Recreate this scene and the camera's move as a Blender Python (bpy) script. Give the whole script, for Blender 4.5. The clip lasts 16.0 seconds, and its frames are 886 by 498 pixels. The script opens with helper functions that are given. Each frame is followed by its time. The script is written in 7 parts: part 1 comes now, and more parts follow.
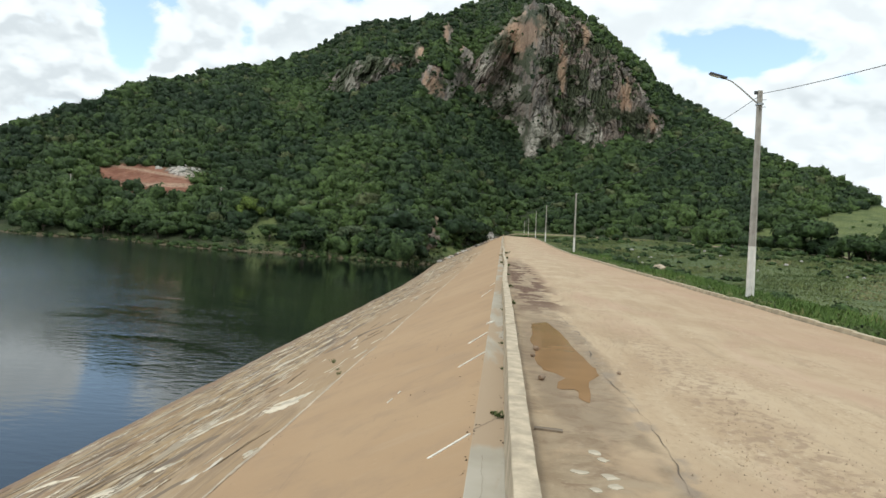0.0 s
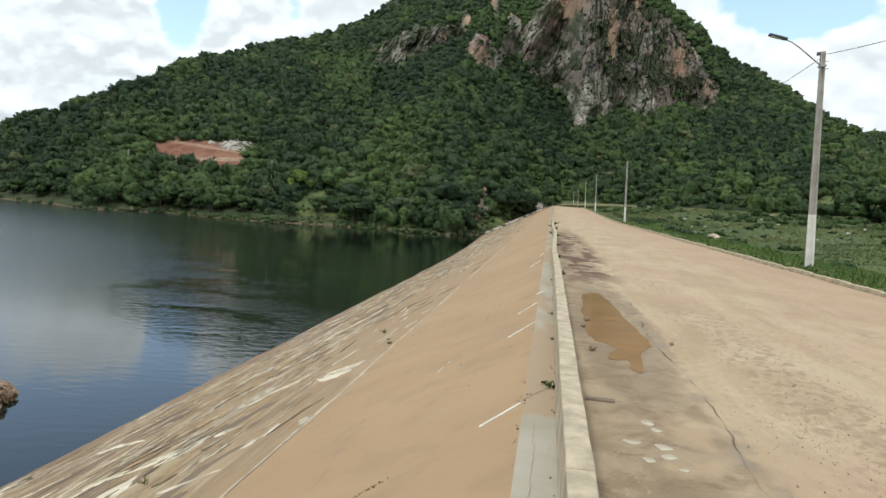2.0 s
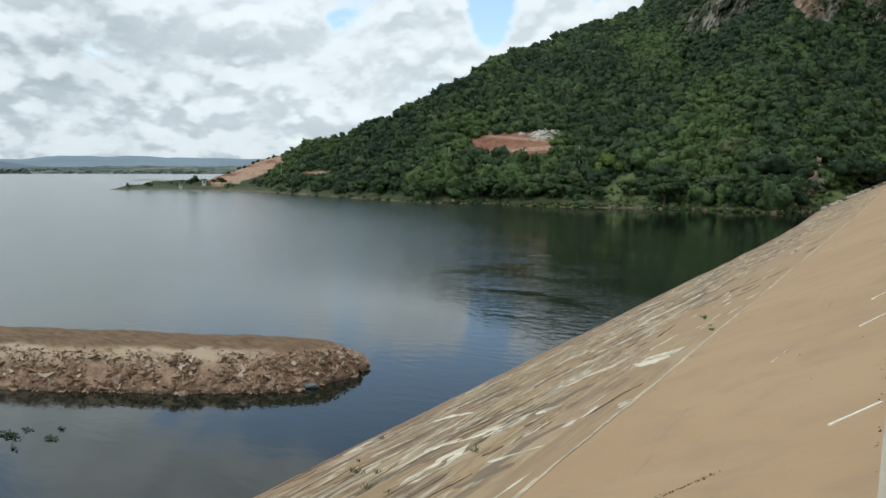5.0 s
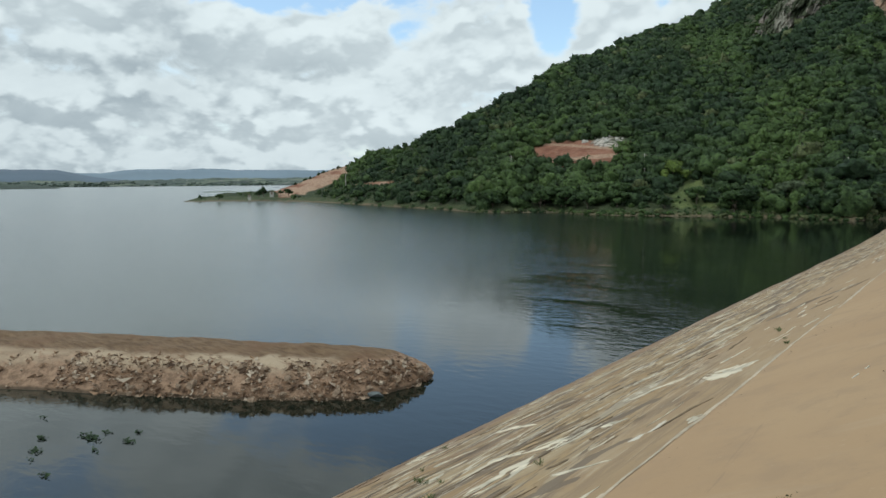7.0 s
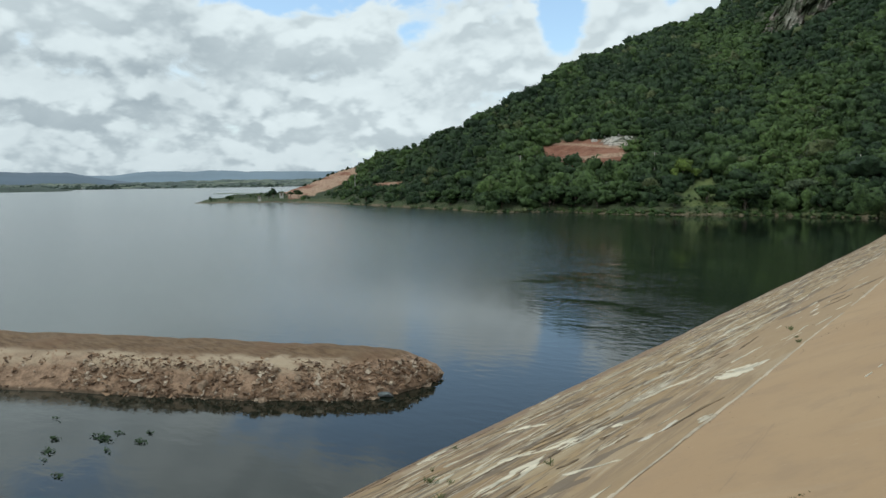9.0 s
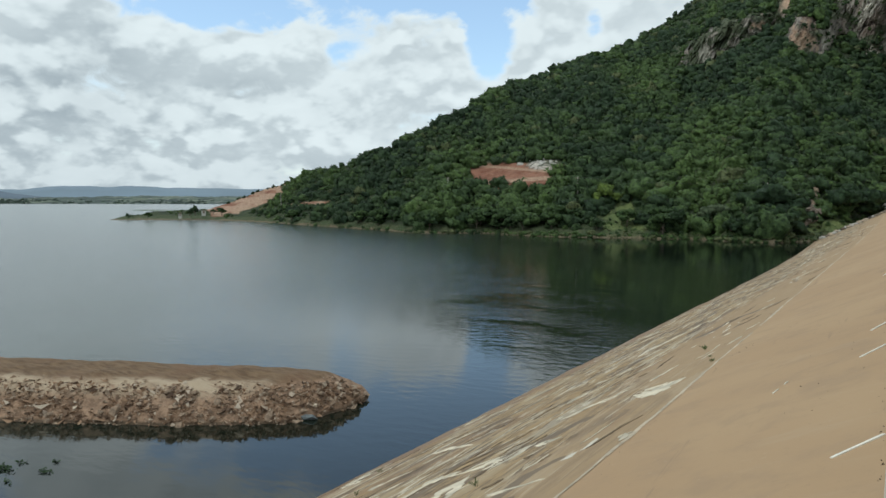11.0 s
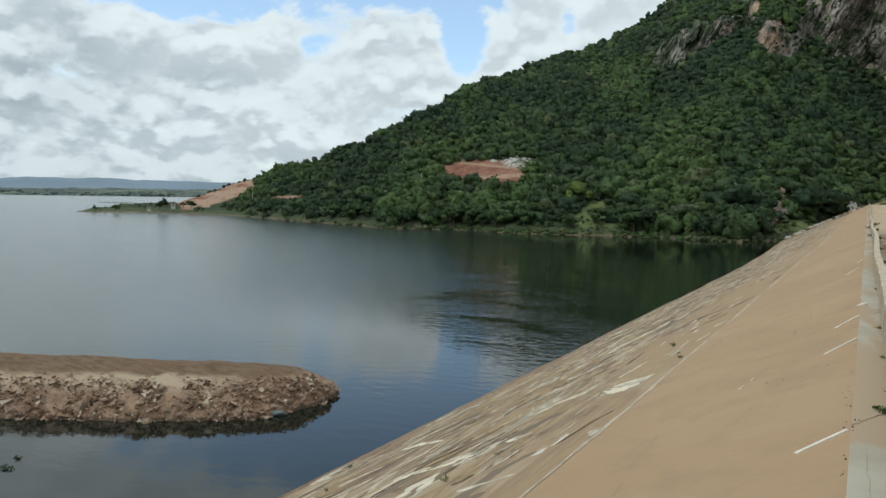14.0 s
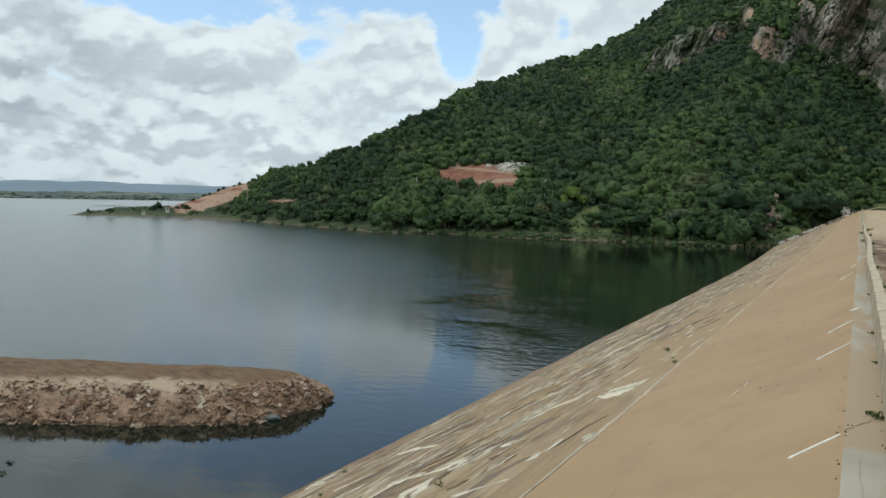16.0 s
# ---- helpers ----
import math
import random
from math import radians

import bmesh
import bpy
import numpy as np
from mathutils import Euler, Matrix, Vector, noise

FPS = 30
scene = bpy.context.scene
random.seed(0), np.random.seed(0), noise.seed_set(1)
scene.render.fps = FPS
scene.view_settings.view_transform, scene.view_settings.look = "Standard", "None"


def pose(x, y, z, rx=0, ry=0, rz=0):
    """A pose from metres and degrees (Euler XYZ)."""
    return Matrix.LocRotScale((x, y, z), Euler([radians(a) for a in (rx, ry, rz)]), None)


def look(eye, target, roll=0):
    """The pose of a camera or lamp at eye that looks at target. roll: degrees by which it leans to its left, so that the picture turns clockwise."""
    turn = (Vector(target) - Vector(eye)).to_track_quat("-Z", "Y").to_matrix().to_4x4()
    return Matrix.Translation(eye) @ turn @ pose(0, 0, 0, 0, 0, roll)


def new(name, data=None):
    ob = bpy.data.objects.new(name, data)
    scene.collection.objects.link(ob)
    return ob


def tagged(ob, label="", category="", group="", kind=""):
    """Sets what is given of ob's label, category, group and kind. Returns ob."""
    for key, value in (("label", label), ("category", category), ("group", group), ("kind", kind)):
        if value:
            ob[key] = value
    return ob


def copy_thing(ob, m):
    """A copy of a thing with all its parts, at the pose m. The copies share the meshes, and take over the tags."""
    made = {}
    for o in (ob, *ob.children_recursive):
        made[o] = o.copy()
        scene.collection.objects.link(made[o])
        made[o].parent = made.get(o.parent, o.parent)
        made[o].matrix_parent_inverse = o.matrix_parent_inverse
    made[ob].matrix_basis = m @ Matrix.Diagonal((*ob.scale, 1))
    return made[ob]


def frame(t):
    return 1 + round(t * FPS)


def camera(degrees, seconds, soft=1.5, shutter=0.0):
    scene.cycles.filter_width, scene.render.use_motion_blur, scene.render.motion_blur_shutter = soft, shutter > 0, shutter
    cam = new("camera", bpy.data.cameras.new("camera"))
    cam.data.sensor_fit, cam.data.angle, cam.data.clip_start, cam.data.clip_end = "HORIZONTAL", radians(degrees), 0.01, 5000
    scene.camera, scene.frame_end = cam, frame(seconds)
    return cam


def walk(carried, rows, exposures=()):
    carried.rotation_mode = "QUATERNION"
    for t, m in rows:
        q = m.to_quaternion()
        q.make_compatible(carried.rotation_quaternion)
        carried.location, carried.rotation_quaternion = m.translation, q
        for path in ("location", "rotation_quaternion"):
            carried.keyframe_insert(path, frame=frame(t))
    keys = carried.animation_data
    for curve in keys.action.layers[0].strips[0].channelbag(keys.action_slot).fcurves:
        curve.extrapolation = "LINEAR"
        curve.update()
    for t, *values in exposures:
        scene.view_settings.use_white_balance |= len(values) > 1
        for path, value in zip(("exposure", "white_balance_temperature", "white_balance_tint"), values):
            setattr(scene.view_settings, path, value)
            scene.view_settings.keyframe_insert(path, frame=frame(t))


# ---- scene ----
# light: stops, sky and sun
EXPOSURES = [(0.0, -0.15, 6240, 5), (3.5, -0.11, 6150, 5), (5.0, -0.34, 6040, 3), (7.5, -0.49, 6000, 0), (9.5, -0.49, 6000, 0), (12.0, -0.48, 6000, 1), (16.0, -0.48, 6000, 1)]
# breaks in the cloud and heavy cloud: direction, height, half width, half height, weight
SKY_GAPS = [(-51.5, 14.3, 6.0, 1.8, 0.42), (-41.5, 11.7, 2.6, 0.6, 0.12), (-29.5, 13.0, 2.2, 3.0, 0.36), (-34.0, 15.8, 5.0, 1.3, 0.28),
            (-21.2, 13.6, 0.8, 1.5, 0.20), (17.0, 14.9, 5.2, 1.7, 0.36), (24.0, 12.6, 2.0, 0.8, 0.14), (-37.0, 19.5, 15.0, 5.0, 0.30), (-67.0, 21.5, 6.0, 3.0, 0.16), (-22.0, 24.0, 14.0, 6.0, 0.24)]
SKY_HEAVY = [(-58.8, 10.2, 3.6, 2.4, 0.34), (-68.5, 7.4, 7.0, 2.2, 0.50), (-56.5, 5.9, 5.0, 1.5, 0.38), (-66.0, 3.8, 6.0, 0.9, 0.30), (-49.0, 8.2, 3.5, 1.1, 0.30), (-41.8, 6.9, 1.6, 1.2, 0.30), (-31.5, 6.4, 4.0, 0.9, 0.2), (25.0, 11.3, 4.0, 1.0, 0.4)]
CLOUD_LIGHT, CLOUD_DARK = (1.19, 1.21, 1.22), (0.50, 0.55, 0.60)
SKY_GAIN, SKY_STRENGTH = 0.27, 1.0
SUN_ENERGY, SUN_ANGLE = 1.6, 8.0

# ---------------------------------------------------------------- camera and its way
cam = camera(64.25, 16.0, soft=1.5)
# seconds, x, y, z, yaw to the left, pitch, lean
ROWS = [
    (0.0, 0.000, 0.000, 1.750, 4.72, -1.54, 4.50),
    (0.5, 0.010, -0.007, 1.752, 5.01, -2.32, 4.31),
    (1.0, 0.004, 0.004, 1.749, 5.31, -2.87, 4.28),
    (1.5, -0.002, 0.005, 1.747, 6.00, -3.32, 4.38),
    (2.0, -0.017, -0.005, 1.743, 8.46, -4.17, 3.95),
    (2.5, -0.040, -0.006, 1.723, 13.13, -5.65, 3.12),
    (3.0, -0.057, -0.011, 1.719, 18.53, -6.32, 2.20),
    (3.5, -0.067, -0.011, 1.715, 22.06, -6.06, 1.38),
    (4.0, -0.081, -0.014, 1.711, 25.07, -6.47, 0.67),
    (4.5, -0.099, -0.007, 1.702, 29.52, -6.45, 0.44),
    (5.0, -0.097, -0.002, 1.707, 33.24, -6.30, 0.16),
    (5.2, -0.097, -0.003, 1.708, 34.20, -6.26, 0.09),
    (7.3, -0.100, -0.025, 1.733, 38.49, -5.48, -0.52),
    (7.5, -0.091, -0.018, 1.722, 38.57, -5.46, -0.54),
    (8.0, -0.097, -0.017, 1.719, 38.76, -5.35, -0.56),
    (8.5, -0.098, -0.033, 1.717, 38.91, -5.46, -0.76),
    (9.0, -0.097, -0.010, 1.723, 39.09, -5.51, -0.84),
    (9.5, -0.088, -0.009, 1.721, 37.74, -4.91, -0.62),
    (11.8, -0.094, -0.005, 1.720, 32.10, -4.00, 0.24),
    (12.0, -0.096, 0.002, 1.717, 32.00, -4.12, 0.19),
    (12.5, -0.093, 0.024, 1.716, 31.63, -4.32, 0.15),
    (13.0, -0.096, 0.012, 1.718, 31.42, -4.29, 0.48),
    (13.5, -0.101, 0.011, 1.716, 31.17, -4.07, 0.66),
    (14.0, -0.104, 0.018, 1.710, 30.95, -4.18, 0.85),
    (14.5, -0.106, 0.020, 1.713, 30.80, -4.11, 0.98),
    (15.0, -0.104, 0.018, 1.714, 30.78, -3.85, 0.97),
    (15.5, -0.105, 0.021, 1.714, 30.65, -3.76, 0.92),
    (16.0, -0.101, 0.009, 1.715, 30.54, -3.82, 1.01),
]


def aimed(x, y, z, yaw, pitch, lean):
    a, b = radians(yaw), radians(pitch)
    ahead = Vector((-math.sin(a) * math.cos(b), math.cos(a) * math.cos(b), math.sin(b)))
    eye = Vector((x, y, z))
    return look(eye, eye + ahead, lean)


walk(cam, [(t, aimed(*row)) for t, *row in ROWS], EXPOSURES)

# ---------------------------------------------------------------- world and sun
EYE = 1.75            # eye over the roadway, z = 0
WATER = -5.7          # level of the reservoir
SUN_HEIGHT, SUN_TURN = 58.0, 215.0   # degrees; turn is counted from +y to +x

world = bpy.data.worlds.new("world")
scene.world = world
world.use_nodes = True


class Nodes:
    """A small helper to wire shader nodes."""

    def __init__(self, tree):
        self.tree = tree
        tree.nodes.clear()

    def add(self, kind, **values):
        node = self.tree.nodes.new(kind)
        for key, value in values.items():
            if key in node.inputs:
                self.put(node.inputs[key], value)
            elif key == "sky_type":
                node.sky_type = value
            elif key == "sun_disc":
                node.sun_disc = value
            elif key == "operation":
                node.operation = value
            elif key == "feature":
                node.feature = value
            elif key == "attribute_name":
                node.attribute_name = value
            elif key == "vector_type":
                node.vector_type = value
            elif key == "convert_from":
                node.convert_from = value
            elif key == "convert_to":
                node.convert_to = value
        return node

    def put(self, socket, value):
        if isinstance(value, bpy.types.NodeSocket):
            self.tree.links.new(value, socket)
        else:
            socket.default_value = value

    def math(self, op, a, b=0.0, c=0.0, clamp=False):
        node = self.tree.nodes.new("ShaderNodeMath")
        node.operation, node.use_clamp = op, clamp
        for socket, value in zip(node.inputs, (a, b, c)):
            self.put(socket, value)
        return node.outputs[0]

    def mix(self, factor, a, b, blend="MIX"):
        node = self.tree.nodes.new("ShaderNodeMix")
        node.data_type, node.blend_type = "RGBA", blend
        self.put(node.inputs[0], factor)
        for socket, value in ((node.inputs[6], a), (node.inputs[7], b)):
            self.put(socket, (*value, 1.0) if isinstance(value, tuple) and len(value) == 3 else value)
        return node.outputs[2]

    def ramp(self, value, low, high):
        node = self.tree.nodes.new("ShaderNodeMapRange")
        node.interpolation_type = "SMOOTHSTEP"
        for i, v in enumerate((value, low, high, 0.0, 1.0)):
            self.put(node.inputs[i], v)
        return node.outputs[0]

    def place(self):
        return self.tree.nodes.new("ShaderNodeTexCoord").outputs["Object"]

    def stretch(self, vector, scale, turn=(0, 0, 0)):
        node = self.tree.nodes.new("ShaderNodeMapping")
        self.put(node.inputs["Vector"], vector)
        node.inputs["Scale"].default_value = scale
        node.inputs["Rotation"].default_value = [radians(a) for a in turn]
        return node.outputs[0]

    def noise(self, vector, scale, detail=4.0, rough=0.55, warp=0.0):
        node = self.tree.nodes.new("ShaderNodeTexNoise")
        self.put(node.inputs["Vector"], vector)
        for key, v in (("Scale", scale), ("Detail", detail), ("Roughness", rough), ("Distortion", warp)):
            self.put(node.inputs[key], v)
        return node.outputs[0]

    def split(self, vector):
        node = self.tree.nodes.new("ShaderNodeSeparateXYZ")
        self.put(node.inputs[0], vector)
        return node.outputs

    def join(self, x, y, z):
        node = self.tree.nodes.new("ShaderNodeCombineXYZ")
        for socket, v in zip(node.inputs, (x, y, z)):
            self.put(socket, v)
        return node.outputs[0]

    def attribute(self, name):
        node = self.tree.nodes.new("ShaderNodeAttribute")
        node.attribute_name = name
        return node.outputs["Fac"]

    def bump(self, height, strength, distance):
        node = self.tree.nodes.new("ShaderNodeBump")
        self.put(node.inputs["Strength"], strength)
        self.put(node.inputs["Distance"], distance)
        self.put(node.inputs["Height"], height)
        return node.outputs[0]


def toward(az, el):
    a, e = radians(az), radians(el)
    return (math.sin(a) * math.cos(e), math.cos(a) * math.cos(e), math.sin(e))


def build_sky():
    n = Nodes(world.node_tree)
    sky = n.add("ShaderNodeTexSky", sky_type="NISHITA", sun_disc=False)
    sky.sun_elevation, sky.sun_rotation = radians(SUN_HEIGHT), radians(SUN_TURN)
    way = n.add("ShaderNodeTexCoord").outputs["Generated"]
    x, y, z = n.split(way)
    up = n.math("MAXIMUM", z, 0.0)
    az = n.math("MULTIPLY", n.math("ARCTAN2", x, y), 180 / math.pi)
    el = n.math("MULTIPLY", n.math("ARCSINE", z), 180 / math.pi)
    # a level layer of cloud, drawn together towards the horizon
    far = n.math("ADD", up, 0.50)

    def heap(lift):
        """Heaped cloud: broad masses with round heads on them, and on those smaller ones."""
        over = n.math("ADD", far, lift)
        p = n.join(n.math("DIVIDE", x, over), n.math("DIVIDE", y, over), 0.0)
        bend = n.add("ShaderNodeTexNoise", Scale=5.0, Detail=4.0, Roughness=0.6)
        n.put(bend.inputs["Vector"], p)
        shift = n.add("ShaderNodeVectorMath", operation="SCALE")
        n.put(shift.inputs[0], bend.outputs["Color"])
        shift.inputs["Scale"].default_value = 0.24
        moved = n.add("ShaderNodeVectorMath", operation="ADD")
        n.put(moved.inputs[0], p)
        n.put(moved.inputs[1], shift.outputs[0])
        total = n.math("MULTIPLY", n.noise(p, 4.0, 5.0, 0.52, 0.2), 0.66)
        for scale, weight in ((8.5, 0.27), (19.0, 0.11)):
            heads = n.add("ShaderNodeTexVoronoi", feature="SMOOTH_F1", Scale=scale, Smoothness=0.5)
            n.put(heads.inputs["Vector"], moved.outputs[0])
            total = n.math("ADD", total, n.math("MULTIPLY", n.math("SUBTRACT", 0.75, heads.outputs["Distance"]), weight))
        return p, total

    flat, puffs = heap(0.0)
    raised, above = heap(0.022)
    fine = n.noise(flat, 11.0, 8.0, 0.60, 0.4)
    body = n.math("ADD", n.math("MULTIPLY", puffs, 0.70), n.math("MULTIPLY", fine, 0.30))
    rag = n.math("MULTIPLY", n.math("SUBTRACT", body, 0.5), 2.4)

    def patches(rows, reach):
        total = 0.0
        for a0, e0, wide, tall, weight in rows:
            da = n.math("DIVIDE", n.math("SUBTRACT", az, a0), wide)
            de = n.math("DIVIDE", n.math("SUBTRACT", el, e0), tall)
            off = n.math("SQRT", n.math("ADD", n.math("MULTIPLY", da, da), n.math("MULTIPLY", de, de)))
            total = n.math("ADD", total, n.math("MULTIPLY", n.ramp(n.math("ADD", off, n.math("MULTIPLY", rag, 0.7)), reach, 0.1), weight))
        return total

    dense = n.math("SUBTRACT", body, patches(SKY_GAPS, 1.5))
    cover = n.ramp(dense, 0.20, 0.37)
    # bellies: places with more cloud above them than at them
    belly = n.math("SUBTRACT", above, puffs)
    side = n.ramp(x, 0.25, -0.80)
    shade = n.math("ADD", n.math("MULTIPLY", n.ramp(belly, -0.07, 0.08), 0.70), n.math("MULTIPLY", n.ramp(fine, 0.66, 0.34), 0.12))
    shade = n.math("MULTIPLY", n.math("ADD", shade, n.math("MULTIPLY", n.ramp(puffs, 0.60, 0.36), 0.10)), n.math("ADD", 0.34, n.math("MULTIPLY", side, 0.28)))
    heavy = patches(SKY_HEAVY, 2.0)
    shade = n.math("ADD", shade, n.math("MULTIPLY", heavy, n.math("ADD", 0.30, n.math("MULTIPLY", n.ramp(belly, -0.08, 0.08), 0.34))))
    shade = n.math("ADD", shade, n.math("MULTIPLY", n.math("MULTIPLY", side, n.ramp(up, 0.10, 0.0)), 0.26))
    grey = n.math("MULTIPLY", shade, n.ramp(dense, 0.26, 0.42), clamp=True)
    cloud = n.mix(grey, CLOUD_LIGHT, CLOUD_DARK)
    blue = n.mix(1.0, sky.outputs[0], (SKY_GAIN, SKY_GAIN, SKY_GAIN, 1.0), "MULTIPLY")
    blue = n.mix(0.16, blue, CLOUD_LIGHT)
    colour = n.mix(cover, blue, cloud)
    back = n.add("ShaderNodeBackground", Strength=SKY_STRENGTH)
    n.put(back.inputs["Color"], colour)
    out = n.add("ShaderNodeOutputWorld")
    n.tree.links.new(back.outputs[0], out.inputs["Surface"])


build_sky()
sun = new("sun", bpy.data.lights.new("sun", "SUN"))
sun.data.energy, sun.data.angle, sun.data.color = SUN_ENERGY, radians(SUN_ANGLE), (1.0, 0.95, 0.86)
sun.matrix_world = look(Vector(toward(SUN_TURN, SUN_HEIGHT)) * 100, (0, 0, 0))

# ---------------------------------------------------------------- materials


def material(name, build):
    m = bpy.data.materials.new(name)
    m.use_nodes = True
    n = Nodes(m.node_tree)
    shader = n.add("ShaderNodeBsdfPrincipled")
    out = n.add("ShaderNodeOutputMaterial")
    m.node_tree.links.new(shader.outputs[0], out.inputs["Surface"])
    build(n, shader.inputs, shader)
    return m


def plain(name, colour, rough=0.8, metal=0.0, scale=8.0, change=0.25, bump=0.15, depth=0.01):
    """A worn surface of one colour, varied by coarse and fine grain."""
    def build(n, s, _):
        p = n.place()
        coarse, fine = n.noise(p, scale, 4), n.noise(p, scale * 7, 5, 0.65)
        dark = tuple(c * (1 - change) for c in colour)
        light = tuple(min(1, c * (1 + change)) for c in colour)
        c = n.mix(n.ramp(coarse, 0.3, 0.7), dark, light)
        c = n.mix(n.math("MULTIPLY", n.ramp(fine, 0.45, 0.75), change), c, dark)
        n.put(s["Base Color"], c)
        n.put(s["Roughness"], n.math("ADD", rough - 0.08, n.math("MULTIPLY", fine, 0.16)))
        s["Metallic"].default_value = metal
        n.put(s["Normal"], n.bump(fine, bump, depth))
    return material(name, build)


def road_build(n, s, _):
    p = n.place()
    x, y, z = n.split(p)
    big, mid, fine = n.noise(p, 0.35, 4), n.noise(p, 2.2, 6, 0.6, 0.4), n.noise(p, 38, 5, 0.7)
    tracks = n.noise(n.stretch(p, (1.0, 0.22, 1)), 1.1, 7, 0.65, 0.5)
    c = n.mix(n.ramp(big, 0.3, 0.7), (0.400, 0.288, 0.178), (0.475, 0.362, 0.235))
    c = n.mix(n.math("MULTIPLY", n.ramp(tracks, 0.45, 0.7), 0.55), c, (0.53, 0.420, 0.285))
    c = n.mix(n.math("MULTIPLY", n.ramp(tracks, 0.5, 0.3), 0.5), c, (0.35, 0.245, 0.15))
    ruts = n.noise(n.stretch(p, (1.0, 0.16, 1)), 3.2, 8, 0.72, 0.5)
    c = n.mix(n.math("MULTIPLY", n.ramp(ruts, 0.52, 0.68), 0.45), c, (0.29, 0.215, 0.14))
    c = n.mix(n.math("MULTIPLY", n.ramp(mid, 0.52, 0.72), 0.35), c, (0.34, 0.24, 0.16))
    # band of dried tyre marks
    marks = n.noise(n.stretch(p, (1.0, 0.8, 1), (0, 0, 25)), 7.0, 5, 0.6, 0.4)
    band2 = n.math("MULTIPLY", n.ramp(n.math("ABSOLUTE", n.math("SUBTRACT", x, n.math("ADD", 2.45, n.math("MULTIPLY", big, 0.5)))), 0.6, 0.25), n.ramp(y, 16.0, 12.0))
    c = n.mix(n.math("MULTIPLY", n.math("MULTIPLY", band2, n.ramp(marks, 0.50, 0.58)), 0.6), c, (0.27, 0.185, 0.12))
    blush = n.noise(n.stretch(p, (1.0, 0.3, 1)), 0.5, 5, 0.6, 0.4)
    c = n.mix(n.math("MULTIPLY", n.ramp(blush, 0.50, 0.66), 0.45), c, (0.44, 0.285, 0.20))
    # damp stretch along the parapet
    edge = n.math("ADD", 1.55, n.math("MULTIPLY", n.math("SUBTRACT", n.noise(p, 0.9, 5, 0.6), 0.5), 1.5))
    band = n.ramp(n.math("SUBTRACT", edge, x), -0.12, 0.16)
    near = n.ramp(y, 62.0, 40.0)
    wet = n.math("MULTIPLY", n.math("MULTIPLY", band, near), n.ramp(n.noise(p, 1.3, 6, 0.6, 0.5), 0.30, 0.50))
    c = n.mix(n.math("MULTIPLY", n.ramp(n.math("ADD", x, n.math("MULTIPLY", mid, 3.0)), 5.6, 8.6), 0.4), c, (0.38, 0.235, 0.145))
    c = n.mix(n.math("MULTIPLY", wet, 0.80), c, n.mix(n.ramp(n.noise(p, 1.7, 6, 0.62, 0.5), 0.40, 0.60), (0.215, 0.155, 0.092), (0.33, 0.255, 0.165)))
    ring = n.math("ADD", n.math("POWER", n.math("DIVIDE", n.math("SUBTRACT", x, 1.06), 0.62), 2.0), n.math("POWER", n.math("DIVIDE", n.math("SUBTRACT", y, 11.0), 4.6), 2.0))
    margin = n.ramp(n.math("ADD", ring, n.math("MULTIPLY", mid, 0.9)), 1.62, 1.3)
    c = n.mix(n.math("MULTIPLY", margin, 0.45), c, (0.22, 0.158, 0.10))
    soaked = n.math("MULTIPLY", wet, n.ramp(n.noise(p, 2.6, 6, 0.65, 0.6), 0.5, 0.64))
    c = n.mix(n.math("MULTIPLY", soaked, 0.7), c, (0.19, 0.122, 0.07))
    # red mud churned beyond the puddle
    mud = n.math("MULTIPLY", n.ramp(y, 15.0, 20.0), n.ramp(y, 52.0, 40.0))
    lane = n.math("MULTIPLY", n.ramp(x, 0.35, 0.6), n.ramp(x, 2.1, 1.4))
    clots = n.ramp(n.noise(n.stretch(p, (1.0, 0.4, 1)), 1.2, 6, 0.6, 0.3), 0.46, 0.51)
    mud = n.math("MULTIPLY", n.math("MULTIPLY", mud, lane), clots)
    c = n.mix(n.math("MULTIPLY", mud, 0.95), c, (0.105, 0.048, 0.024))
    # cement smeared along the joint in the roadway
    joint = n.math("ABSOLUTE", n.math("SUBTRACT", x, n.math("ADD", 1.44, n.math("MULTIPLY", mid, 0.2))))
    smear = n.math("MULTIPLY", n.math("MULTIPLY", n.ramp(joint, 0.16, 0.05), n.ramp(y, 17.0, 13.0)), n.ramp(n.noise(n.stretch(p, (1, 0.7, 1)), 1.9, 6, 0.65), 0.48, 0.60))
    c = n.mix(n.math("MULTIPLY", smear, 0.6), c, (0.25, 0.205, 0.16))
    pebbles = n.noise(n.stretch(p, (1.0, 0.6, 1)), 13.0, 6, 0.72, 0.4)
    zone = n.ramp(n.noise(n.stretch(p, (1.0, 0.25, 1)), 0.9, 5, 0.6, 0.4), 0.40, 0.60)
    c = n.mix(n.math("MULTIPLY", n.math("MULTIPLY", n.ramp(pebbles, 0.54, 0.64), zone), 0.55), c, (0.25, 0.175, 0.10))
    c = n.mix(n.math("MULTIPLY", n.math("MULTIPLY", n.ramp(pebbles, 0.44, 0.36), zone), 0.40), c, (0.60, 0.50, 0.36))
    grit = n.ramp(fine, 0.60, 0.74)
    c = n.mix(n.math("MULTIPLY", grit, 0.30), c, (0.55, 0.48, 0.37))
    c = n.mix(n.math("MULTIPLY", n.ramp(fine, 0.38, 0.26), 0.4), c, (0.25, 0.17, 0.11))
    n.put(s["Base Color"], c)
    n.put(s["Roughness"], n.math("SUBTRACT", 0.93, n.math("MULTIPLY", wet, 0.12)))
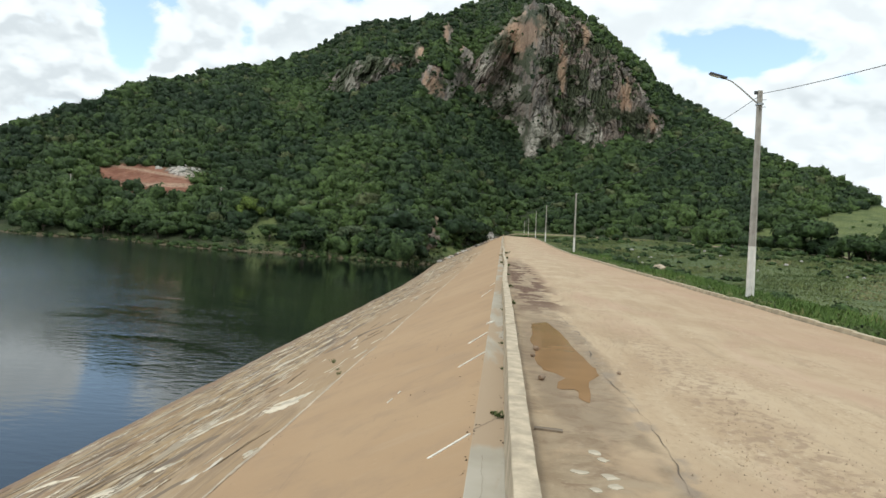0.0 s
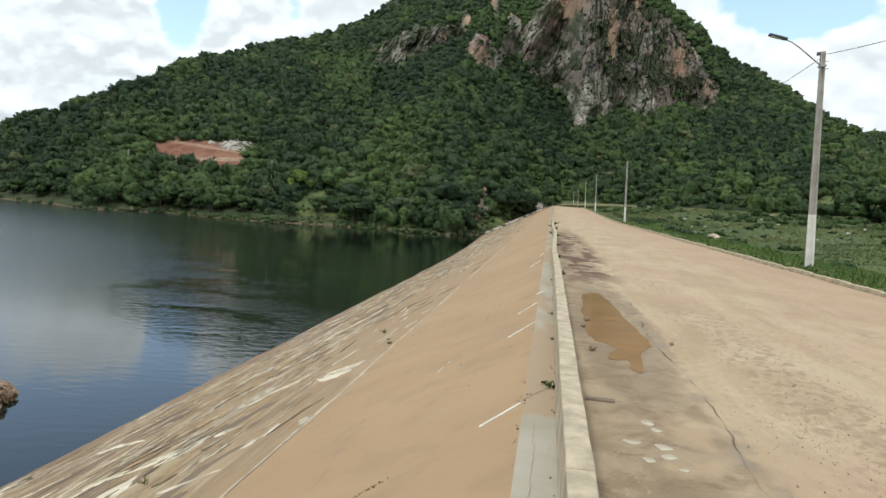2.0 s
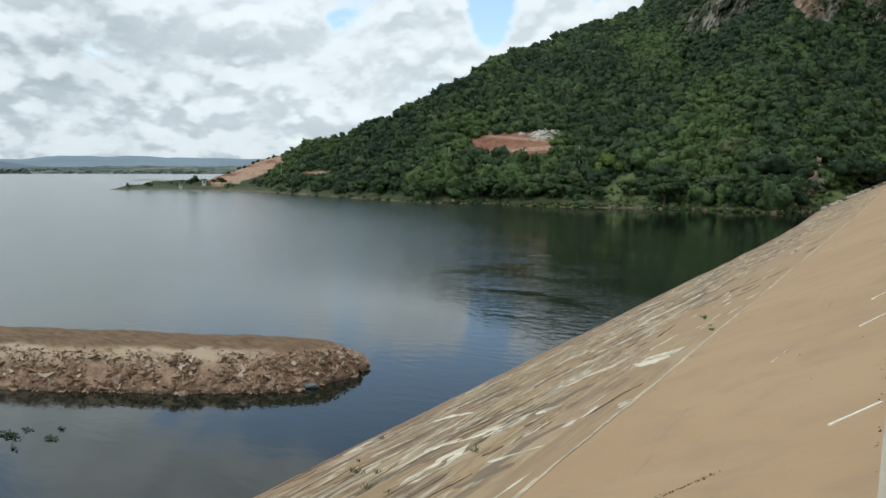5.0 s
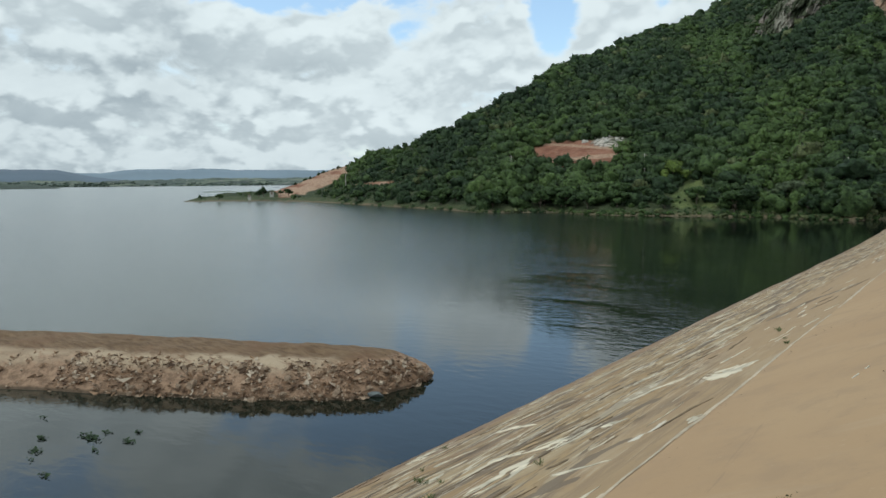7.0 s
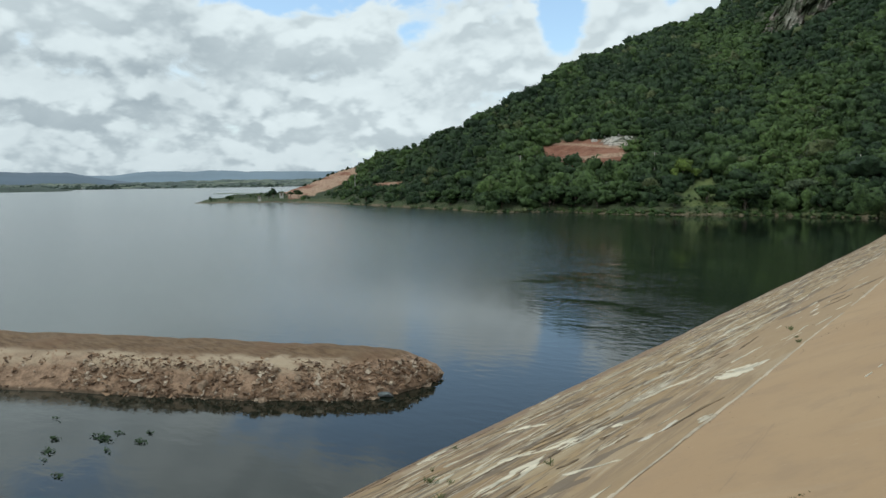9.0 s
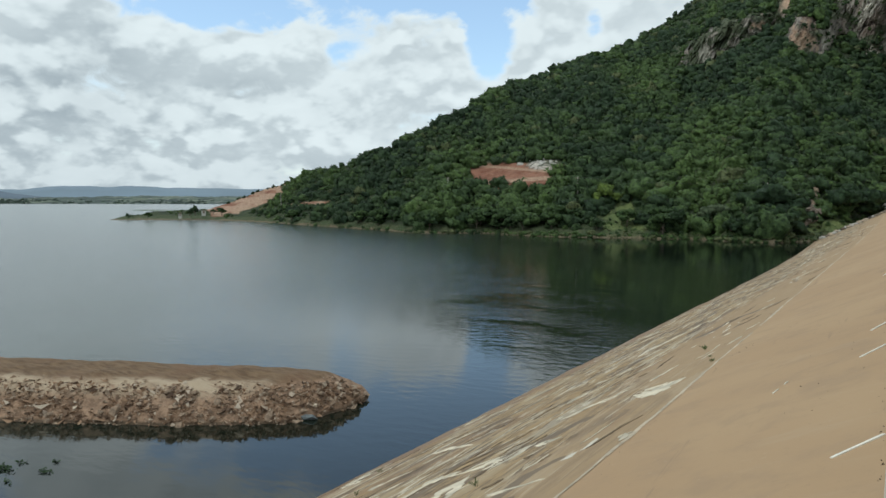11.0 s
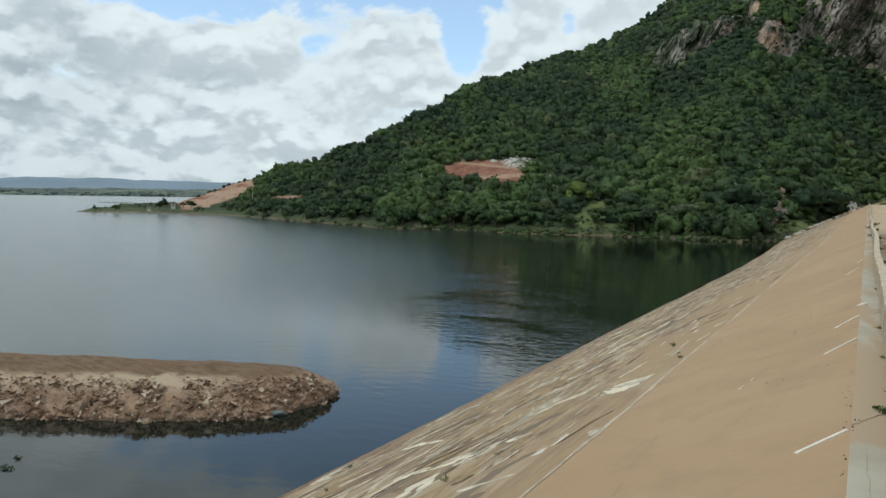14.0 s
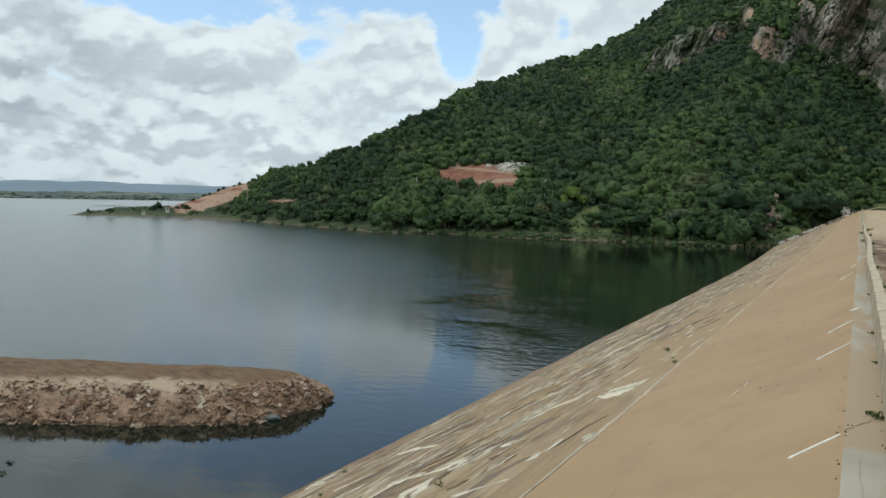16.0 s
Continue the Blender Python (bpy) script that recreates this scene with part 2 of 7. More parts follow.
    n.put(s["Normal"], n.bump(n.math("ADD", n.math("MULTIPLY", mid, 0.7), n.math("MULTIPLY", fine, 0.4)), 0.5, 0.02))


def slab_build(n, s, _):
    """Silt-covered upper face: smooth, beige, faintly mottled."""
    p = n.place()
    x, y, z = n.split(p)
    big, mid, fine = n.noise(p, 0.22, 4), n.noise(p, 1.4, 6, 0.6, 0.3), n.noise(p, 45, 4, 0.7)
    runs = n.noise(n.stretch(p, (0.5, 2.4, 0.5)), 1.2, 5, 0.6, 0.2)
    c = n.mix(n.ramp(big, 0.3, 0.7), (0.376, 0.247, 0.138), (0.412, 0.279, 0.159))
    c = n.mix(n.math("MULTIPLY", n.ramp(mid, 0.46, 0.70), 0.5), c, (0.30, 0.205, 0.128))
    specks = n.noise(p, 11, 6, 0.7, 0.4)
    c = n.mix(n.math("MULTIPLY", n.ramp(specks, 0.58, 0.72), 0.4), c, (0.26, 0.175, 0.11))
    c = n.mix(n.math("MULTIPLY", n.ramp(specks, 0.40, 0.28), 0.35), c, (0.46, 0.345, 0.235))
    c = n.mix(n.math("MULTIPLY", n.ramp(runs, 0.55, 0.75), 0.22), c, (0.45, 0.355, 0.25))
    rows = n.noise(n.stretch(p, (2.0, 0.25, 2.0)), 1.1, 6, 0.65, 0.6)
    c = n.mix(n.math("MULTIPLY", n.ramp(rows, 0.62, 0.70), 0.55), c, (0.25, 0.17, 0.11))
    c = n.mix(n.math("MULTIPLY", n.ramp(fine, 0.35, 0.22), 0.35), c, (0.22, 0.15, 0.1))
    n.put(s["Base Color"], c)
    s["Roughness"].default_value = 0.9
    n.put(s["Normal"], n.bump(n.math("ADD", mid, n.math("MULTIPLY", fine, 0.2)), 0.25, 0.015))


def apron_build(n, s, _):
    """Lower face: silt peeled off in long level tongues over pale and dark concrete."""
    p = n.place()
    x, y, z = n.split(p)
    low = n.math("MULTIPLY", n.math("SUBTRACT", -3.0, x), 0.125)
    big, fine = n.noise(p, 0.4, 5), n.noise(p, 40, 4, 0.7)
    long1 = n.noise(n.stretch(p, (2.0, 0.24, 0.2), (0, 0, -13)), 0.75, 5, 0.5, 0.7)
    long2 = n.noise(n.stretch(p, (3.0, 0.26, 0.2), (0, 0, -4)), 0.8, 5, 0.52, 0.8)
    long3 = n.noise(n.stretch(p, (2.0, 0.5, 0.2), (0, 0, -26)), 0.8, 5, 0.5, 0.6)
    mottle = n.noise(p, 5.5, 7, 0.7, 0.4)
    c = n.mix(n.ramp(big, 0.3, 0.7), (0.300, 0.198, 0.098), (0.375, 0.265, 0.142))
    plates = n.noise(n.stretch(p, (1.1, 0.42, 0.2), (0, 0, -16)), 1.6, 6, 0.62, 0.9)
    c = n.mix(n.math("MULTIPLY", n.ramp(plates, 0.50, 0.56), 0.55), c, (0.205, 0.142, 0.080))
    c = n.mix(n.math("MULTIPLY", n.ramp(plates, 0.42, 0.36), 0.5), c, (0.42, 0.33, 0.215))
    c = n.mix(n.math("MULTIPLY", n.ramp(long3, 0.50, 0.56), 0.45), c, (0.37, 0.29, 0.185))
    c = n.mix(n.math("MULTIPLY", n.ramp(long2, 0.545, 0.58), 0.8), c, (0.155, 0.115, 0.082))
    c = n.mix(n.math("MULTIPLY", n.ramp(mottle, 0.5, 0.72), 0.25), c, (0.21, 0.16, 0.115))
    c = n.mix(n.math("MULTIPLY", n.ramp(long1, 0.60, 0.63), 0.5), c, (0.47, 0.405, 0.30))
    c = n.mix(n.math("MULTIPLY", n.ramp(long1, 0.43, 0.40), 0.55), c, (0.25, 0.16, 0.095))
    # thin pale and dark filaments that wander along the face
    for k, (across, along, turn, width, colour, power) in enumerate(((3.2, 0.16, -6, 0.022, (0.60, 0.53, 0.42), 0.85), (2.1, 0.22, -22, 0.020, (0.56, 0.49, 0.38), 0.8), (3.6, 0.18, 4, 0.045, (0.09, 0.062, 0.042), 0.85), (2.4, 0.3, -14, 0.028, (0.13, 0.09, 0.06), 0.85))):
        thread = n.noise(n.stretch(p, (across, along, 0.2), (0, 0, turn)), 0.6 + 0.11 * k, 5, 0.5, 0.6)
        line = n.ramp(n.math("ABSOLUTE", n.math("SUBTRACT", thread, 0.5)), width * 0.7, width * 0.4)
        some = n.ramp(n.noise(n.stretch(p, (1.0, 0.4, 0.3)), 0.8 + 0.3 * k, 4, 0.6), 0.44, 0.58)
        c = n.mix(n.math("MULTIPLY", n.math("MULTIPLY", line, some), power), c, colour)
    clean = n.math("MULTIPLY", n.ramp(y, 13.0, 19.0), n.ramp(n.math("ADD", x, n.math("MULTIPLY", long3, 1.5)), -5.6, -4.4))
    c = n.mix(n.math("MULTIPLY", clean, 0.85), c, (0.335, 0.228, 0.132))
    upper = n.ramp(n.math("ADD", x, n.math("MULTIPLY", n.math("SUBTRACT", n.noise(n.stretch(p, (1.2, 0.35, 0.3), (0, 0, -10)), 0.9, 5, 0.55, 0.4), 0.5), 4.5)), -5.4, -4.2)
    c = n.mix(n.math("MULTIPLY", upper, 0.7), c, (0.355, 0.246, 0.142))
    grime = n.math("ADD", n.attribute("stain"), n.math("MULTIPLY", n.math("SUBTRACT", n.noise(n.stretch(p, (1.8, 0.5, 0.5)), 1.6, 6, 0.65, 0.5), 0.5), 1.6))
    c = n.mix(n.math("MULTIPLY", n.ramp(grime, 0.48, 0.62), 0.8), c, (0.15, 0.112, 0.08))
    torn = n.math("ADD", n.attribute("bare"), n.math("MULTIPLY", n.math("SUBTRACT", n.noise(n.stretch(p, (3.2, 0.9, 0.5)), 2.4, 7, 0.7, 0.5), 0.5), 2.1))
    c = n.mix(n.math("MULTIPLY", n.ramp(torn, 0.47, 0.58), 0.92), c, (0.60, 0.555, 0.47))
    tide = n.ramp(z, WATER + 0.75, WATER + 0.1)
    c = n.mix(n.math("MULTIPLY", tide, 0.75), c, (0.23, 0.135, 0.07))
    c = n.mix(n.math("MULTIPLY", n.ramp(fine, 0.36, 0.24), 0.4), c, (0.2, 0.14, 0.1))
    n.put(s["Base Color"], c)
    n.put(s["Roughness"], n.math("SUBTRACT", 0.9, n.math("MULTIPLY", tide, 0.35)))
    h = n.math("ADD", n.math("MULTIPLY", long1, 1.0), n.math("ADD", long2, n.math("MULTIPLY", fine, 0.15)))
    n.put(s["Normal"], n.bump(h, 0.6, 0.04))


def water_build(n, s, shader):
    p = n.place()
    x, y, z = n.split(p)
    chop = n.noise(n.stretch(p, (0.7, 1.6, 1), (0, 0, 30)), 2.0, 3, 0.5, 0.3)
    swell = n.noise(n.stretch(p, (0.5, 1.0, 1), (0, 0, 30)), 0.25, 3, 0.5)
    lee = n.noise(n.stretch(p, (1.0, 0.55, 1)), 0.022, 5, 0.6, 0.6)
    ripple = n.add("ShaderNodeTexWave", Scale=0.33, Distortion=9.0, Detail=4.0)
    ripple.inputs["Detail Scale"].default_value = 1.1
    n.put(ripple.inputs["Vector"], n.stretch(p, (1.0, 1.0, 1.0), (0, 0, 65)))
    # a belt of ripples drifting in from the open lake, and a fainter one behind it
    away = n.math("ADD", n.math("MULTIPLY", n.math("ADD", x, 30.0), 0.725), n.math("MULTIPLY", n.math("SUBTRACT", y, 50.0), 0.688))
    away = n.math("ADD", away, n.math("MULTIPLY", n.math("SUBTRACT", lee, 0.5), 14.0))
    reach = n.math("MULTIPLY", n.ramp(x, -72.0, -46.0), n.ramp(x, -8.5, -11.0))
    one = n.math("MULTIPLY", reach, n.math("MULTIPLY", n.ramp(away, -6.5, -1.0), n.ramp(away, 12.5, 5.0)))
    two = n.math("MULTIPLY", reach, n.math("MULTIPLY", n.ramp(away, 13.0, 18.0), n.ramp(away, 31.0, 21.0)))
    one = n.math("MULTIPLY", one, n.math("ADD", 0.45, n.math("MULTIPLY", n.ramp(x, -12.0, -28.0), 0.55)))
    patches = n.math("MULTIPLY", n.math("MAXIMUM", one, n.math("MULTIPLY", two, 0.55)), n.ramp(n.noise(n.stretch(p, (0.6, 1.2, 1), (0, 0, 20)), 0.16, 5, 0.6), 0.34, 0.56))
    s["Base Color"].default_value = (0.0075, 0.012, 0.0105, 1)
    s["IOR"].default_value = 1.42
    s["Roughness"].default_value = 0.10
    # wind-ruffled open water; calmer under the hill
    turn = n.math("DIVIDE", x, n.math("MAXIMUM", y, 1.0))
    ruffled = n.math("MULTIPLY", n.ramp(n.math("ADD", turn, n.math("MULTIPLY", n.math("SUBTRACT", lee, 0.5), 0.35)), -0.40, -0.74), n.ramp(n.math("MULTIPLY", x, -1.0), 16.0, 48.0))
    small = n.noise(n.stretch(p, (0.6, 1.4, 1), (0, 0, 30)), 8.0, 2, 0.5, 0.2)
    tall = n.math("ADD", n.math("MULTIPLY", n.math("ADD", n.math("ADD", chop, n.math("MULTIPLY", ripple.outputs["Fac"], 0.16)), n.math("MULTIPLY", swell, 0.15)), n.math("ADD", n.math("MULTIPLY", ruffled, 0.09), n.math("ADD", 0.04, n.math("MULTIPLY", patches, 0.36)))), n.math("MULTIPLY", small, n.math("ADD", 0.006, n.math("MULTIPLY", ruffled, 0.22))))
    # reflection partly put into base colour: lighter where ruffled, darker under the hill
    n.put(s["Base Color"], n.mix(ruffled, (0.0085, 0.0125, 0.0085), (0.034, 0.046, 0.037)))
    n.put(s["Roughness"], n.math("ADD", 0.05, n.math("MULTIPLY", ruffled, 0.09)))
    n.put(s["Normal"], n.bump(tall, 0.30, 0.35))


def hill_build(n, s, _):
    p = n.place()
    rock, red, meadow, bank = (n.attribute(a) for a in ("rock", "red", "meadow", "bank"))
    big, mid, fine = n.noise(p, 0.03, 5), n.noise(p, 0.22, 6, 0.62), n.noise(p, 1.6, 6, 0.65)
    c = n.mix(n.ramp(mid, 0.35, 0.65), (0.018, 0.030, 0.010), (0.045, 0.062, 0.020))
    grass = n.mix(n.ramp(mid, 0.35, 0.65), (0.095, 0.128, 0.038), (0.155, 0.190, 0.060))
    grass = n.mix(n.math("MULTIPLY", n.ramp(fine, 0.5, 0.7), 0.5), grass, (0.045, 0.07, 0.02))
    c = n.mix(meadow, c, grass)
    shore = n.mix(n.ramp(mid, 0.42, 0.58), (0.078, 0.088, 0.038), (0.046, 0.070, 0.024))
    shore = n.mix(n.ramp(bank, 0.88, 0.97), shore, n.mix(n.ramp(fine, 0.4, 0.6), (0.10, 0.078, 0.042), (0.22, 0.175, 0.11)))
    c = n.mix(n.math("MULTIPLY", n.ramp(bank, 0.15, 0.45), 0.9), c, shore)
    soil = n.mix(n.ramp(mid, 0.4, 0.62), (0.20, 0.078, 0.045), (0.30, 0.140, 0.088))
    soil = n.mix(n.math("MULTIPLY", n.ramp(n.noise(n.stretch(p, (1, 1, 6)), 0.5, 5), 0.5, 0.66), 0.35), soil, (0.38, 0.25, 0.175))
    c = n.mix(red, c, n.mix(n.attribute("tan"), soil, n.mix(n.ramp(fine, 0.35, 0.65), (0.31, 0.195, 0.13), (0.50, 0.34, 0.24))))
    ribs = n.noise(n.stretch(p, (1.0, 1.0, 0.3)), 0.20, 9, 0.66, 0.7)
    blot = n.noise(n.stretch(p, (1, 1, 0.7)), 0.07, 6, 0.62, 0.6)
    cracks = n.noise(n.stretch(p, (1.0, 1.0, 0.2)), 0.5, 9, 0.7, 1.0)
    warm, pale = n.attribute("warm"), n.attribute("pale")
    stone = n.mix(n.ramp(ribs, 0.36, 0.64), (0.17, 0.152, 0.13), (0.36, 0.32, 0.275))
    stone = n.mix(n.math("MULTIPLY", n.ramp(blot, 0.5, 0.62), 0.55), stone, (0.40, 0.265, 0.175))
    stone = n.mix(n.math("MULTIPLY", warm, 0.85), stone, n.mix(n.ramp(ribs, 0.3, 0.7), (0.42, 0.265, 0.165), (0.58, 0.41, 0.26)))
    stone = n.mix(n.math("MULTIPLY", pale, 0.8), stone, n.mix(n.ramp(ribs, 0.35, 0.65), (0.42, 0.38, 0.33), (0.68, 0.63, 0.56)))
    stone = n.mix(n.math("MULTIPLY", n.ramp(blot, 0.40, 0.30), 0.5), stone, (0.11, 0.105, 0.095))
    stone = n.mix(n.math("MULTIPLY", n.ramp(cracks, 0.435, 0.375), 0.85), stone, (0.07, 0.065, 0.058))
    for size, depth in ((0.085, 0.055), (0.26, 0.06)):
        cell = n.add("ShaderNodeTexVoronoi", feature="DISTANCE_TO_EDGE", Scale=size)
        bent = n.add("ShaderNodeVectorMath", operation="ADD")
        n.put(bent.inputs[0], n.stretch(p, (1.0, 1.0, 0.24), (6, 12, 0)))
        wob = n.add("ShaderNodeTexNoise", Scale=size * 2.2, Detail=6.0, Roughness=0.65)
        n.put(wob.inputs["Vector"], p)
        far = n.add("ShaderNodeVectorMath", operation="SCALE")
        n.put(far.inputs[0], wob.outputs["Color"])
        far.inputs["Scale"].default_value = 0.55 / size
        n.put(bent.inputs[1], far.outputs[0])
        n.put(cell.inputs["Vector"], bent.outputs[0])
        stone = n.mix(n.math("MULTIPLY", n.ramp(cell.outputs["Distance"], depth, 0.0), 0.75), stone, (0.06, 0.056, 0.05))
    moss = n.noise(p, 0.11, 8, 0.68, 0.4)
    stone = n.mix(n.math("MULTIPLY", n.ramp(moss, 0.505, 0.57), 0.85), stone, (0.05, 0.068, 0.03))
    c = n.mix(rock, c, stone)
    n.put(s["Base Color"], c)
    s["Roughness"].default_value = 0.95
    n.put(s["Normal"], n.bump(n.math("ADD", cracks, n.math("MULTIPLY", fine, 0.5)), 0.8, 1.3))


def cliff_build(n, s, _):
    """Jointed rock: random facet tones stand in for shading; stained down its length."""
    p = n.place()
    tone, warm, pale, green = (n.attribute(a) for a in ("facet", "warm", "pale", "green"))
    fine, grain = n.noise(p, 0.9, 7, 0.65, 0.3), n.noise(p, 0.25, 6, 0.6, 0.5)
    mixed = n.math("ADD", n.math("MULTIPLY", tone, 0.6), n.math("MULTIPLY", fine, 0.4))
    stone = n.mix(n.ramp(mixed, 0.3, 0.62), (0.090, 0.083, 0.074), (0.300, 0.265, 0.225))
    stone = n.mix(n.math("MULTIPLY", n.ramp(n.noise(n.stretch(p, (1, 1, 0.4)), 0.06, 6, 0.62, 0.6), 0.48, 0.60), 0.4), stone, (0.20, 0.125, 0.09))
    stone = n.mix(n.math("MULTIPLY", warm, 0.8), stone, n.mix(n.ramp(mixed, 0.2, 0.75), (0.29, 0.175, 0.11), (0.47, 0.31, 0.205)))
    stone = n.mix(n.math("MULTIPLY", pale, 0.85), stone, n.mix(n.ramp(mixed, 0.25, 0.7), (0.30, 0.275, 0.235), (0.58, 0.545, 0.47)))
    runs = n.noise(n.stretch(p, (1, 1, 0.09)), 0.42, 7, 0.65, 0.3)
    stone = n.mix(n.math("MULTIPLY", n.ramp(runs, 0.54, 0.64), n.math("SUBTRACT", 0.55, n.math("MULTIPLY", warm, 0.25))), stone, (0.095, 0.09, 0.085))
    stone = n.mix(n.math("MULTIPLY", n.ramp(grain, 0.42, 0.30), 0.5), stone, (0.10, 0.095, 0.088))
    stone = n.mix(n.math("MULTIPLY", green, 0.9), stone, n.mix(n.ramp(fine, 0.35, 0.65), (0.030, 0.045, 0.02), (0.075, 0.095, 0.042)))
    n.put(s["Base Color"], stone)
    s["Roughness"].default_value = 0.95
    n.put(s["Normal"], n.bump(fine, 0.6, 0.6))


def leaf_material(name, dark, light, dry, rounded=False, fleck=1.0):
    """Leaves; rounded crowns carry the swell of the crown in their shading."""
    def build(n, s, shader):
        p = n.place()
        tint = n.attribute("tint")
        geo = n.add("ShaderNodeNewGeometry").outputs["Random Per Island"]
        area = n.noise(p, 0.018, 4, 0.6)
        c = n.mix(n.math("ADD", n.math("MULTIPLY", tint, 0.9), n.math("MULTIPLY", geo, 0.1)), dark, light)
        c = n.mix(n.math("MULTIPLY", n.ramp(area, 0.5, 0.68), 0.45), c, light)
        c = n.mix(n.math("MULTIPLY", n.ramp(tint, 0.86, 0.97), 0.7), c, dry)
        if rounded:
            # leaf flecks within a clump: darker and cooler in low relief, lighter in high
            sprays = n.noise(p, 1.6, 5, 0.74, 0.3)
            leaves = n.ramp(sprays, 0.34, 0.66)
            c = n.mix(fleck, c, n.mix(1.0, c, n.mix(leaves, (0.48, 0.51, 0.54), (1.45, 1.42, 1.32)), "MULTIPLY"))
            swell = n.add("ShaderNodeAttribute", attribute_name="swell")
            turned = n.add("ShaderNodeVectorTransform", vector_type="NORMAL", convert_from="OBJECT", convert_to="WORLD")
            n.put(turned.inputs[0], swell.outputs["Vector"])
            relief = n.add("ShaderNodeBump", Strength=0.55 * fleck, Distance=0.5)
            n.put(relief.inputs["Height"], sprays)
            n.put(relief.inputs["Normal"], turned.outputs[0])
            n.put(s["Normal"], relief.outputs[0])
        n.put(s["Base Color"], c)
        s["Roughness"].default_value = 0.75
        s["Specular IOR Level"].default_value = 0.25
    return material(name, build)


def field_build(n, s, _):
    p = n.place()
    big, mid, fine = n.noise(p, 0.05, 5), n.noise(p, 0.6, 6, 0.62, 0.4), n.noise(p, 9, 5, 0.7)
    c = n.mix(n.ramp(big, 0.35, 0.65), (0.078, 0.112, 0.036), (0.118, 0.152, 0.052))
    c = n.mix(n.math("MULTIPLY", n.ramp(mid, 0.5, 0.68), 0.5), c, (0.050, 0.080, 0.024))
    c = n.mix(n.math("MULTIPLY", n.ramp(mid, 0.42, 0.30), 0.35), c, (0.15, 0.145, 0.075))
    c = n.mix(n.math("MULTIPLY", n.ramp(fine, 0.52, 0.7), 0.4), c, (0.035, 0.055, 0.016))
    n.put(s["Base Color"], c)
    s["Roughness"].default_value = 0.95
    n.put(s["Normal"], n.bump(n.math("ADD", mid, fine), 0.8, 0.15))


def mound_build(n, s, _):
    p = n.place()
    top = n.attribute("top")
    big, mid, fine = n.noise(p, 0.5, 5), n.noise(p, 3.5, 6, 0.65), n.noise(p, 22, 5, 0.7)
    face = n.mix(n.ramp(mid, 0.35, 0.65), (0.175, 0.108, 0.067), (0.37, 0.242, 0.158))
    face = n.mix(n.math("MULTIPLY", n.ramp(fine, 0.5, 0.66), 0.5), face, (0.36, 0.27, 0.20))
    crest = n.mix(n.ramp(n.noise(n.stretch(p, (0.5, 2.2, 1), (0, 0, -27)), 2.6, 7, 0.65, 0.4), 0.36, 0.64), (0.120, 0.072, 0.038), (0.205, 0.132, 0.074))
    crest = n.mix(n.math("MULTIPLY", n.ramp(big, 0.5, 0.66), 0.5), crest, (0.19, 0.105, 0.06))
    c = n.mix(top, face, crest)
    c = n.mix(n.math("MULTIPLY", n.attribute("pale"), n.math("MULTIPLY", n.ramp(n.noise(n.stretch(p, (0.6, 1.8, 1), (0, 0, -27)), 1.8, 6, 0.65, 0.4), 0.32, 0.52), 0.9)), c, (0.47, 0.37, 0.26))
    x, y, z = n.split(p)
    damp = n.ramp(z, WATER + 0.13, WATER + 0.04)
    c = n.mix(n.math("MULTIPLY", damp, 0.8), c, (0.055, 0.038, 0.022))
    n.put(s["Base Color"], c)
    s["Roughness"].default_value = 0.93
    n.put(s["Normal"], n.bump(n.math("ADD", mid, fine), 0.8, 0.06))


ROAD = material("packed_earth", road_build)
SLAB = material("silted_concrete", slab_build)
APRON = material("peeling_concrete", apron_build)
LAKE = material("lake_water", water_build)
HILL = material("hillside", hill_build)
CLIFF = material("jointed_rock", cliff_build)
FIELD = material("rough_pasture", field_build)
MOUND = material("rubble_earth", mound_build)
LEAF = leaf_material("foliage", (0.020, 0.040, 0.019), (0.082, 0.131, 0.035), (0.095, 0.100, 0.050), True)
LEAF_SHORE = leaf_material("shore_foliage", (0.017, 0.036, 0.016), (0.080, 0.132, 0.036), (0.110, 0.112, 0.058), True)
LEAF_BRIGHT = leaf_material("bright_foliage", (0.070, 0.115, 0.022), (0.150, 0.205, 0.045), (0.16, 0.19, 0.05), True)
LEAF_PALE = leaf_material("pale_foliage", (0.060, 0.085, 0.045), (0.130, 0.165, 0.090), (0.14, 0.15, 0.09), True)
GRASS = leaf_material("grass_blades", (0.050, 0.092, 0.020), (0.120, 0.190, 0.045), (0.22, 0.19, 0.08))
BARK = plain("bark", (0.13, 0.105, 0.08), 0.9, scale=3, change=0.4)
PARAPET = plain("limewashed_concrete", (0.47, 0.39, 0.28), 0.85, scale=5.0, change=0.24, bump=0.4)


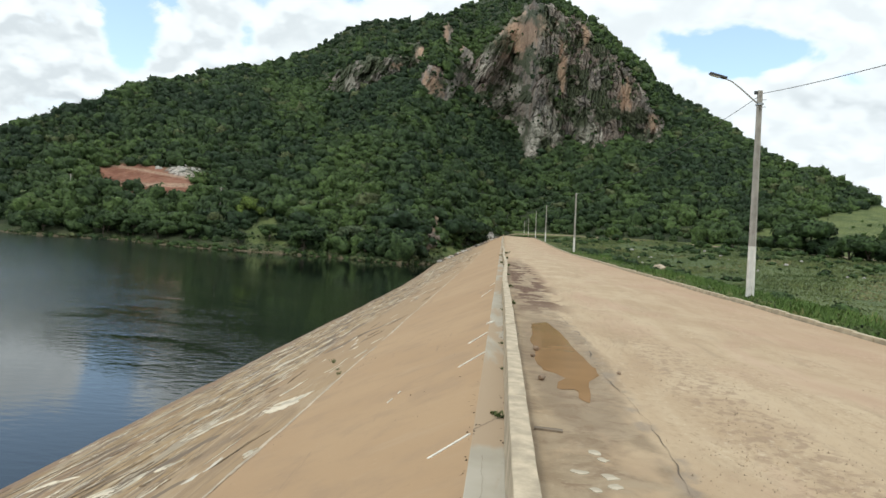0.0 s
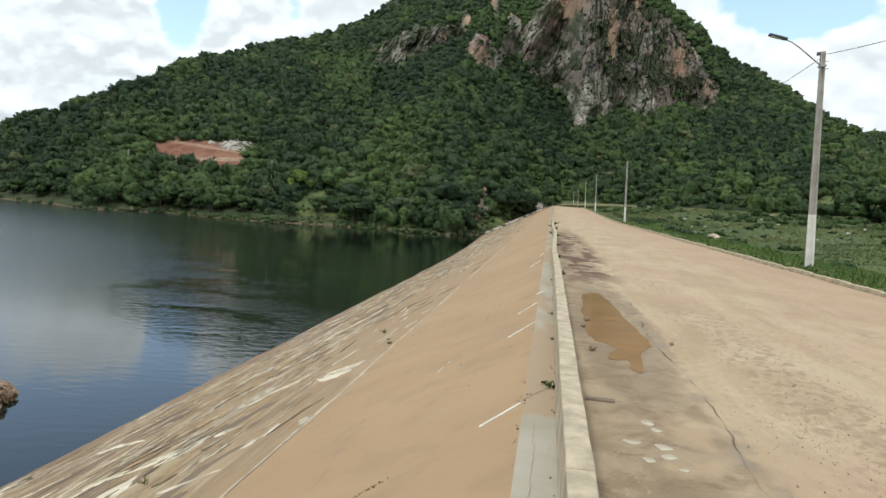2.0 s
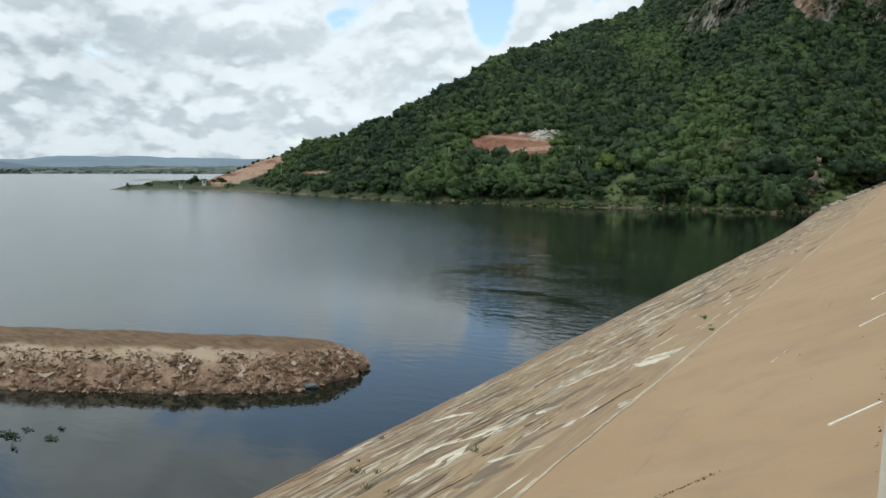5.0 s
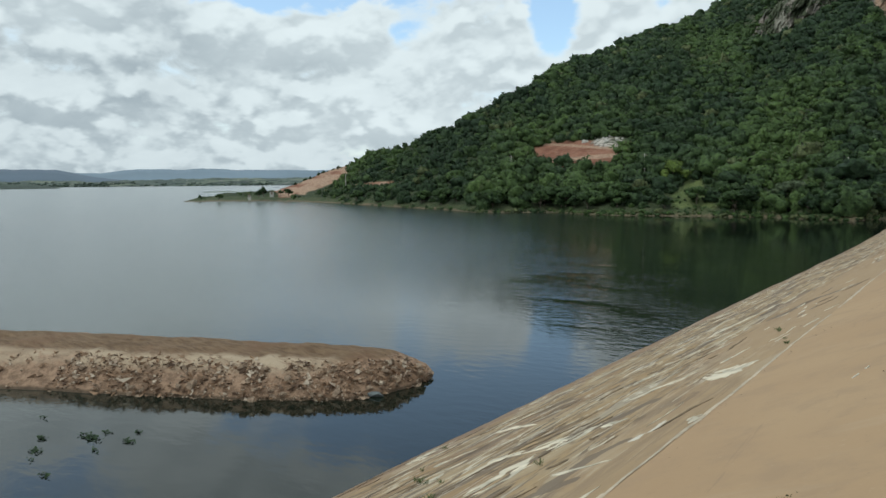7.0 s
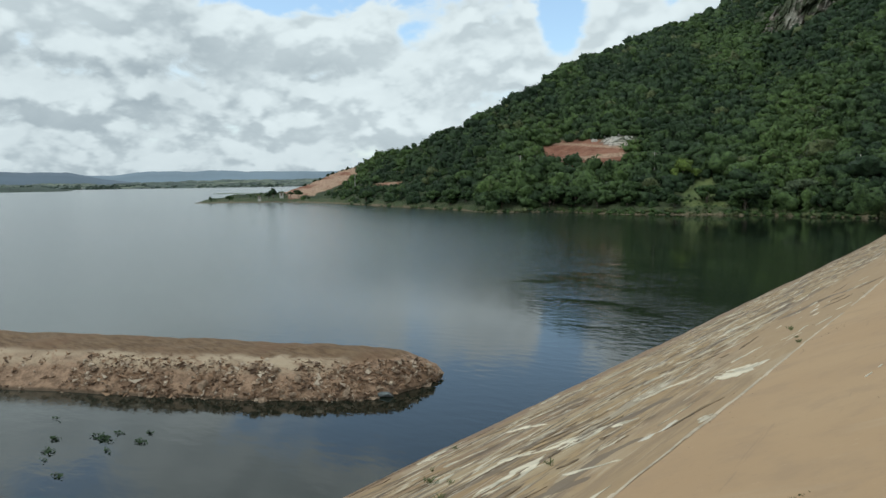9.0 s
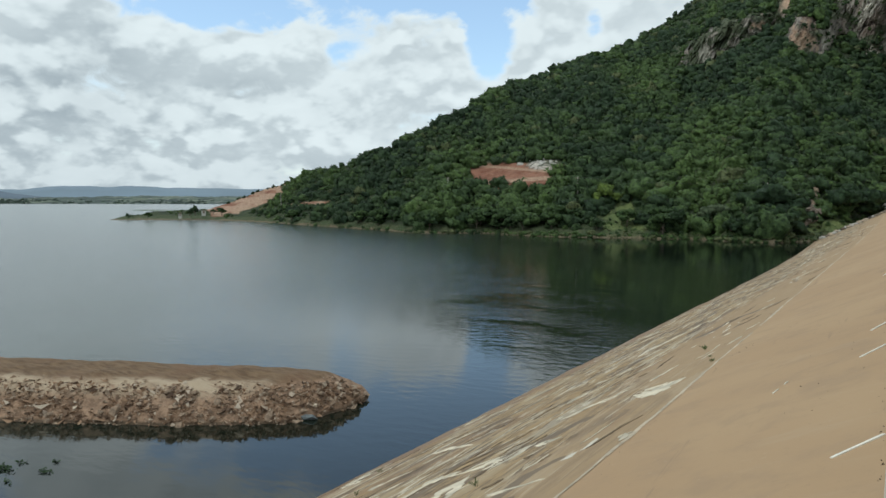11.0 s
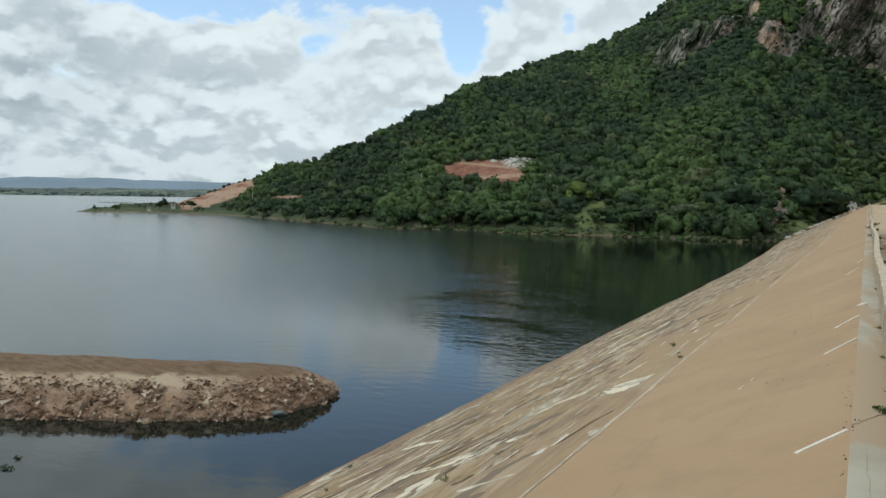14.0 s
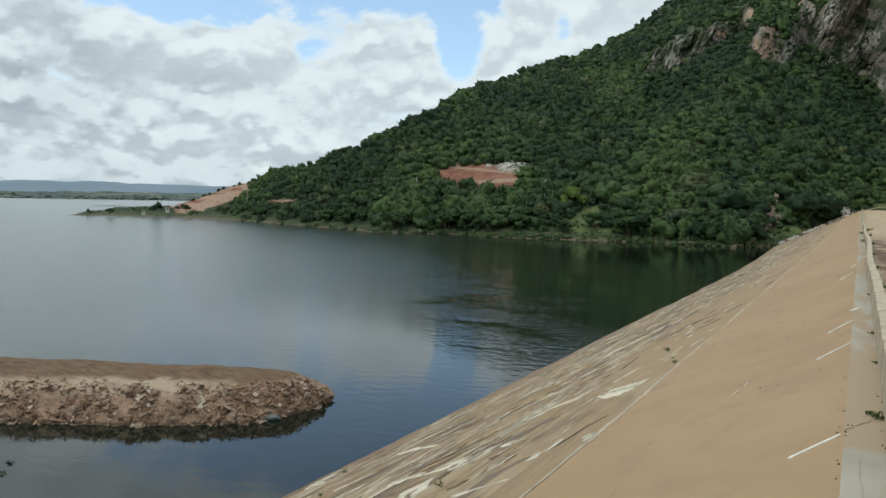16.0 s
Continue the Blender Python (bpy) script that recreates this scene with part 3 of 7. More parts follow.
def strip_build(n, s, _):
    p = n.place()
    x, y, z = n.split(p)
    coarse, fine = n.noise(p, 1.4, 5), n.noise(p, 30, 5, 0.68)
    c = n.mix(n.ramp(coarse, 0.3, 0.7), (0.37, 0.33, 0.26), (0.46, 0.42, 0.345))
    silt = n.noise(n.stretch(p, (0.8, 0.16, 1)), 1.7, 6, 0.6, 0.5)
    silt = n.math("ADD", silt, n.math("MULTIPLY", n.math("MULTIPLY", n.ramp(y, 6.0, 6.6), n.ramp(y, 11.5, 9.5)), 0.16))
    silt = n.math("SUBTRACT", silt, n.math("MULTIPLY", n.ramp(y, 6.6, 6.0), 0.12))
    c = n.mix(n.ramp(silt, 0.44, 0.56), c, (0.40, 0.30, 0.20))
    c = n.mix(n.math("MULTIPLY", n.ramp(fine, 0.36, 0.24), 0.5), c, (0.2, 0.15, 0.11))
    n.put(s["Base Color"], c)
    s["Roughness"].default_value = 0.88
    n.put(s["Normal"], n.bump(n.math("ADD", silt, n.math("MULTIPLY", fine, 0.3)), 0.4, 0.012))


STRIP = material("grey_screed", strip_build)
KERB = plain("kerb_concrete", (0.46, 0.385, 0.27), 0.88, scale=1.8, change=0.28, bump=0.3)
POLE = plain("pole_concrete", (0.36, 0.335, 0.30), 0.8, scale=2.0, change=0.2, bump=0.2)
WHITE = plain("white_paint", (0.70, 0.68, 0.63), 0.65, scale=3.0, change=0.12, bump=0.1)
METAL = plain("galvanised_steel", (0.42, 0.43, 0.44), 0.45, 0.85, scale=6, change=0.15)
DARK = plain("dark_casting", (0.06, 0.062, 0.065), 0.5, scale=6, change=0.2)
LENS = plain("lamp_lens", (0.62, 0.64, 0.62), 0.25, scale=6, change=0.05, bump=0.02)
MORTAR = plain("pale_mortar", (0.76, 0.73, 0.65), 0.85, scale=4, change=0.16, bump=0.3)
STONE = plain("rubble_stone", (0.25, 0.18, 0.125), 0.9, scale=1.5, change=0.4, bump=0.5, depth=0.03)
STONE_PALE = plain("pale_stone", (0.47, 0.38, 0.29), 0.9, scale=1.5, change=0.35, bump=0.5, depth=0.03)
STONE_BLUE = plain("grey_blue_stone", (0.12, 0.135, 0.14), 0.8, scale=2.0, change=0.3, bump=0.4, depth=0.03)


def rubble_build(n, s, _):
    """Broken stone of mixed colour, each piece its own; darkest pieces imitate shaded gaps."""
    p = n.place()
    own = n.add("ShaderNodeNewGeometry").outputs["Random Per Island"]
    c = n.mix(n.ramp(own, 0.0, 0.55), (0.075, 0.044, 0.028), (0.30, 0.185, 0.11))
    c = n.mix(n.ramp(own, 0.70, 0.97), c, (0.50, 0.42, 0.33))
    c = n.mix(n.math("MULTIPLY", n.noise(p, 14, 4, 0.6), 0.35), c, (0.2, 0.14, 0.1))
    n.put(s["Base Color"], c)
    s["Roughness"].default_value = 0.92


RUBBLE = material("broken_rubble", rubble_build)
ROCK_DARK = plain("dark_outcrop", (0.155, 0.125, 0.10), 0.92, scale=1.0, change=0.4, bump=0.5, depth=0.05)
SEAM = plain("worn_seam", (0.46, 0.375, 0.275), 0.9, scale=3, change=0.25)
ROCK_WHITE = plain("pale_outcrop", (0.46, 0.435, 0.40), 0.92, scale=1.0, change=0.3, bump=0.5, depth=0.05)
PUDDLE = plain("muddy_water", (0.365, 0.218, 0.108), 0.10, scale=0.9, change=0.12, bump=0.01)
for node in PUDDLE.node_tree.nodes:
    if node.type == "BSDF_PRINCIPLED":
        node.inputs["Specular IOR Level"].default_value = 0.3
DIRT = plain("track_earth", (0.26, 0.205, 0.13), 0.92, scale=0.5, change=0.25)
TIMBER = plain("weathered_board", (0.21, 0.165, 0.12), 0.85, scale=5, change=0.3)
PLASTER = plain("white_plaster", (0.55, 0.53, 0.48), 0.8, scale=2, change=0.1)
# haze is painted into the base colours: bluer, and paler for the farther range
HAZED_RANGE = plain("haze_tinted_range", (0.100, 0.135, 0.180), 1.0, scale=0.002, change=0.12, bump=0.0)
HAZED_FAR_RANGE = plain("haze_tinted_far_range", (0.170, 0.225, 0.280), 1.0, scale=0.002, change=0.08, bump=0.0)


def far_land_build(n, s, _):
    """Far bank, haze put into its colours: tree belts, fields, a few bare plots."""
    p = n.place()
    belts, plots = n.noise(n.stretch(p, (1, 1, 5)), 0.022, 6, 0.62), n.noise(n.stretch(p, (1, 1, 5)), 0.010, 4, 0.55, 0.4)
    c = n.mix(n.ramp(plots, 0.42, 0.58), (0.065, 0.090, 0.075), (0.135, 0.160, 0.110))
    c = n.mix(n.ramp(belts, 0.48, 0.54), c, (0.034, 0.052, 0.046))
    c = n.mix(n.math("MULTIPLY", n.ramp(n.noise(p, 0.06, 3, 0.5), 0.64, 0.68), 0.8), c, (0.38, 0.35, 0.31))
    n.put(s["Base Color"], c)
    s["Roughness"].default_value = 1.0


FAR_LAND = material("distant_shore", far_land_build)
FAR_WOOD = plain("distant_wood", (0.034, 0.052, 0.038), 1.0, scale=0.02, change=0.35, bump=0.0)
HYACINTH = leaf_material("water_plant", (0.012, 0.026, 0.010), (0.032, 0.058, 0.020), (0.07, 0.06, 0.03))
CRACK = plain("open_crack", (0.12, 0.09, 0.065), 0.95, scale=9, change=0.3)
GRIT = plain("road_grit", (0.40, 0.305, 0.21), 0.92, scale=14, change=0.4)
# dark brown of the strips that stand in for shading on the lower face
SCALE = plain("dark_shade_strip", (0.155, 0.104, 0.058), 0.92, scale=3.0, change=0.35, bump=0.3)
FLAKE_PALE = plain("pale_flaking_mortar", (0.57, 0.50, 0.385), 0.88, scale=2.2, change=0.3, bump=0.3)
FLAKE = plain("worn_concrete", (0.47, 0.41, 0.315), 0.88, scale=6, change=0.2, bump=0.3)
LEAF_FIELD = leaf_material("field_herbs", (0.060, 0.095, 0.028), (0.175, 0.205, 0.070), (0.26, 0.215, 0.12), True, 0.3)
WEED = leaf_material("wall_weed", (0.055, 0.080, 0.025), (0.11, 0.145, 0.045), (0.15, 0.12, 0.06))
LITTER = plain("dry_litter", (0.085, 0.06, 0.038), 0.95, scale=14, change=0.4)

# ---------------------------------------------------------------- building helpers


def part(name, bm, mat, parent=None, label=""):
    """Links a bmesh as one mesh object, under a thing or a part where one is given."""
    me = bpy.data.meshes.new(name)
    bm.normal_update()
    bm.to_mesh(me)
    bm.free()
    me.materials.append(mat)
    ob = new(name, me)
    if parent is not None:
        ob.parent = parent
    return tagged(ob, label) if label else ob


def sheet(name, verts, faces, mat, smooth=True, parent=None, **fields):
    """A mesh from arrays: verts n x 3, faces m x k; fields are float values, one for each vertex or face."""
    verts, faces = np.asarray(verts, np.float32), np.asarray(faces, np.int32)
    me = bpy.data.meshes.new(name)
    count, k = faces.shape
    me.vertices.add(len(verts))
    me.vertices.foreach_set("co", verts.ravel())
    me.loops.add(count * k)
    me.loops.foreach_set("vertex_index", faces.ravel())
    me.polygons.add(count)
    me.polygons.foreach_set("loop_start", np.arange(0, count * k, k, dtype=np.int32))
    me.update(calc_edges=True)
    for key, value in fields.items():
        domain = "POINT" if len(value) == len(verts) else "FACE"
        me.attributes.new(key, "FLOAT", domain).data.foreach_set("value", np.asarray(value, np.float32))
    me.polygons.foreach_set("use_smooth", np.full(count, smooth))
    me.materials.append(mat)
    ob = new(name, me)
    if parent is not None:
        ob.parent = parent
    return ob


def grid_faces(rows, cols):
    i = np.arange(rows - 1)[:, None] * cols + np.arange(cols - 1)[None, :]
    i = i.ravel()
    return np.stack([i, i + 1, i + cols + 1, i + cols], -1)


def lattice(ix, iy, seed):
    h = np.sin(ix * 127.1 + iy * 311.7 + seed * 74.7) * 43758.5453
    return h - np.floor(h)


def value_noise(x, y, seed=0):
    ix, iy = np.floor(x), np.floor(y)
    fx, fy = x - ix, y - iy
    fx, fy = fx * fx * (3 - 2 * fx), fy * fy * (3 - 2 * fy)
    a, b = lattice(ix, iy, seed), lattice(ix + 1, iy, seed)
    c, d = lattice(ix, iy + 1, seed), lattice(ix + 1, iy + 1, seed)
    return (a * (1 - fx) + b * fx) * (1 - fy) + (c * (1 - fx) + d * fx) * fy


def fbm(x, y, octaves=4, seed=0, gain=0.5):
    total, size, norm = 0.0, 1.0, 0.0
    for o in range(octaves):
        total = total + size * value_noise(x * 2 ** o + 17.3 * o, y * 2 ** o - 9.1 * o, seed + o)
        norm += size
        size *= gain
    return total / norm


def smooth(x, lo, hi):
    u = np.clip((x - lo) / (hi - lo), 0, 1)
    return u * u * (3 - 2 * u)


def box(bm, lo, hi, m=None, bevel=0.0):
    """A box between two corners, with its edges rounded off."""
    made = bmesh.ops.create_cube(bm, size=1.0)["verts"]
    size = [b - a for a, b in zip(lo, hi)]
    mid = [(a + b) / 2 for a, b in zip(lo, hi)]
    for v in made:
        v.co = Vector(c * s + d for c, s, d in zip(v.co, size, mid))
    if bevel:
        edges = list({e for v in made for e in v.link_edges})
        made = bmesh.ops.bevel(bm, geom=edges, offset=bevel, segments=2, affect="EDGES", profile=0.6)["verts"]
    if m is not None:
        bmesh.ops.transform(bm, matrix=m, verts=list({v for v in made if v.is_valid}))
    return made


def tube(bm, points, radii, sides=8):
    """A tapered tube along a line of points."""
    rings = []
    for i, p in enumerate(points):
        p = Vector(p)
        a, b = Vector(points[max(i - 1, 0)]), Vector(points[min(i + 1, len(points) - 1)])
        q = (b - a).to_track_quat("Z", "Y").to_matrix()
        rings.append([bm.verts.new(p + q @ Vector((math.cos(k) * radii[i], math.sin(k) * radii[i], 0)))
                      for k in (2 * math.pi * j / sides for j in range(sides))])
    for a, b in zip(rings, rings[1:]):
        for j in range(sides):
            bm.faces.new((a[j], a[(j + 1) % sides], b[(j + 1) % sides], b[j]))
    bm.faces.new(rings[0][::-1])
    bm.faces.new(rings[-1])


# ---------------------------------------------------------------- the shape of the land

FALL = 2.17                      # run of the upstream face for one metre of drop
CREST_X, CREST_Z = -0.13, -0.13  # upper edge of the upstream face
SEAM_X = -3.15                   # level seam between the upper and lower face
KERB_X = 8.45
DAM_END = 205.0


def rise(y):
    """The crest climbs a little towards the far abutment."""
    u = np.clip((np.asarray(y, float) - 80.0) / 125.0, 0, 1)
    return 1.5 * u * u * (3 - 2 * u)



SKYLINE_AZ = (-62, -59.2, -58.2, -57, -55.5, -53, -51.5, -50, -48.8, -47.8, -45.5, -42.8, -40, -36.9, -33.7, -31, -29.3, -26.7,
              -24.1, -21.7, -18.5, -16.7, -14.4, -12.2, -10, -8.4, -6, -4.2, -2.4, 0.7, 3.4, 4.8, 6.7, 8.1, 9.3, 11.8, 14.8,
              16.9, 19, 21, 22.8, 24.6, 26.1, 27.2, 32, 50)
SKYLINE_EL = (-1.7, -1.6, -1.4, -1.0, -0.88, -0.82, -0.75, -0.42, -0.05, 0.25, 1.05, 2.05, 2.8, 4.15, 5.65, 7.1, 8.3, 9.25,
              10.15, 11.0, 11.75, 12.8, 14.5, 15.6, 16.0, 15.9, 16.8, 17.6, 18.4, 19.0, 18.3, 17.5, 16.1, 15.1, 14.1, 11.9, 10.05,
              9.05, 7.45, 6.4, 5.9, 5.2, 4.5, 3.8, 2.3, 1.5)
FOOT_AZ = (-62, -58.4, -51, -47, -42.9, -38, -35.6, -30, -24.8, -13.5, -8, -4.8, -3, -1.4, -0.5, 1, 5, 10, 20, 30, 50)
FOOT_EL = (-1.75, -1.5, -1.59, -1.8, -2.11, -2.5, -2.74, -2.71, -2.94, -3.04, -3.17, -2.88, -2.0, -1.15, -0.35, 0.1, 0.3, 0.35, 0.3, 0.2, 0)
RIGHT_AZ = (-4.8, -3, -1.4, -0.5, 1, 5, 10, 20, 30, 50)
RIGHT_R = (150, 164, 184, 202, 216, 206, 192, 176, 170, 170)


def foot(az):
    """Distance and height over the eye of the hill's foot."""
    el = np.interp(az, FOOT_AZ, FOOT_EL)
    lake = (EYE - WATER + 0.25) / np.tan(np.radians(np.minimum(-el, 9).clip(0.4)))
    r = np.where(az < -4.8, lake, np.interp(az, RIGHT_AZ, RIGHT_R))
    return r, r * np.tan(np.radians(el))


def blob(az, el, a0, e0, wa, we, turn=0.0):
    c, s = math.cos(radians(turn)), math.sin(radians(turn))
    da, de = az - a0, el - e0
    return 1 - np.sqrt(((da * c + de * s) / wa) ** 2 + ((-da * s + de * c) / we) ** 2)


def rock_field(az, el):
    low = np.interp(az, (-5, -3.6, -2.8, 0.4, 1.2, 2.1, 2.8, 3.9, 7.6, 9, 11.7, 13), (13, 11, 10.1, 8.5, 6.4, 5.8, 7.1, 7.3, 7.0, 8.0, 7.8, 9.5))
    top = np.interp(az, (-5, -3.2, -2, -1, 0.5, 2.5, 4.5, 5.6, 7.2, 9.2, 10.6, 12, 13), (10, 13.6, 15.6, 16.8, 18.0, 18.3, 17.3, 16.4, 14.6, 13.2, 11.3, 9.2, 8.0))
    main = np.minimum(np.minimum(el - low, top - el) / 1.2, np.minimum(az + 5.2, 12.4 - az) / 1.2)
    left = 1.7 * blob(az, el, -6.5, 11.6, 1.35, 1.5)
    cleft = 1.1 * blob(az, el, -4.6, 12.4, 0.8, 2.4, -18)
    band = 1.7 * blob(az, el, -11.2, 12.0, 3.9, 1.25, 24) + 1.2 * (fbm(az * 2.2, el * 1.4, 3, 13) - 0.46)
    ear = np.maximum(1.4 * blob(az, el, -7.8, 13.8, 0.6, 0.9), 1.2 * blob(az, el, -5.8, 15.3, 0.5, 1.1))
    rear = 1.2 * blob(az, el, 5.3, 15.8, 0.7, 1.2)
    wart = 1.2 * blob(az, el, -5.7, -0.25, 0.75, 0.9)
    best = np.maximum.reduce([main, left, cleft, band, ear, rear, wart])
    ragged = fbm(az * 1.1 + 40, el * 0.75, 5, 3, 0.6) - 0.5
    return smooth(best + 2.0 * ragged, 0.0, 0.35)


def red_field(az, el):
    ragged = 0.9 * (fbm(az * 2.0, el * 3.0, 4, 8) - 0.5)
    scar = blob(az, el, -27.8, 2.1, 3.3, 0.95) + 0.15
    cut = blob(az, el, -48.5, 0.15, 3.3, 0.75, 21) + 0.1
    ledge = blob(az, el, -43.6, -0.2, 2.1, 0.14, 4)
    return smooth(np.maximum.reduce([scar, cut, ledge]) + ragged * 0.6, 0.0, 0.15)


def pale_scree(az, el):
    return smooth(blob(az, el, -25.0, 2.85, 1.7, 0.42) + 0.5 * (fbm(az * 3, el * 5, 3, 5) - 0.5), 0.0, 0.2)


def meadow_field(az, el):
    ragged = 0.7 * (fbm(az * 0.9, el * 1.6, 4, 11) - 0.5)
    one = 1.1 * blob(az, el, -18.8, -1.7, 1.8, 1.7, 15) + 0.5 * (fbm(az * 2.5, el * 2.5, 3, 19) - 0.55)
    two = 1.3 * blob(az, el, -4.4, -2.2, 3.2, 0.95, 4)
    three = blob(az, el, 26, 2.6, 5.6, 1.35, 12)
    four = blob(az, el, 20.3, 1.5, 1.7, 0.6)
    right = np.where((az > 0.5) & (el < 0.35 + 0.012 * az), 0.8, -1)
    return smooth(np.maximum.reduce([one, two, three, four, right]) + ragged, 0.0, 0.25)


def scar_tracks(az, el):
    """Paler graded benches crossing the red cutting."""
    wob = 0.12 * (fbm(az * 1.5, el * 2, 3, 44) - 0.5)
    low = np.abs(el - (1.42 + 0.075 * (az + 30.8)) + wob) - 0.16
    high = np.abs(el - (2.85 - 0.085 * (az + 30.3)) + wob) - 0.10
    return smooth(-np.minimum(low, high), -0.04, 0.06) * (az < -24.2)


def warm_field(az, el):
    spots = ((0.3, 15.8, 2.6, 1.9, 25), (-6.6, 11.5, 1.25, 1.35, 0), (3.7, 13.2, 0.5, 2.6, 5), (8.8, 11.3, 0.7, 1.6, 0), (5.25, 15.8, 0.5, 1.0, 0), (-7.8, 13.8, 0.6, 0.8, 0), (-5.8, 15.3, 0.4, 0.9, 0), (-9.6, 12.6, 0.9, 0.4, 0), (10.9, 9.4, 0.7, 0.9, 0), (-4.6, 14.6, 0.5, 0.9, 0))
    best = np.maximum.reduce([blob(az, el, *s) for s in spots])
    return smooth(best + 1.5 * (fbm(az * 2.6, el * 1.5, 5, 33, 0.6) - 0.5), 0.0, 0.7)


def pale_field(az, el):
    spots = ((1.9, 8.2, 0.8, 2.4, -8), (3.3, 8.9, 0.65, 1.8, 8), (0.8, 8.6, 0.45, 0.8, 0), (6.3, 8.4, 1.3, 1.1, 0), (-2.5, 13.4, 0.6, 1.8, -22), (-1.0, 11.0, 2.2, 0.9, 35), (2.6, 10.2, 0.6, 0.4, 0), (-5.2, 11.6, 0.35, 1.3, 0), (-13.2, 10.9, 0.6, 0.8, 0))
    best = np.maximum.reduce([blob(az, el, *s) for s in spots])
    return smooth(best + 1.0 * (fbm(az * 2.8, el * 1.1, 5, 35, 0.6) - 0.5), 0.0, 0.5)


def cells(u, v, seed):
    """Scattered cells: a value for each cell, the gap to its edge and the place within it."""
    iu, iv = np.floor(u), np.floor(v)
    near = np.full(u.shape, 9.0)
    second, tag, du, dv = near.copy(), near.copy(), near.copy(), near.copy()
    for a in (-1, 0, 1):
        for b in (-1, 0, 1):
            cu, cv = iu + a, iv + b
            pu, pv = u - cu - lattice(cu, cv, seed), v - cv - lattice(cu, cv, seed + 1)
            d = np.hypot(pu, pv)
            closer = d < near
            second = np.where(closer, near, np.minimum(second, d))
            tag = np.where(closer, lattice(cu, cv, seed + 2), tag)
            du, dv = np.where(closer, pu, du), np.where(closer, pv, dv)
            near = np.where(closer, d, near)
    return tag, second - near, du, dv


def cliff_push(az, el):
    """How far the jointed rock stands back from the slope, and a value for each facet."""
    lean = 0.40 * smooth(az, 3.0, -1.5) - 0.10 * smooth(az, 4.0, 9.0)
    u = az - lean * (el - 12) + 0.5 * (fbm(az * 1.1, el * 0.9, 3, 601) - 0.5)
    v = el + 0.6 * (fbm(az * 1.3, el * 1.0, 3, 605) - 0.5)
    calm = 1 - 0.75 * warm_field(az, el)
    push, tone = 0.0, 0.0
    for k, (wu, wv, amp, tilt, joint, share) in enumerate(((1.5, 4.2, 4.2, 2.8, 1.2, 0.12), (0.5, 2.0, 2.3, 2.2, 1.3, 0.28), (0.20, 0.8, 1.6, 1.7, 1.0, 0.33), (0.09, 0.28, 0.9, 0.9, 0.6, 0.27))):
        tag, gap, du, dv = cells(u / wu + 3.7 * k, v / wv, 620 + 10 * k)
        other = tag * 37.7 % 1.0
        push = push + calm * (amp * (tag - 0.5) + tilt * (du * (other - 0.5) * 2 + dv * ((tag * 91.3 % 1.0) - 0.6))) + joint * (1 - smooth(gap, 0.0, 0.14)) * (0.4 + 0.6 * calm)
        tone = tone + share * other
    return push * 0.9, tone


STEPS, AZ0, AZ1, DAZ = 190, -58.45, 46.0, 0.14
hill_az = np.arange(AZ0, AZ1, DAZ)


def shape_hill():
    """Climbs from the foot to the skyline in each direction, steeply where rock stands."""
    cols = len(hill_az)
    ridge = np.tan(np.radians(np.interp(hill_az, SKYLINE_AZ, SKYLINE_EL) + np.interp(hill_az, (-54, -48, -36, -22, -14), (0, 0.38, 0.34, 0.2, 0)) + 0.35 * (fbm(hill_az * 0.8, hill_az * 0, 3, 2) - 0.5)))
    r, z = foot(hill_az)
    r = r * (1 + 0.035 * (fbm(hill_az * 0.55, hill_az * 0 + 3, 4, 21) - 0.5) * (hill_az < -5))
    t0 = z / r
    ridge = np.maximum(ridge, t0 + 0.002)
    floor_slope = np.interp(hill_az, (-61, -53, -49, -43, -6, 10, 24, 46), (0.03, 0.035, 0.16, 0.34, 0.38, 0.36, 0.26, 0.2))
    rr, tt = np.empty((STEPS, cols)), np.empty((STEPS, cols))
    for k in range(STEPS):
        u = (k / (STEPS - 1)) ** 1.15
        t = t0 + (ridge - t0) * u
        if k:
            el = np.degrees(np.arctan(t))
            slope = np.maximum(floor_slope, t + 0.15) * (0.75 + 0.5 * fbm(hill_az * 0.22, el * 0.35, 3, 31))
            slope = np.maximum(slope, t + 0.02) + 2.4 * rock_field(hill_az, el) * (el > 4)
            r = r * np.exp((t - tt[k - 1]) / (slope - t))
        rr[k], tt[k] = r, t
    # neighbouring directions ease into one another
    reach = np.arange(-14, 15)
    ease = np.exp(-(reach / 6.0) ** 2)
    ease /= ease.sum()
    padded = np.pad(rr, ((0, 0), (14, 14)), mode="edge")
    eased = sum(w * padded[:, 14 + k:14 + k + cols] for k, w in zip(reach, ease))
    keep = smooth(np.arange(STEPS)[:, None] / STEPS, 0.02, 0.15)
    return rr * (1 - keep) + eased * keep, tt


hill_r, hill_t = shape_hill()


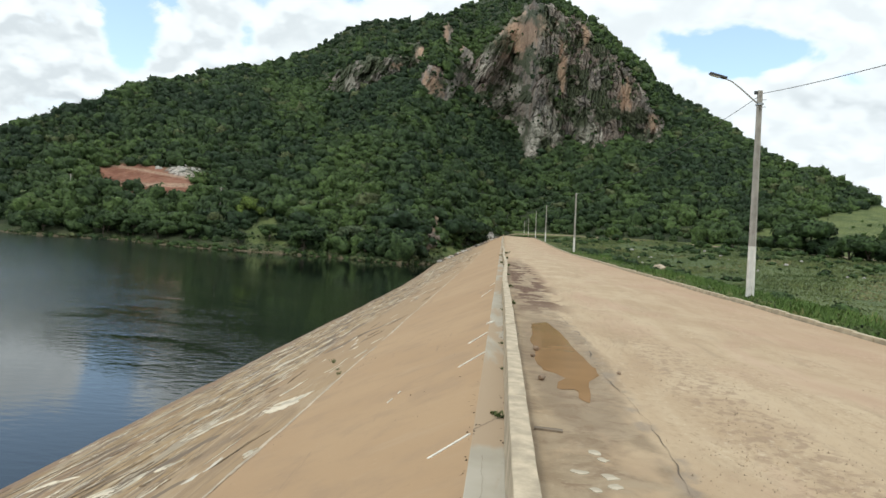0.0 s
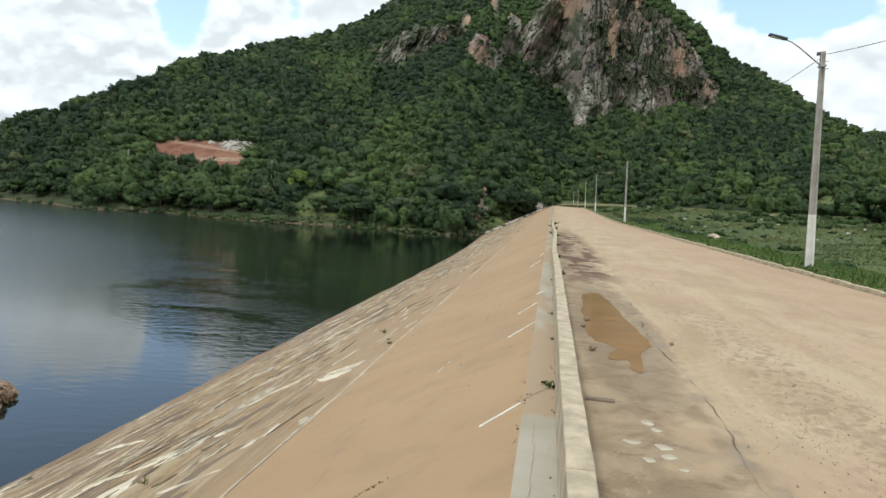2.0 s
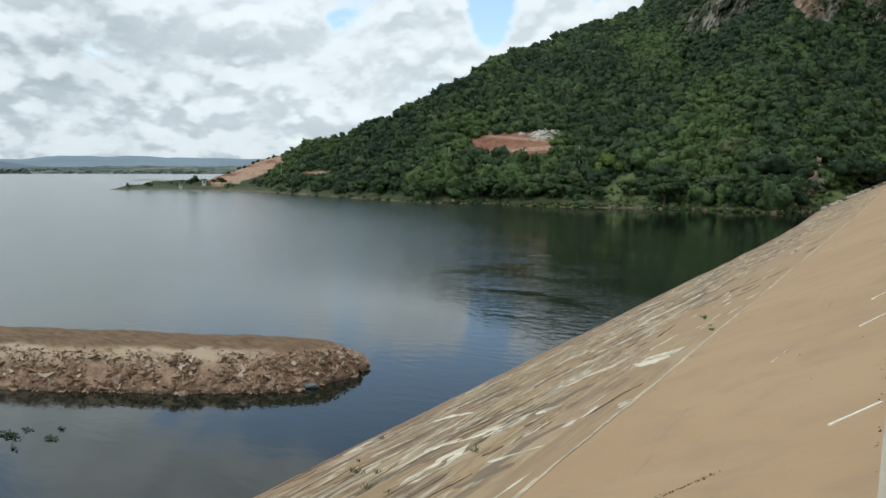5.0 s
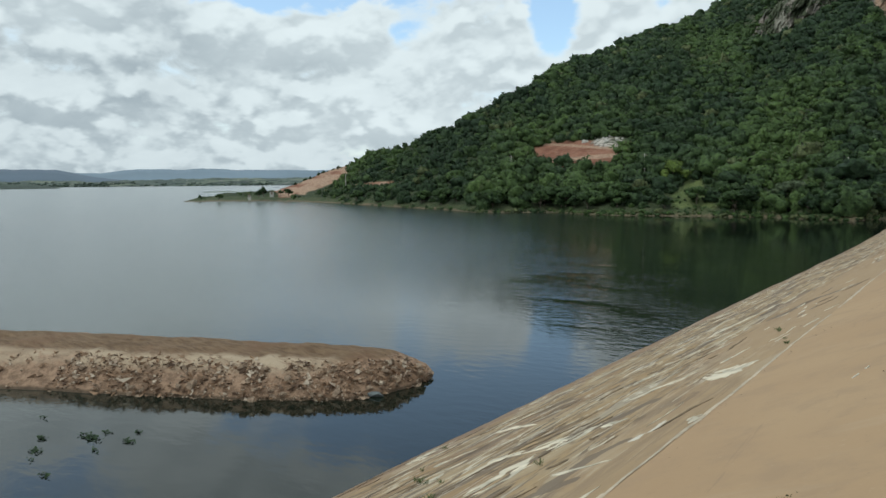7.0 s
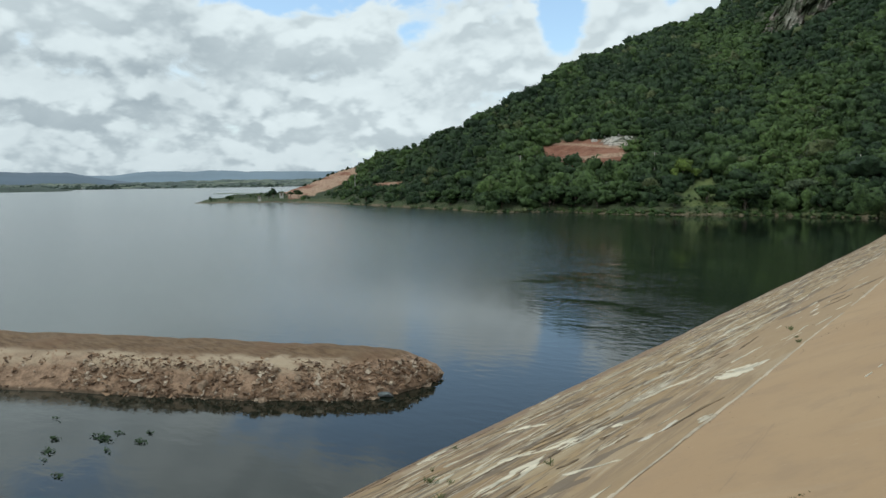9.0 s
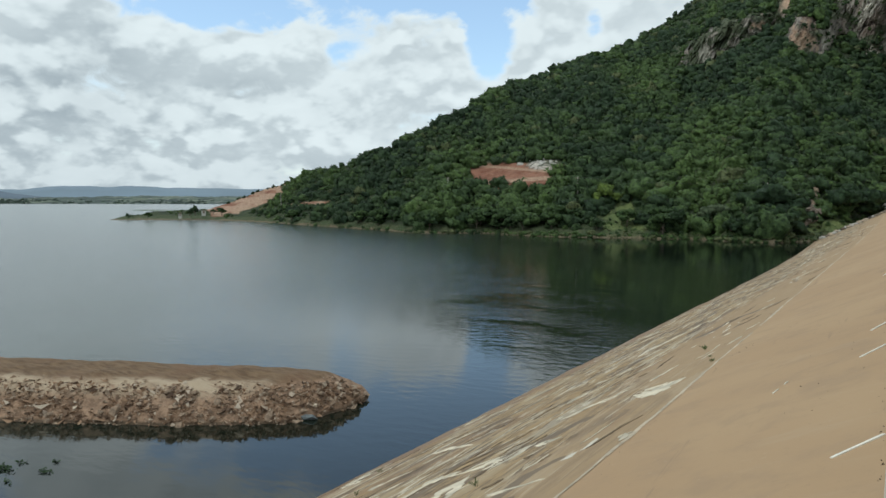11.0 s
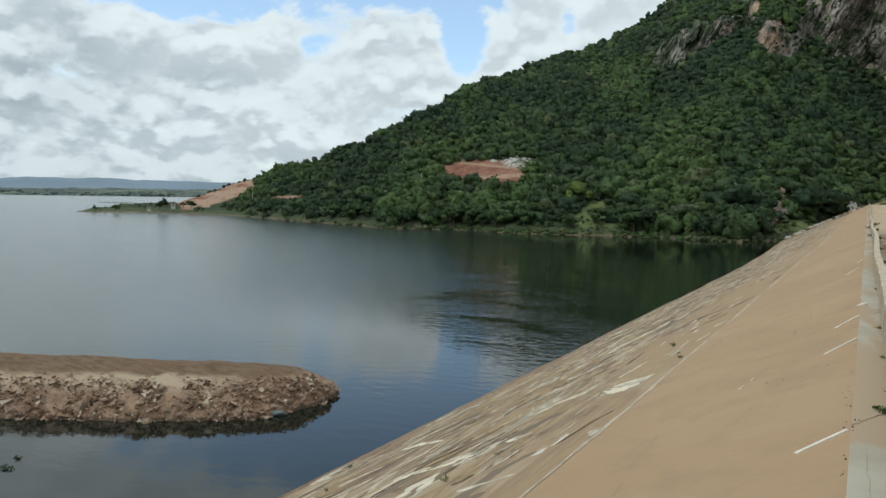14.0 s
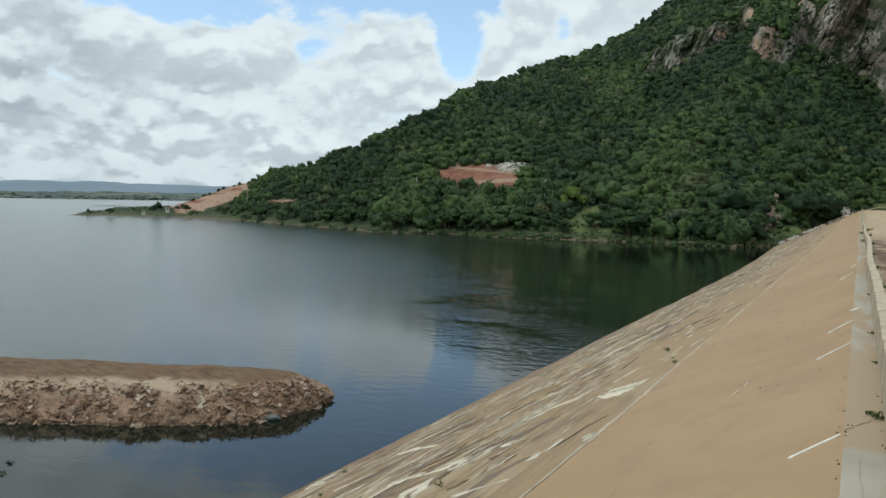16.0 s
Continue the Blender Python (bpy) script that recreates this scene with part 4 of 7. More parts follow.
def build_hill():
    az = np.broadcast_to(hill_az, hill_r.shape)
    el = np.degrees(np.arctan(hill_t))
    rock, red, scree, meadow = rock_field(az, el), red_field(az, el), pale_scree(az, el), meadow_field(az, el)
    red = np.maximum(red, 0.0)
    r = hill_r + 9.0 * smooth(rock, 0.1, 0.8) * (el > 4)
    r = r + red * (fbm(az * 2.5, el * 4, 4, 80, 0.6) - 0.5) * np.where(az < -40, 5.0, 3.0)
    a = np.radians(az)
    x, y, z = r * np.sin(a), r * np.cos(a), EYE + r * hill_t
    # skirts: down into the lake in front, down behind the ridge
    front = np.stack([x[0] * 0.985, y[0] * 0.985, np.where(hill_az < -4.9, WATER - 2.0, z[0] - 2.0)], -1)
    back = np.stack([x[-1] * 1.25, y[-1] * 1.25, z[-1] * 0.3 - 12.0], -1)
    verts = np.concatenate([front[None], np.stack([x, y, z], -1), back[None]])
    rows, cols = verts.shape[:2]

    def field(f):
        return np.concatenate([f[:1], f, f[-1:]]).ravel()

    over = z - WATER
    bank = smooth(over + 0.9 * (fbm(az * 3, el * 4, 3, 77) - 0.5), 2.4, 0.05) * (az < -4.5)
    rock = np.maximum(rock, scree)
    ob = sheet("hill_ground", verts.reshape(-1, 3), grid_faces(rows, cols), HILL, rock=field(rock), red=field(red), meadow=field(meadow), bank=field(bank),
               warm=field(warm_field(az, el)), pale=field(np.maximum(pale_field(az, el), scree)), tan=field(np.maximum((az < -40) * smooth(fbm(az * 1.2, el * 3.0, 4, 46), 0.35, 0.6), scar_tracks(az, el))))
    return tagged(ob, "steep hill with a bare rock face above a wooded foot", "hill", kind="structure")


build_hill()


def build_cliff():
    """The bare rock face, cut by joints into leaning slabs and columns."""
    step = 0.045
    az, el = np.meshgrid(np.arange(-15.6, 13.2, step), np.arange(5.2, 18.9, step), indexing="ij")
    col = np.clip((az[:, 0] - AZ0) / DAZ, 0, len(hill_az) - 2)
    r = np.empty_like(az)
    for i, c in enumerate(col):
        j, w = int(c), c - int(c)
        t = np.tan(np.radians(el[i]))
        r[i] = (1 - w) * np.interp(t, hill_t[:, j], hill_r[:, j]) + w * np.interp(t, hill_t[:, j + 1], hill_r[:, j + 1])
    rock = rock_field(az, el)
    push, tone = cliff_push(az, el)
    r = r - 0.4 + rock * (push - 1.0)
    green = smooth(fbm(az * 1.1 + 7, el * 1.3, 5, 640, 0.62), 0.45, 0.53) * (1 - 0.8 * warm_field(az, el)) * (1 - 0.6 * pale_field(az, el))
    a = np.radians(az)
    verts = np.stack([r * np.sin(a), r * np.cos(a), EYE + r * np.tan(np.radians(el))], -1).reshape(-1, 3)
    top = np.interp(az, SKYLINE_AZ, SKYLINE_EL) - 0.1
    kept = ((rock > 0.04) & (el < top)).ravel()
    faces = grid_faces(*az.shape)
    faces = faces[kept[faces].all(1)]
    used, faces = np.unique(faces, return_inverse=True)
    faces = faces.reshape(-1, 4)
    fields = {k: f.ravel()[used] for k, f in (("facet", tone), ("warm", warm_field(az, el)), ("pale", pale_field(az, el)), ("green", green))}
    ob = sheet("cliff", verts[used], faces[:, ::-1], CLIFF, smooth=False, **fields)
    return tagged(ob, "bare orange and grey jointed rock face", "cliff", kind="structure")


build_cliff()


def hill_point(az, k):
    """A place on the hill: direction in degrees and step up the slope (arrays)."""
    j = np.clip(((az - AZ0) / DAZ).astype(int), 0, len(hill_az) - 1)
    r, t = hill_r[k, j], hill_t[k, j]
    a = np.radians(az)
    return r * np.sin(a), r * np.cos(a), EYE + r * t, r, np.degrees(np.arctan(t))


# ---------------------------------------------------------------- ground, lake and distance


def land_z(x, y):
    """Height of the low ground beside and behind the dam."""
    r, az = np.hypot(x, y), np.degrees(np.arctan2(x, y))
    off = np.maximum(x - KERB_X - 0.35, 0)
    down = -np.minimum(off, 4.0) * 0.04 - np.clip(off - 4.0, 0, 14) * 0.26
    reach, top = foot(np.clip(az, -1, 50))
    meet = smooth(r / reach, 0.35, 1.0) * smooth(off, 2.0, 10) * (y > 0)
    lumps = (fbm(x * 0.06, y * 0.06, 4, 90) - 0.5) * 1.6 * smooth(off, 4, 20) + (fbm(x * 0.7, y * 0.7, 3, 95) - 0.5) * 0.16 * smooth(off, 0.2, 1.5)
    right = down * (1 - meet) + (EYE + top) * meet + lumps + 1.5 * smooth(off, 25, 120) * (1 - meet)
    right = right + rise(y) * (1 - smooth(off, 3, 14)) * (1 - meet)
    left = np.full_like(x, WATER - 3.0)
    return np.where(x > KERB_X + 0.3, right - 0.02, np.where(x > -1.0, -0.6, left))


def build_ground():
    ring = np.concatenate([np.linspace(2, 60, 59), 60 * 1.045 ** np.arange(1, 98)])
    turn = np.radians(np.concatenate([np.arange(-5, 60, 0.45), np.arange(60, 355, 2.5)]))
    turn = np.append(turn, turn[0] + 2 * math.pi)
    rr, tt = np.meshgrid(ring, turn, indexing="ij")
    x, y = rr * np.sin(tt), rr * np.cos(tt)
    # the edge along the kerb is drawn straight
    near = np.abs(x - KERB_X - 0.3) < 0.02 * rr + 0.4
    x = np.where(near & (y > 0), KERB_X + 0.31, x)
    z = land_z(x, y)
    far = smooth(rr, 400, 1500)
    z = np.where(x > KERB_X, z * (1 - far) + 2.0 * far, z)
    ob = sheet("ground", np.stack([x, y, z], -1).reshape(-1, 3), grid_faces(*x.shape), FIELD)
    return tagged(ob, "rough green pasture falling away beside the road", "ground", kind="structure")


build_ground()


def build_lake():
    x = -np.concatenate([[9.0], 12 * 1.25 ** np.arange(0, 27)])
    y = np.concatenate([-np.array([4500, 2000, 900, 400, 150]), np.linspace(-60, 320, 60), [450, 700, 1200, 2200, 4500]])
    xx, yy = np.meshgrid(x, y, indexing="ij")
    ob = sheet("water", np.stack([xx, yy, np.full_like(xx, WATER)], -1).reshape(-1, 3), grid_faces(*xx.shape)[:, ::-1], LAKE)
    return tagged(ob, "calm dark reservoir water with ruffled patches", "lake", kind="structure")


build_lake()


def range_strip(name, label, mat, az0, az1, dist, tops, rough, seed, base=WATER - 1, tufts=0.0):
    """A far rise of land: a sloping strip whose top wanders."""
    az = np.linspace(az0, az1, 900)
    top = np.interp(az, *tops) + rough * (fbm(az * 0.7, az * 0, 5, seed) - 0.5) + tufts * (fbm(az * 9, az * 0, 4, seed + 3, 0.7) - 0.5)
    rows = []
    for k, (grow, lift) in enumerate(((1.0, 0.0), (1.05, 0.35), (1.12, 0.72), (1.22, 1.0), (1.3, 0.6))):
        r = dist * grow * np.ones_like(az)
        z = base + (EYE + dist * 1.22 * np.tan(np.radians(top)) - base) * lift * (1 + (0 if lift == 1 else 0.25) * (fbm(az * 1.3, az * 0 + k * 5, 3, seed + 9) - 0.5))
        rows.append(np.stack([r * np.sin(np.radians(az)), r * np.cos(np.radians(az)), z], -1))
    ob = sheet(name, np.concatenate(rows), grid_faces(5, len(az)), mat)
    return tagged(ob, label, "backdrop", kind="structure")


range_strip("backdrop_shore", "low wooded far shore of the reservoir", FAR_LAND, -110, -44, 1650, ((-110, -70, -64, -58, -44), (0.26, 0.16, 0.18, 0.36, 0.36)), 0.26, 120, tufts=0.10)
range_strip("backdrop_headland", "low dark wooded headland across the water", FAR_WOOD, -110, -66.2, 1150, ((-110, -72, -68.5, -66.2), (0.12, 0.10, -0.02, -0.38)), 0.10, 150, tufts=0.12)
range_strip("backdrop_near_range", "range beyond the far shore, coloured blue for haze", HAZED_RANGE, -110, -62, 3000, ((-110, -70, -67, -64, -62), (1.0, 1.02, 0.95, 0.42, 0.1)), 0.2, 130)
range_strip("backdrop_far_range", "mesas on the horizon, coloured pale blue for haze", HAZED_FAR_RANGE, -110, -40, 3800, ((-110, -64, -61.5, -56, -52, -46, -40), (0.9, 0.75, 0.98, 1.05, 0.92, 0.85, 0.9)), 0.18, 140)

# ---------------------------------------------------------------- the dam


def face_z(x, y=0.0):
    return CREST_Z + (x - CREST_X) / FALL + rise(y)


def dam_lines(y0, y1, near_step, far_step):
    a = np.arange(-12, 45, near_step)
    return np.concatenate([np.arange(y0, -12, far_step), a, np.arange(45, y1 + 0.01, far_step)])


def build_upper_face():
    y = dam_lines(-160, DAM_END, 0.25, 2.0)
    x = np.linspace(CREST_X, SEAM_X, 26)
    xx, yy = np.meshgrid(x, y, indexing="ij")
    zz = face_z(xx, yy) + 0.012 * (fbm(xx * 1.2, yy * 0.8, 3, 150) - 0.5)
    ob = sheet("dam_upper_face", np.stack([xx, yy, zz], -1).reshape(-1, 3), grid_faces(*xx.shape)[:, ::-1], SLAB)
    return tagged(ob, "smooth silt-covered concrete face of the dam", "dam face", kind="structure")


def apron_z(x, y):
    """Height of the lower face, which has peeled in steps."""
    tongues = fbm(x * 1.3 + 0.25 * y, y * 0.16, 5, 160, 0.55)
    steps = np.floor(tongues * 9) / 9 + 0.06 * (tongues * 9 % 1)
    on = smooth(-x, -SEAM_X, -SEAM_X + 0.8)
    return face_z(x, y) - 0.003 - 0.02 * on + 0.10 * (steps - 0.5) * on + 0.03 * (fbm(x * 2.5, y * 1.8, 3, 170) - 0.5) * smooth(-x, -SEAM_X, -SEAM_X + 0.5)


def build_lower_face():
    y = dam_lines(-160, 190, 0.12, 1.2)
    x = np.linspace(SEAM_X, -14.2, 92)
    xx, yy = np.meshgrid(x, y, indexing="ij")
    zz = apron_z(xx, yy)
    rng = random.Random(61)
    torn = []
    for i in range(40):
        y0, x0 = rng.uniform(3, 95), -3.5 - 8.3 * rng.random()
        run = rng.uniform(0.5, 2.6) * (1 + y0 / 60)
        torn.append((x0, y0, x0 + rng.uniform(-0.15, 0.45) * (1 if rng.random() < 0.7 else 2.4), y0 + run, rng.uniform(0.018, 0.05)))
    bare, stain = np.zeros_like(xx), np.zeros_like(xx)
    grime = [(x0 + 0.22, y0, x1 + 0.22, y1, w * 1.6) for x0, y0, x1, y1, w in torn[::3]] + [(-5.6, 11.2, -5.0, 12.35, 0.17), (-4.47, 7.64, -4.43, 8.75, 0.12), (-4.43, 8.75, -4.17, 9.3, 0.09), (-5.43, 23.2, -4.73, 26.2, 0.16), (-4.73, 26.2, -3.65, 26.95, 0.14), (-4.55, 7.19, -4.11, 7.61, 0.08)]
    for field, (x0, y0, x1, y1, w) in [(bare, t) for t in torn] + [(stain, t) for t in grime]:
        u = np.clip(((xx - x0) * (x1 - x0) + (yy - y0) * (y1 - y0)) / ((x1 - x0) ** 2 + (y1 - y0) ** 2), 0, 1)
        gap = np.hypot(xx - x0 - u * (x1 - x0), (yy - y0 - u * (y1 - y0)) * 0.6)
        np.maximum(field, smooth(gap, w * 2.0, w * 0.3), out=field)
    ob = sheet("dam_lower_face", np.stack([xx, yy, zz], -1).reshape(-1, 3), grid_faces(*xx.shape)[:, ::-1], APRON, bare=bare.ravel(), stain=stain.ravel())
    return tagged(ob, "peeling streaked concrete above the waterline", "dam face", kind="structure")


build_upper_face()
build_lower_face()


def build_road():
    y = dam_lines(-160, DAM_END + 14, 0.4, 2.5)
    x = np.linspace(0.30, KERB_X - 0.05, 34)
    xx, yy = np.meshgrid(x, y, indexing="ij")
    zz = 0.05 * (fbm(xx * 0.5, yy * 0.2, 3, 180) - 0.5) * smooth(xx, 1.6, 3.0) + 0.02 * (fbm(xx * 2, yy * 1.2, 3, 185) - 0.5) * smooth(xx, 1.5, 2.4) + rise(yy)
    ob = sheet("road", np.stack([xx, yy, zz], -1).reshape(-1, 3), grid_faces(*xx.shape)[:, ::-1], ROAD)
    return tagged(ob, "pale packed-earth road along the dam crest", "road", kind="structure")


build_road()


def build_strip():
    bm = bmesh.new()
    box(bm, (CREST_X, -160, -0.5), (0.2, DAM_END - 4, CREST_Z + 0.012), bevel=0.006)
    bmesh.ops.subdivide_edges(bm, edges=[e for e in bm.edges if abs((e.verts[0].co - e.verts[1].co).y) > 50], cuts=90)
    for v in bm.verts:
        v.co.z += float(rise(v.co.y))
    return tagged(part("pavement", bm, STRIP), "narrow grey concrete ledge beside the parapet", "ledge", kind="structure")


build_strip()


def build_parapet():
    """Low parapet cast in short lengths that have shifted a little."""
    base = tagged(new("parapet"), "low limewashed concrete parapet with cracked joints", "parapet", kind="structure")
    meshes = []
    for k in range(5):
        bm = bmesh.new()
        box(bm, (-0.078, -1.245, -0.45), (0.078, 1.245, 0.0), bevel=0.014)
        bmesh.ops.subdivide_edges(bm, edges=[e for e in bm.edges if abs((e.verts[0].co - e.verts[1].co).y) > 1], cuts=9)
        for v in bm.verts:
            w = noise.noise(Vector((v.co.x * 3, v.co.y * 2.3 + 9 * k, v.co.z * 4)))
            v.co.x += 0.006 * w
            v.co.z += (0.003 * noise.noise(Vector((v.co.x * 9, v.co.y * 3.1, 4 + k)))) if v.co.z > -0.2 else 0
        me = bpy.data.meshes.new("length")
        bm.to_mesh(me)
        bm.free()
        me.materials.append(PARAPET)
        meshes.append(me)
    rng = random.Random(4)
    y = -25.0
    k = 0
    while y < DAM_END - 6:
        ob = new("length", meshes[k % 5])
        ob.parent = base
        wander = 0.05 * math.sin(y * 0.21) * smooth(np.float64(y), 12, 22) * (1 - 0.5 * smooth(np.float64(y), 60, 120))
        ob.matrix_basis = pose(0.24 + wander + rng.uniform(-0.006, 0.006), y, PARAPET_TOP + float(rise(y)) + rng.uniform(-0.012, 0.012), 0, 0, rng.uniform(-0.25, 0.25))
        y += 2.5
        k += 1
    return base


PARAPET_TOP = 0.35
build_parapet()


def build_kerb():
    base = tagged(new("kerb"), "weathered concrete kerbstones along the grass", "kerb", kind="structure")
    meshes = []
    for k in range(4):
        bm = bmesh.new()
        box(bm, (-0.07, -0.49, -0.35), (0.07, 0.49, 0.13), bevel=0.018)
        for v in bm.verts:
            v.co += Vector((noise.noise(v.co * 3 + Vector((k, 0, 0))), 0, noise.noise(v.co * 4 + Vector((0, k, 5))))) * 0.012
        me = bpy.data.meshes.new("kerbstone")
        bm.to_mesh(me)
        bm.free()
        me.materials.append(KERB)
        meshes.append(me)
    rng = random.Random(7)
    for i in range(216):
        y = -8 + i * 1.0
        ob = new("kerbstone", meshes[rng.randrange(4)])
        ob.parent = base
        ob.matrix_basis = pose(KERB_X + 0.06 + rng.uniform(-0.02, 0.02), y, float(rise(y)) + rng.uniform(-0.03, 0.02), 0, rng.uniform(-2, 2), rng.uniform(-1.2, 1.2))


build_kerb()

# ---------------------------------------------------------------- woods


def swollen(ob, swell):
    ob.data.attributes.new("swell", "FLOAT_VECTOR", "POINT").data.foreach_set("vector", swell.astype(np.float32).ravel())
    return ob


def crown_forms(rings, segs, seed, kinds=7, loose=420):
    """Crowns built of overlapping round boughs: surface, its normals and faces, and a spread of places for leaf sprays."""
    rng = np.random.default_rng(seed)
    polar = np.linspace(0, radians(112), rings + 1)[1:]
    turn = np.arange(segs) * 2 * math.pi / segs
    pp, tt = np.meshgrid(polar, turn, indexing="ij")
    way = np.concatenate([[(0, 0, 1)], np.stack([np.sin(pp) * np.cos(tt), np.sin(pp) * np.sin(tt), np.cos(pp)], -1).reshape(-1, 3)])
    faces = [(0, 1 + j, 1 + (j + 1) % segs) for j in range(segs)]
    for i in range(rings - 1):
        for j in range(segs):
            a, b = 1 + i * segs + j, 1 + i * segs + (j + 1) % segs
            faces += [(a, a + segs, b + segs), (a, b + segs, b)]
    forms = []
    for k in range(kinds):
        n = rng.integers(7, 12)
        a = np.arange(n) * 2 * math.pi / n + rng.uniform(-0.6, 0.6, n)
        e = rng.uniform(-0.2, 1.1, n)
        c = np.stack([np.cos(a) * np.cos(e), np.sin(a) * np.cos(e), np.sin(e)], -1) * rng.uniform(0.42, 0.80, (n, 1))
        c = np.concatenate([c, [(rng.uniform(-0.15, 0.15), rng.uniform(-0.15, 0.15), 0.42)]])
        rho = np.append(rng.uniform(0.22, 0.44, n), 0.42)

        def surface(d):
            dot = d @ c.T
            under = rho ** 2 - (c ** 2).sum(1) + dot ** 2
            reach = np.where(under > 0, dot + np.sqrt(np.maximum(under, 0)), 0.0)
            best = reach.argmax(1)
            r = np.maximum(reach.max(1), 0.50)
            p = d * r[:, None]
            out = p - c[best] * (reach.max(1) > 0.50)[:, None]
            return p, out / np.linalg.norm(out, axis=1, keepdims=True)

        d = rng.normal(size=(loose, 3))
        d[:, 2] = np.where(d[:, 2] < -0.3, -d[:, 2], d[:, 2])
        d /= np.linalg.norm(d, axis=1, keepdims=True)
        forms.append((*surface(way), *surface(d)))
    return forms, np.array(faces)


def crown_mesh(trees, forms, sprays, size, seed):
    """Full crowns, each with loose sprays of leaves standing off it: corners, triangles, tints and swell."""
    rng = np.random.default_rng(seed)
    shapes, faces = forms
    x, y, z, wide, tall, tint = trees
    kind = rng.integers(0, len(shapes), len(x))
    verts, swells, tints, tris, base = [], [], [], [], 0
    for k, (p, out, lp, lo) in enumerate(shapes):
        m = np.flatnonzero(kind == k)
        if not len(m):
            continue
        a = rng.uniform(0, 2 * math.pi, len(m))[:, None]
        sx, sz = wide[m][:, None], tall[m][:, None]

        def turned(q, grow):
            qx, qy = q[..., 0] * np.cos(a) - q[..., 1] * np.sin(a), q[..., 0] * np.sin(a) + q[..., 1] * np.cos(a)
            return np.stack([qx * grow[0], qy * grow[0], q[..., 2] * grow[1]], -1)

        mid = np.stack([x[m], y[m], z[m]], -1)[:, None, :]
        body = turned(np.broadcast_to(p, (len(m), *p.shape)), (sx, sz))
        body = body + rng.normal(size=body.shape) * 0.055 * sx[..., None] + mid
        swell = turned(np.broadcast_to(out, (len(m), *out.shape)), (1 / sx, 1 / sz))
        verts.append(body.reshape(-1, 3)), swells.append(swell.reshape(-1, 3)), tints.append(np.repeat(tint[m], len(p)))
        tris.append((base + np.arange(len(m))[:, None, None] * len(p) + faces[None]).reshape(-1, 3))
        base += body.shape[0] * body.shape[1]
        pick = rng.integers(0, len(lp), (len(m), sprays))
        at = turned(lp[pick], (sx, sz)) * rng.uniform(0.96, 1.17, (len(m), sprays, 1)) + mid
        face = turned(lo[pick], (1 / sx, 1 / sz))
        face /= np.linalg.norm(face, axis=-1, keepdims=True)
        lie = face + rng.normal(size=face.shape) * 0.45
        side = np.cross(lie, rng.normal(size=face.shape))
        side /= np.linalg.norm(side, axis=-1, keepdims=True)
        fore = np.cross(lie, side)
        fore /= np.linalg.norm(fore, axis=-1, keepdims=True)
        s = (sx * size * rng.uniform(0.6, 1.4, (len(m), sprays)))[..., None, None]
        leaf = at[:, :, None, :] + np.stack([side, fore - 0.6 * side, -fore - 0.4 * side], 2) * rng.uniform(0.7, 1.3, (len(m), sprays, 3, 1)) * s
        verts.append(leaf.reshape(-1, 3)), swells.append(np.repeat((face + 0.25 * lie).reshape(-1, 3), 3, 0))
        tints.append(np.clip(np.repeat((tint[m][:, None] + rng.normal(size=(len(m), sprays)) * 0.08).ravel(), 3), 0, 1))
        tris.append(base + np.arange(len(m) * sprays * 3).reshape(-1, 3))
        base += len(m) * sprays * 3
    swell = np.concatenate(swells)
    swell /= np.linalg.norm(swell, axis=1, keepdims=True)
    return np.concatenate(verts), np.concatenate(tris), np.concatenate(tints), swell


def crowns(name, label, trees, forms, sprays, size, seed, mat):
    verts, tris, tint, swell = crown_mesh(trees, forms, sprays, size, seed)
    return tagged(swollen(sheet(name, verts, tris, mat, smooth=True, tint=tint), swell), label, "woodland", kind="stuff")


def spaced(p, wide, share):
    """Which crowns keep their distance, the widest first."""
    order = np.argsort(-wide)
    cell, grid, kept = 4.0, {}, []
    for i in order:
        q, w = p[i], wide[i]
        key = tuple((q // cell).astype(int))
        clear = True
        for dx in (-1, 0, 1):
            for dy in (-1, 0, 1):
                for dz in (-1, 0, 1):
                    for j in grid.get((key[0] + dx, key[1] + dy, key[2] + dz), ()):
                        if ((p[j] - q) ** 2).sum() < (share * (w + wide[j])) ** 2:
                            clear = False
                            break
                    if not clear:
                        break
                if not clear:
                    break
            if not clear:
                break
        if clear:
            grid.setdefault(key, []).append(i)
            kept.append(i)
    return np.array(kept)


def wood_tint(x, y, z, rng):
    """How light and yellow a crown is: its own nature, and the stand it grows in."""
    az, dist = np.degrees(np.arctan2(x, y)), np.hypot(x, y)
    rise = np.degrees(np.arctan2(z - EYE, dist))
    patch = fbm(az * 0.24, dist * 0.018, 4, 215)
    tint = rng.uniform(0, 1, len(x)) ** 1.7 * 0.85 + 2.0 * (patch - 0.51)
    tint = tint + 0.18 * np.clip(blob(az, rise, -12.5, 4.2, 6, 4.0, -20) * 2, 0, 1) - 0.12 * np.clip(blob(az, rise, 6, 4.0, 9, 4) * 2, 0, 1)
    tint = np.clip(tint, 0, 1) * 0.86
    return np.where(rng.uniform(0, 1, len(x)) > 0.975, 1.0, tint)


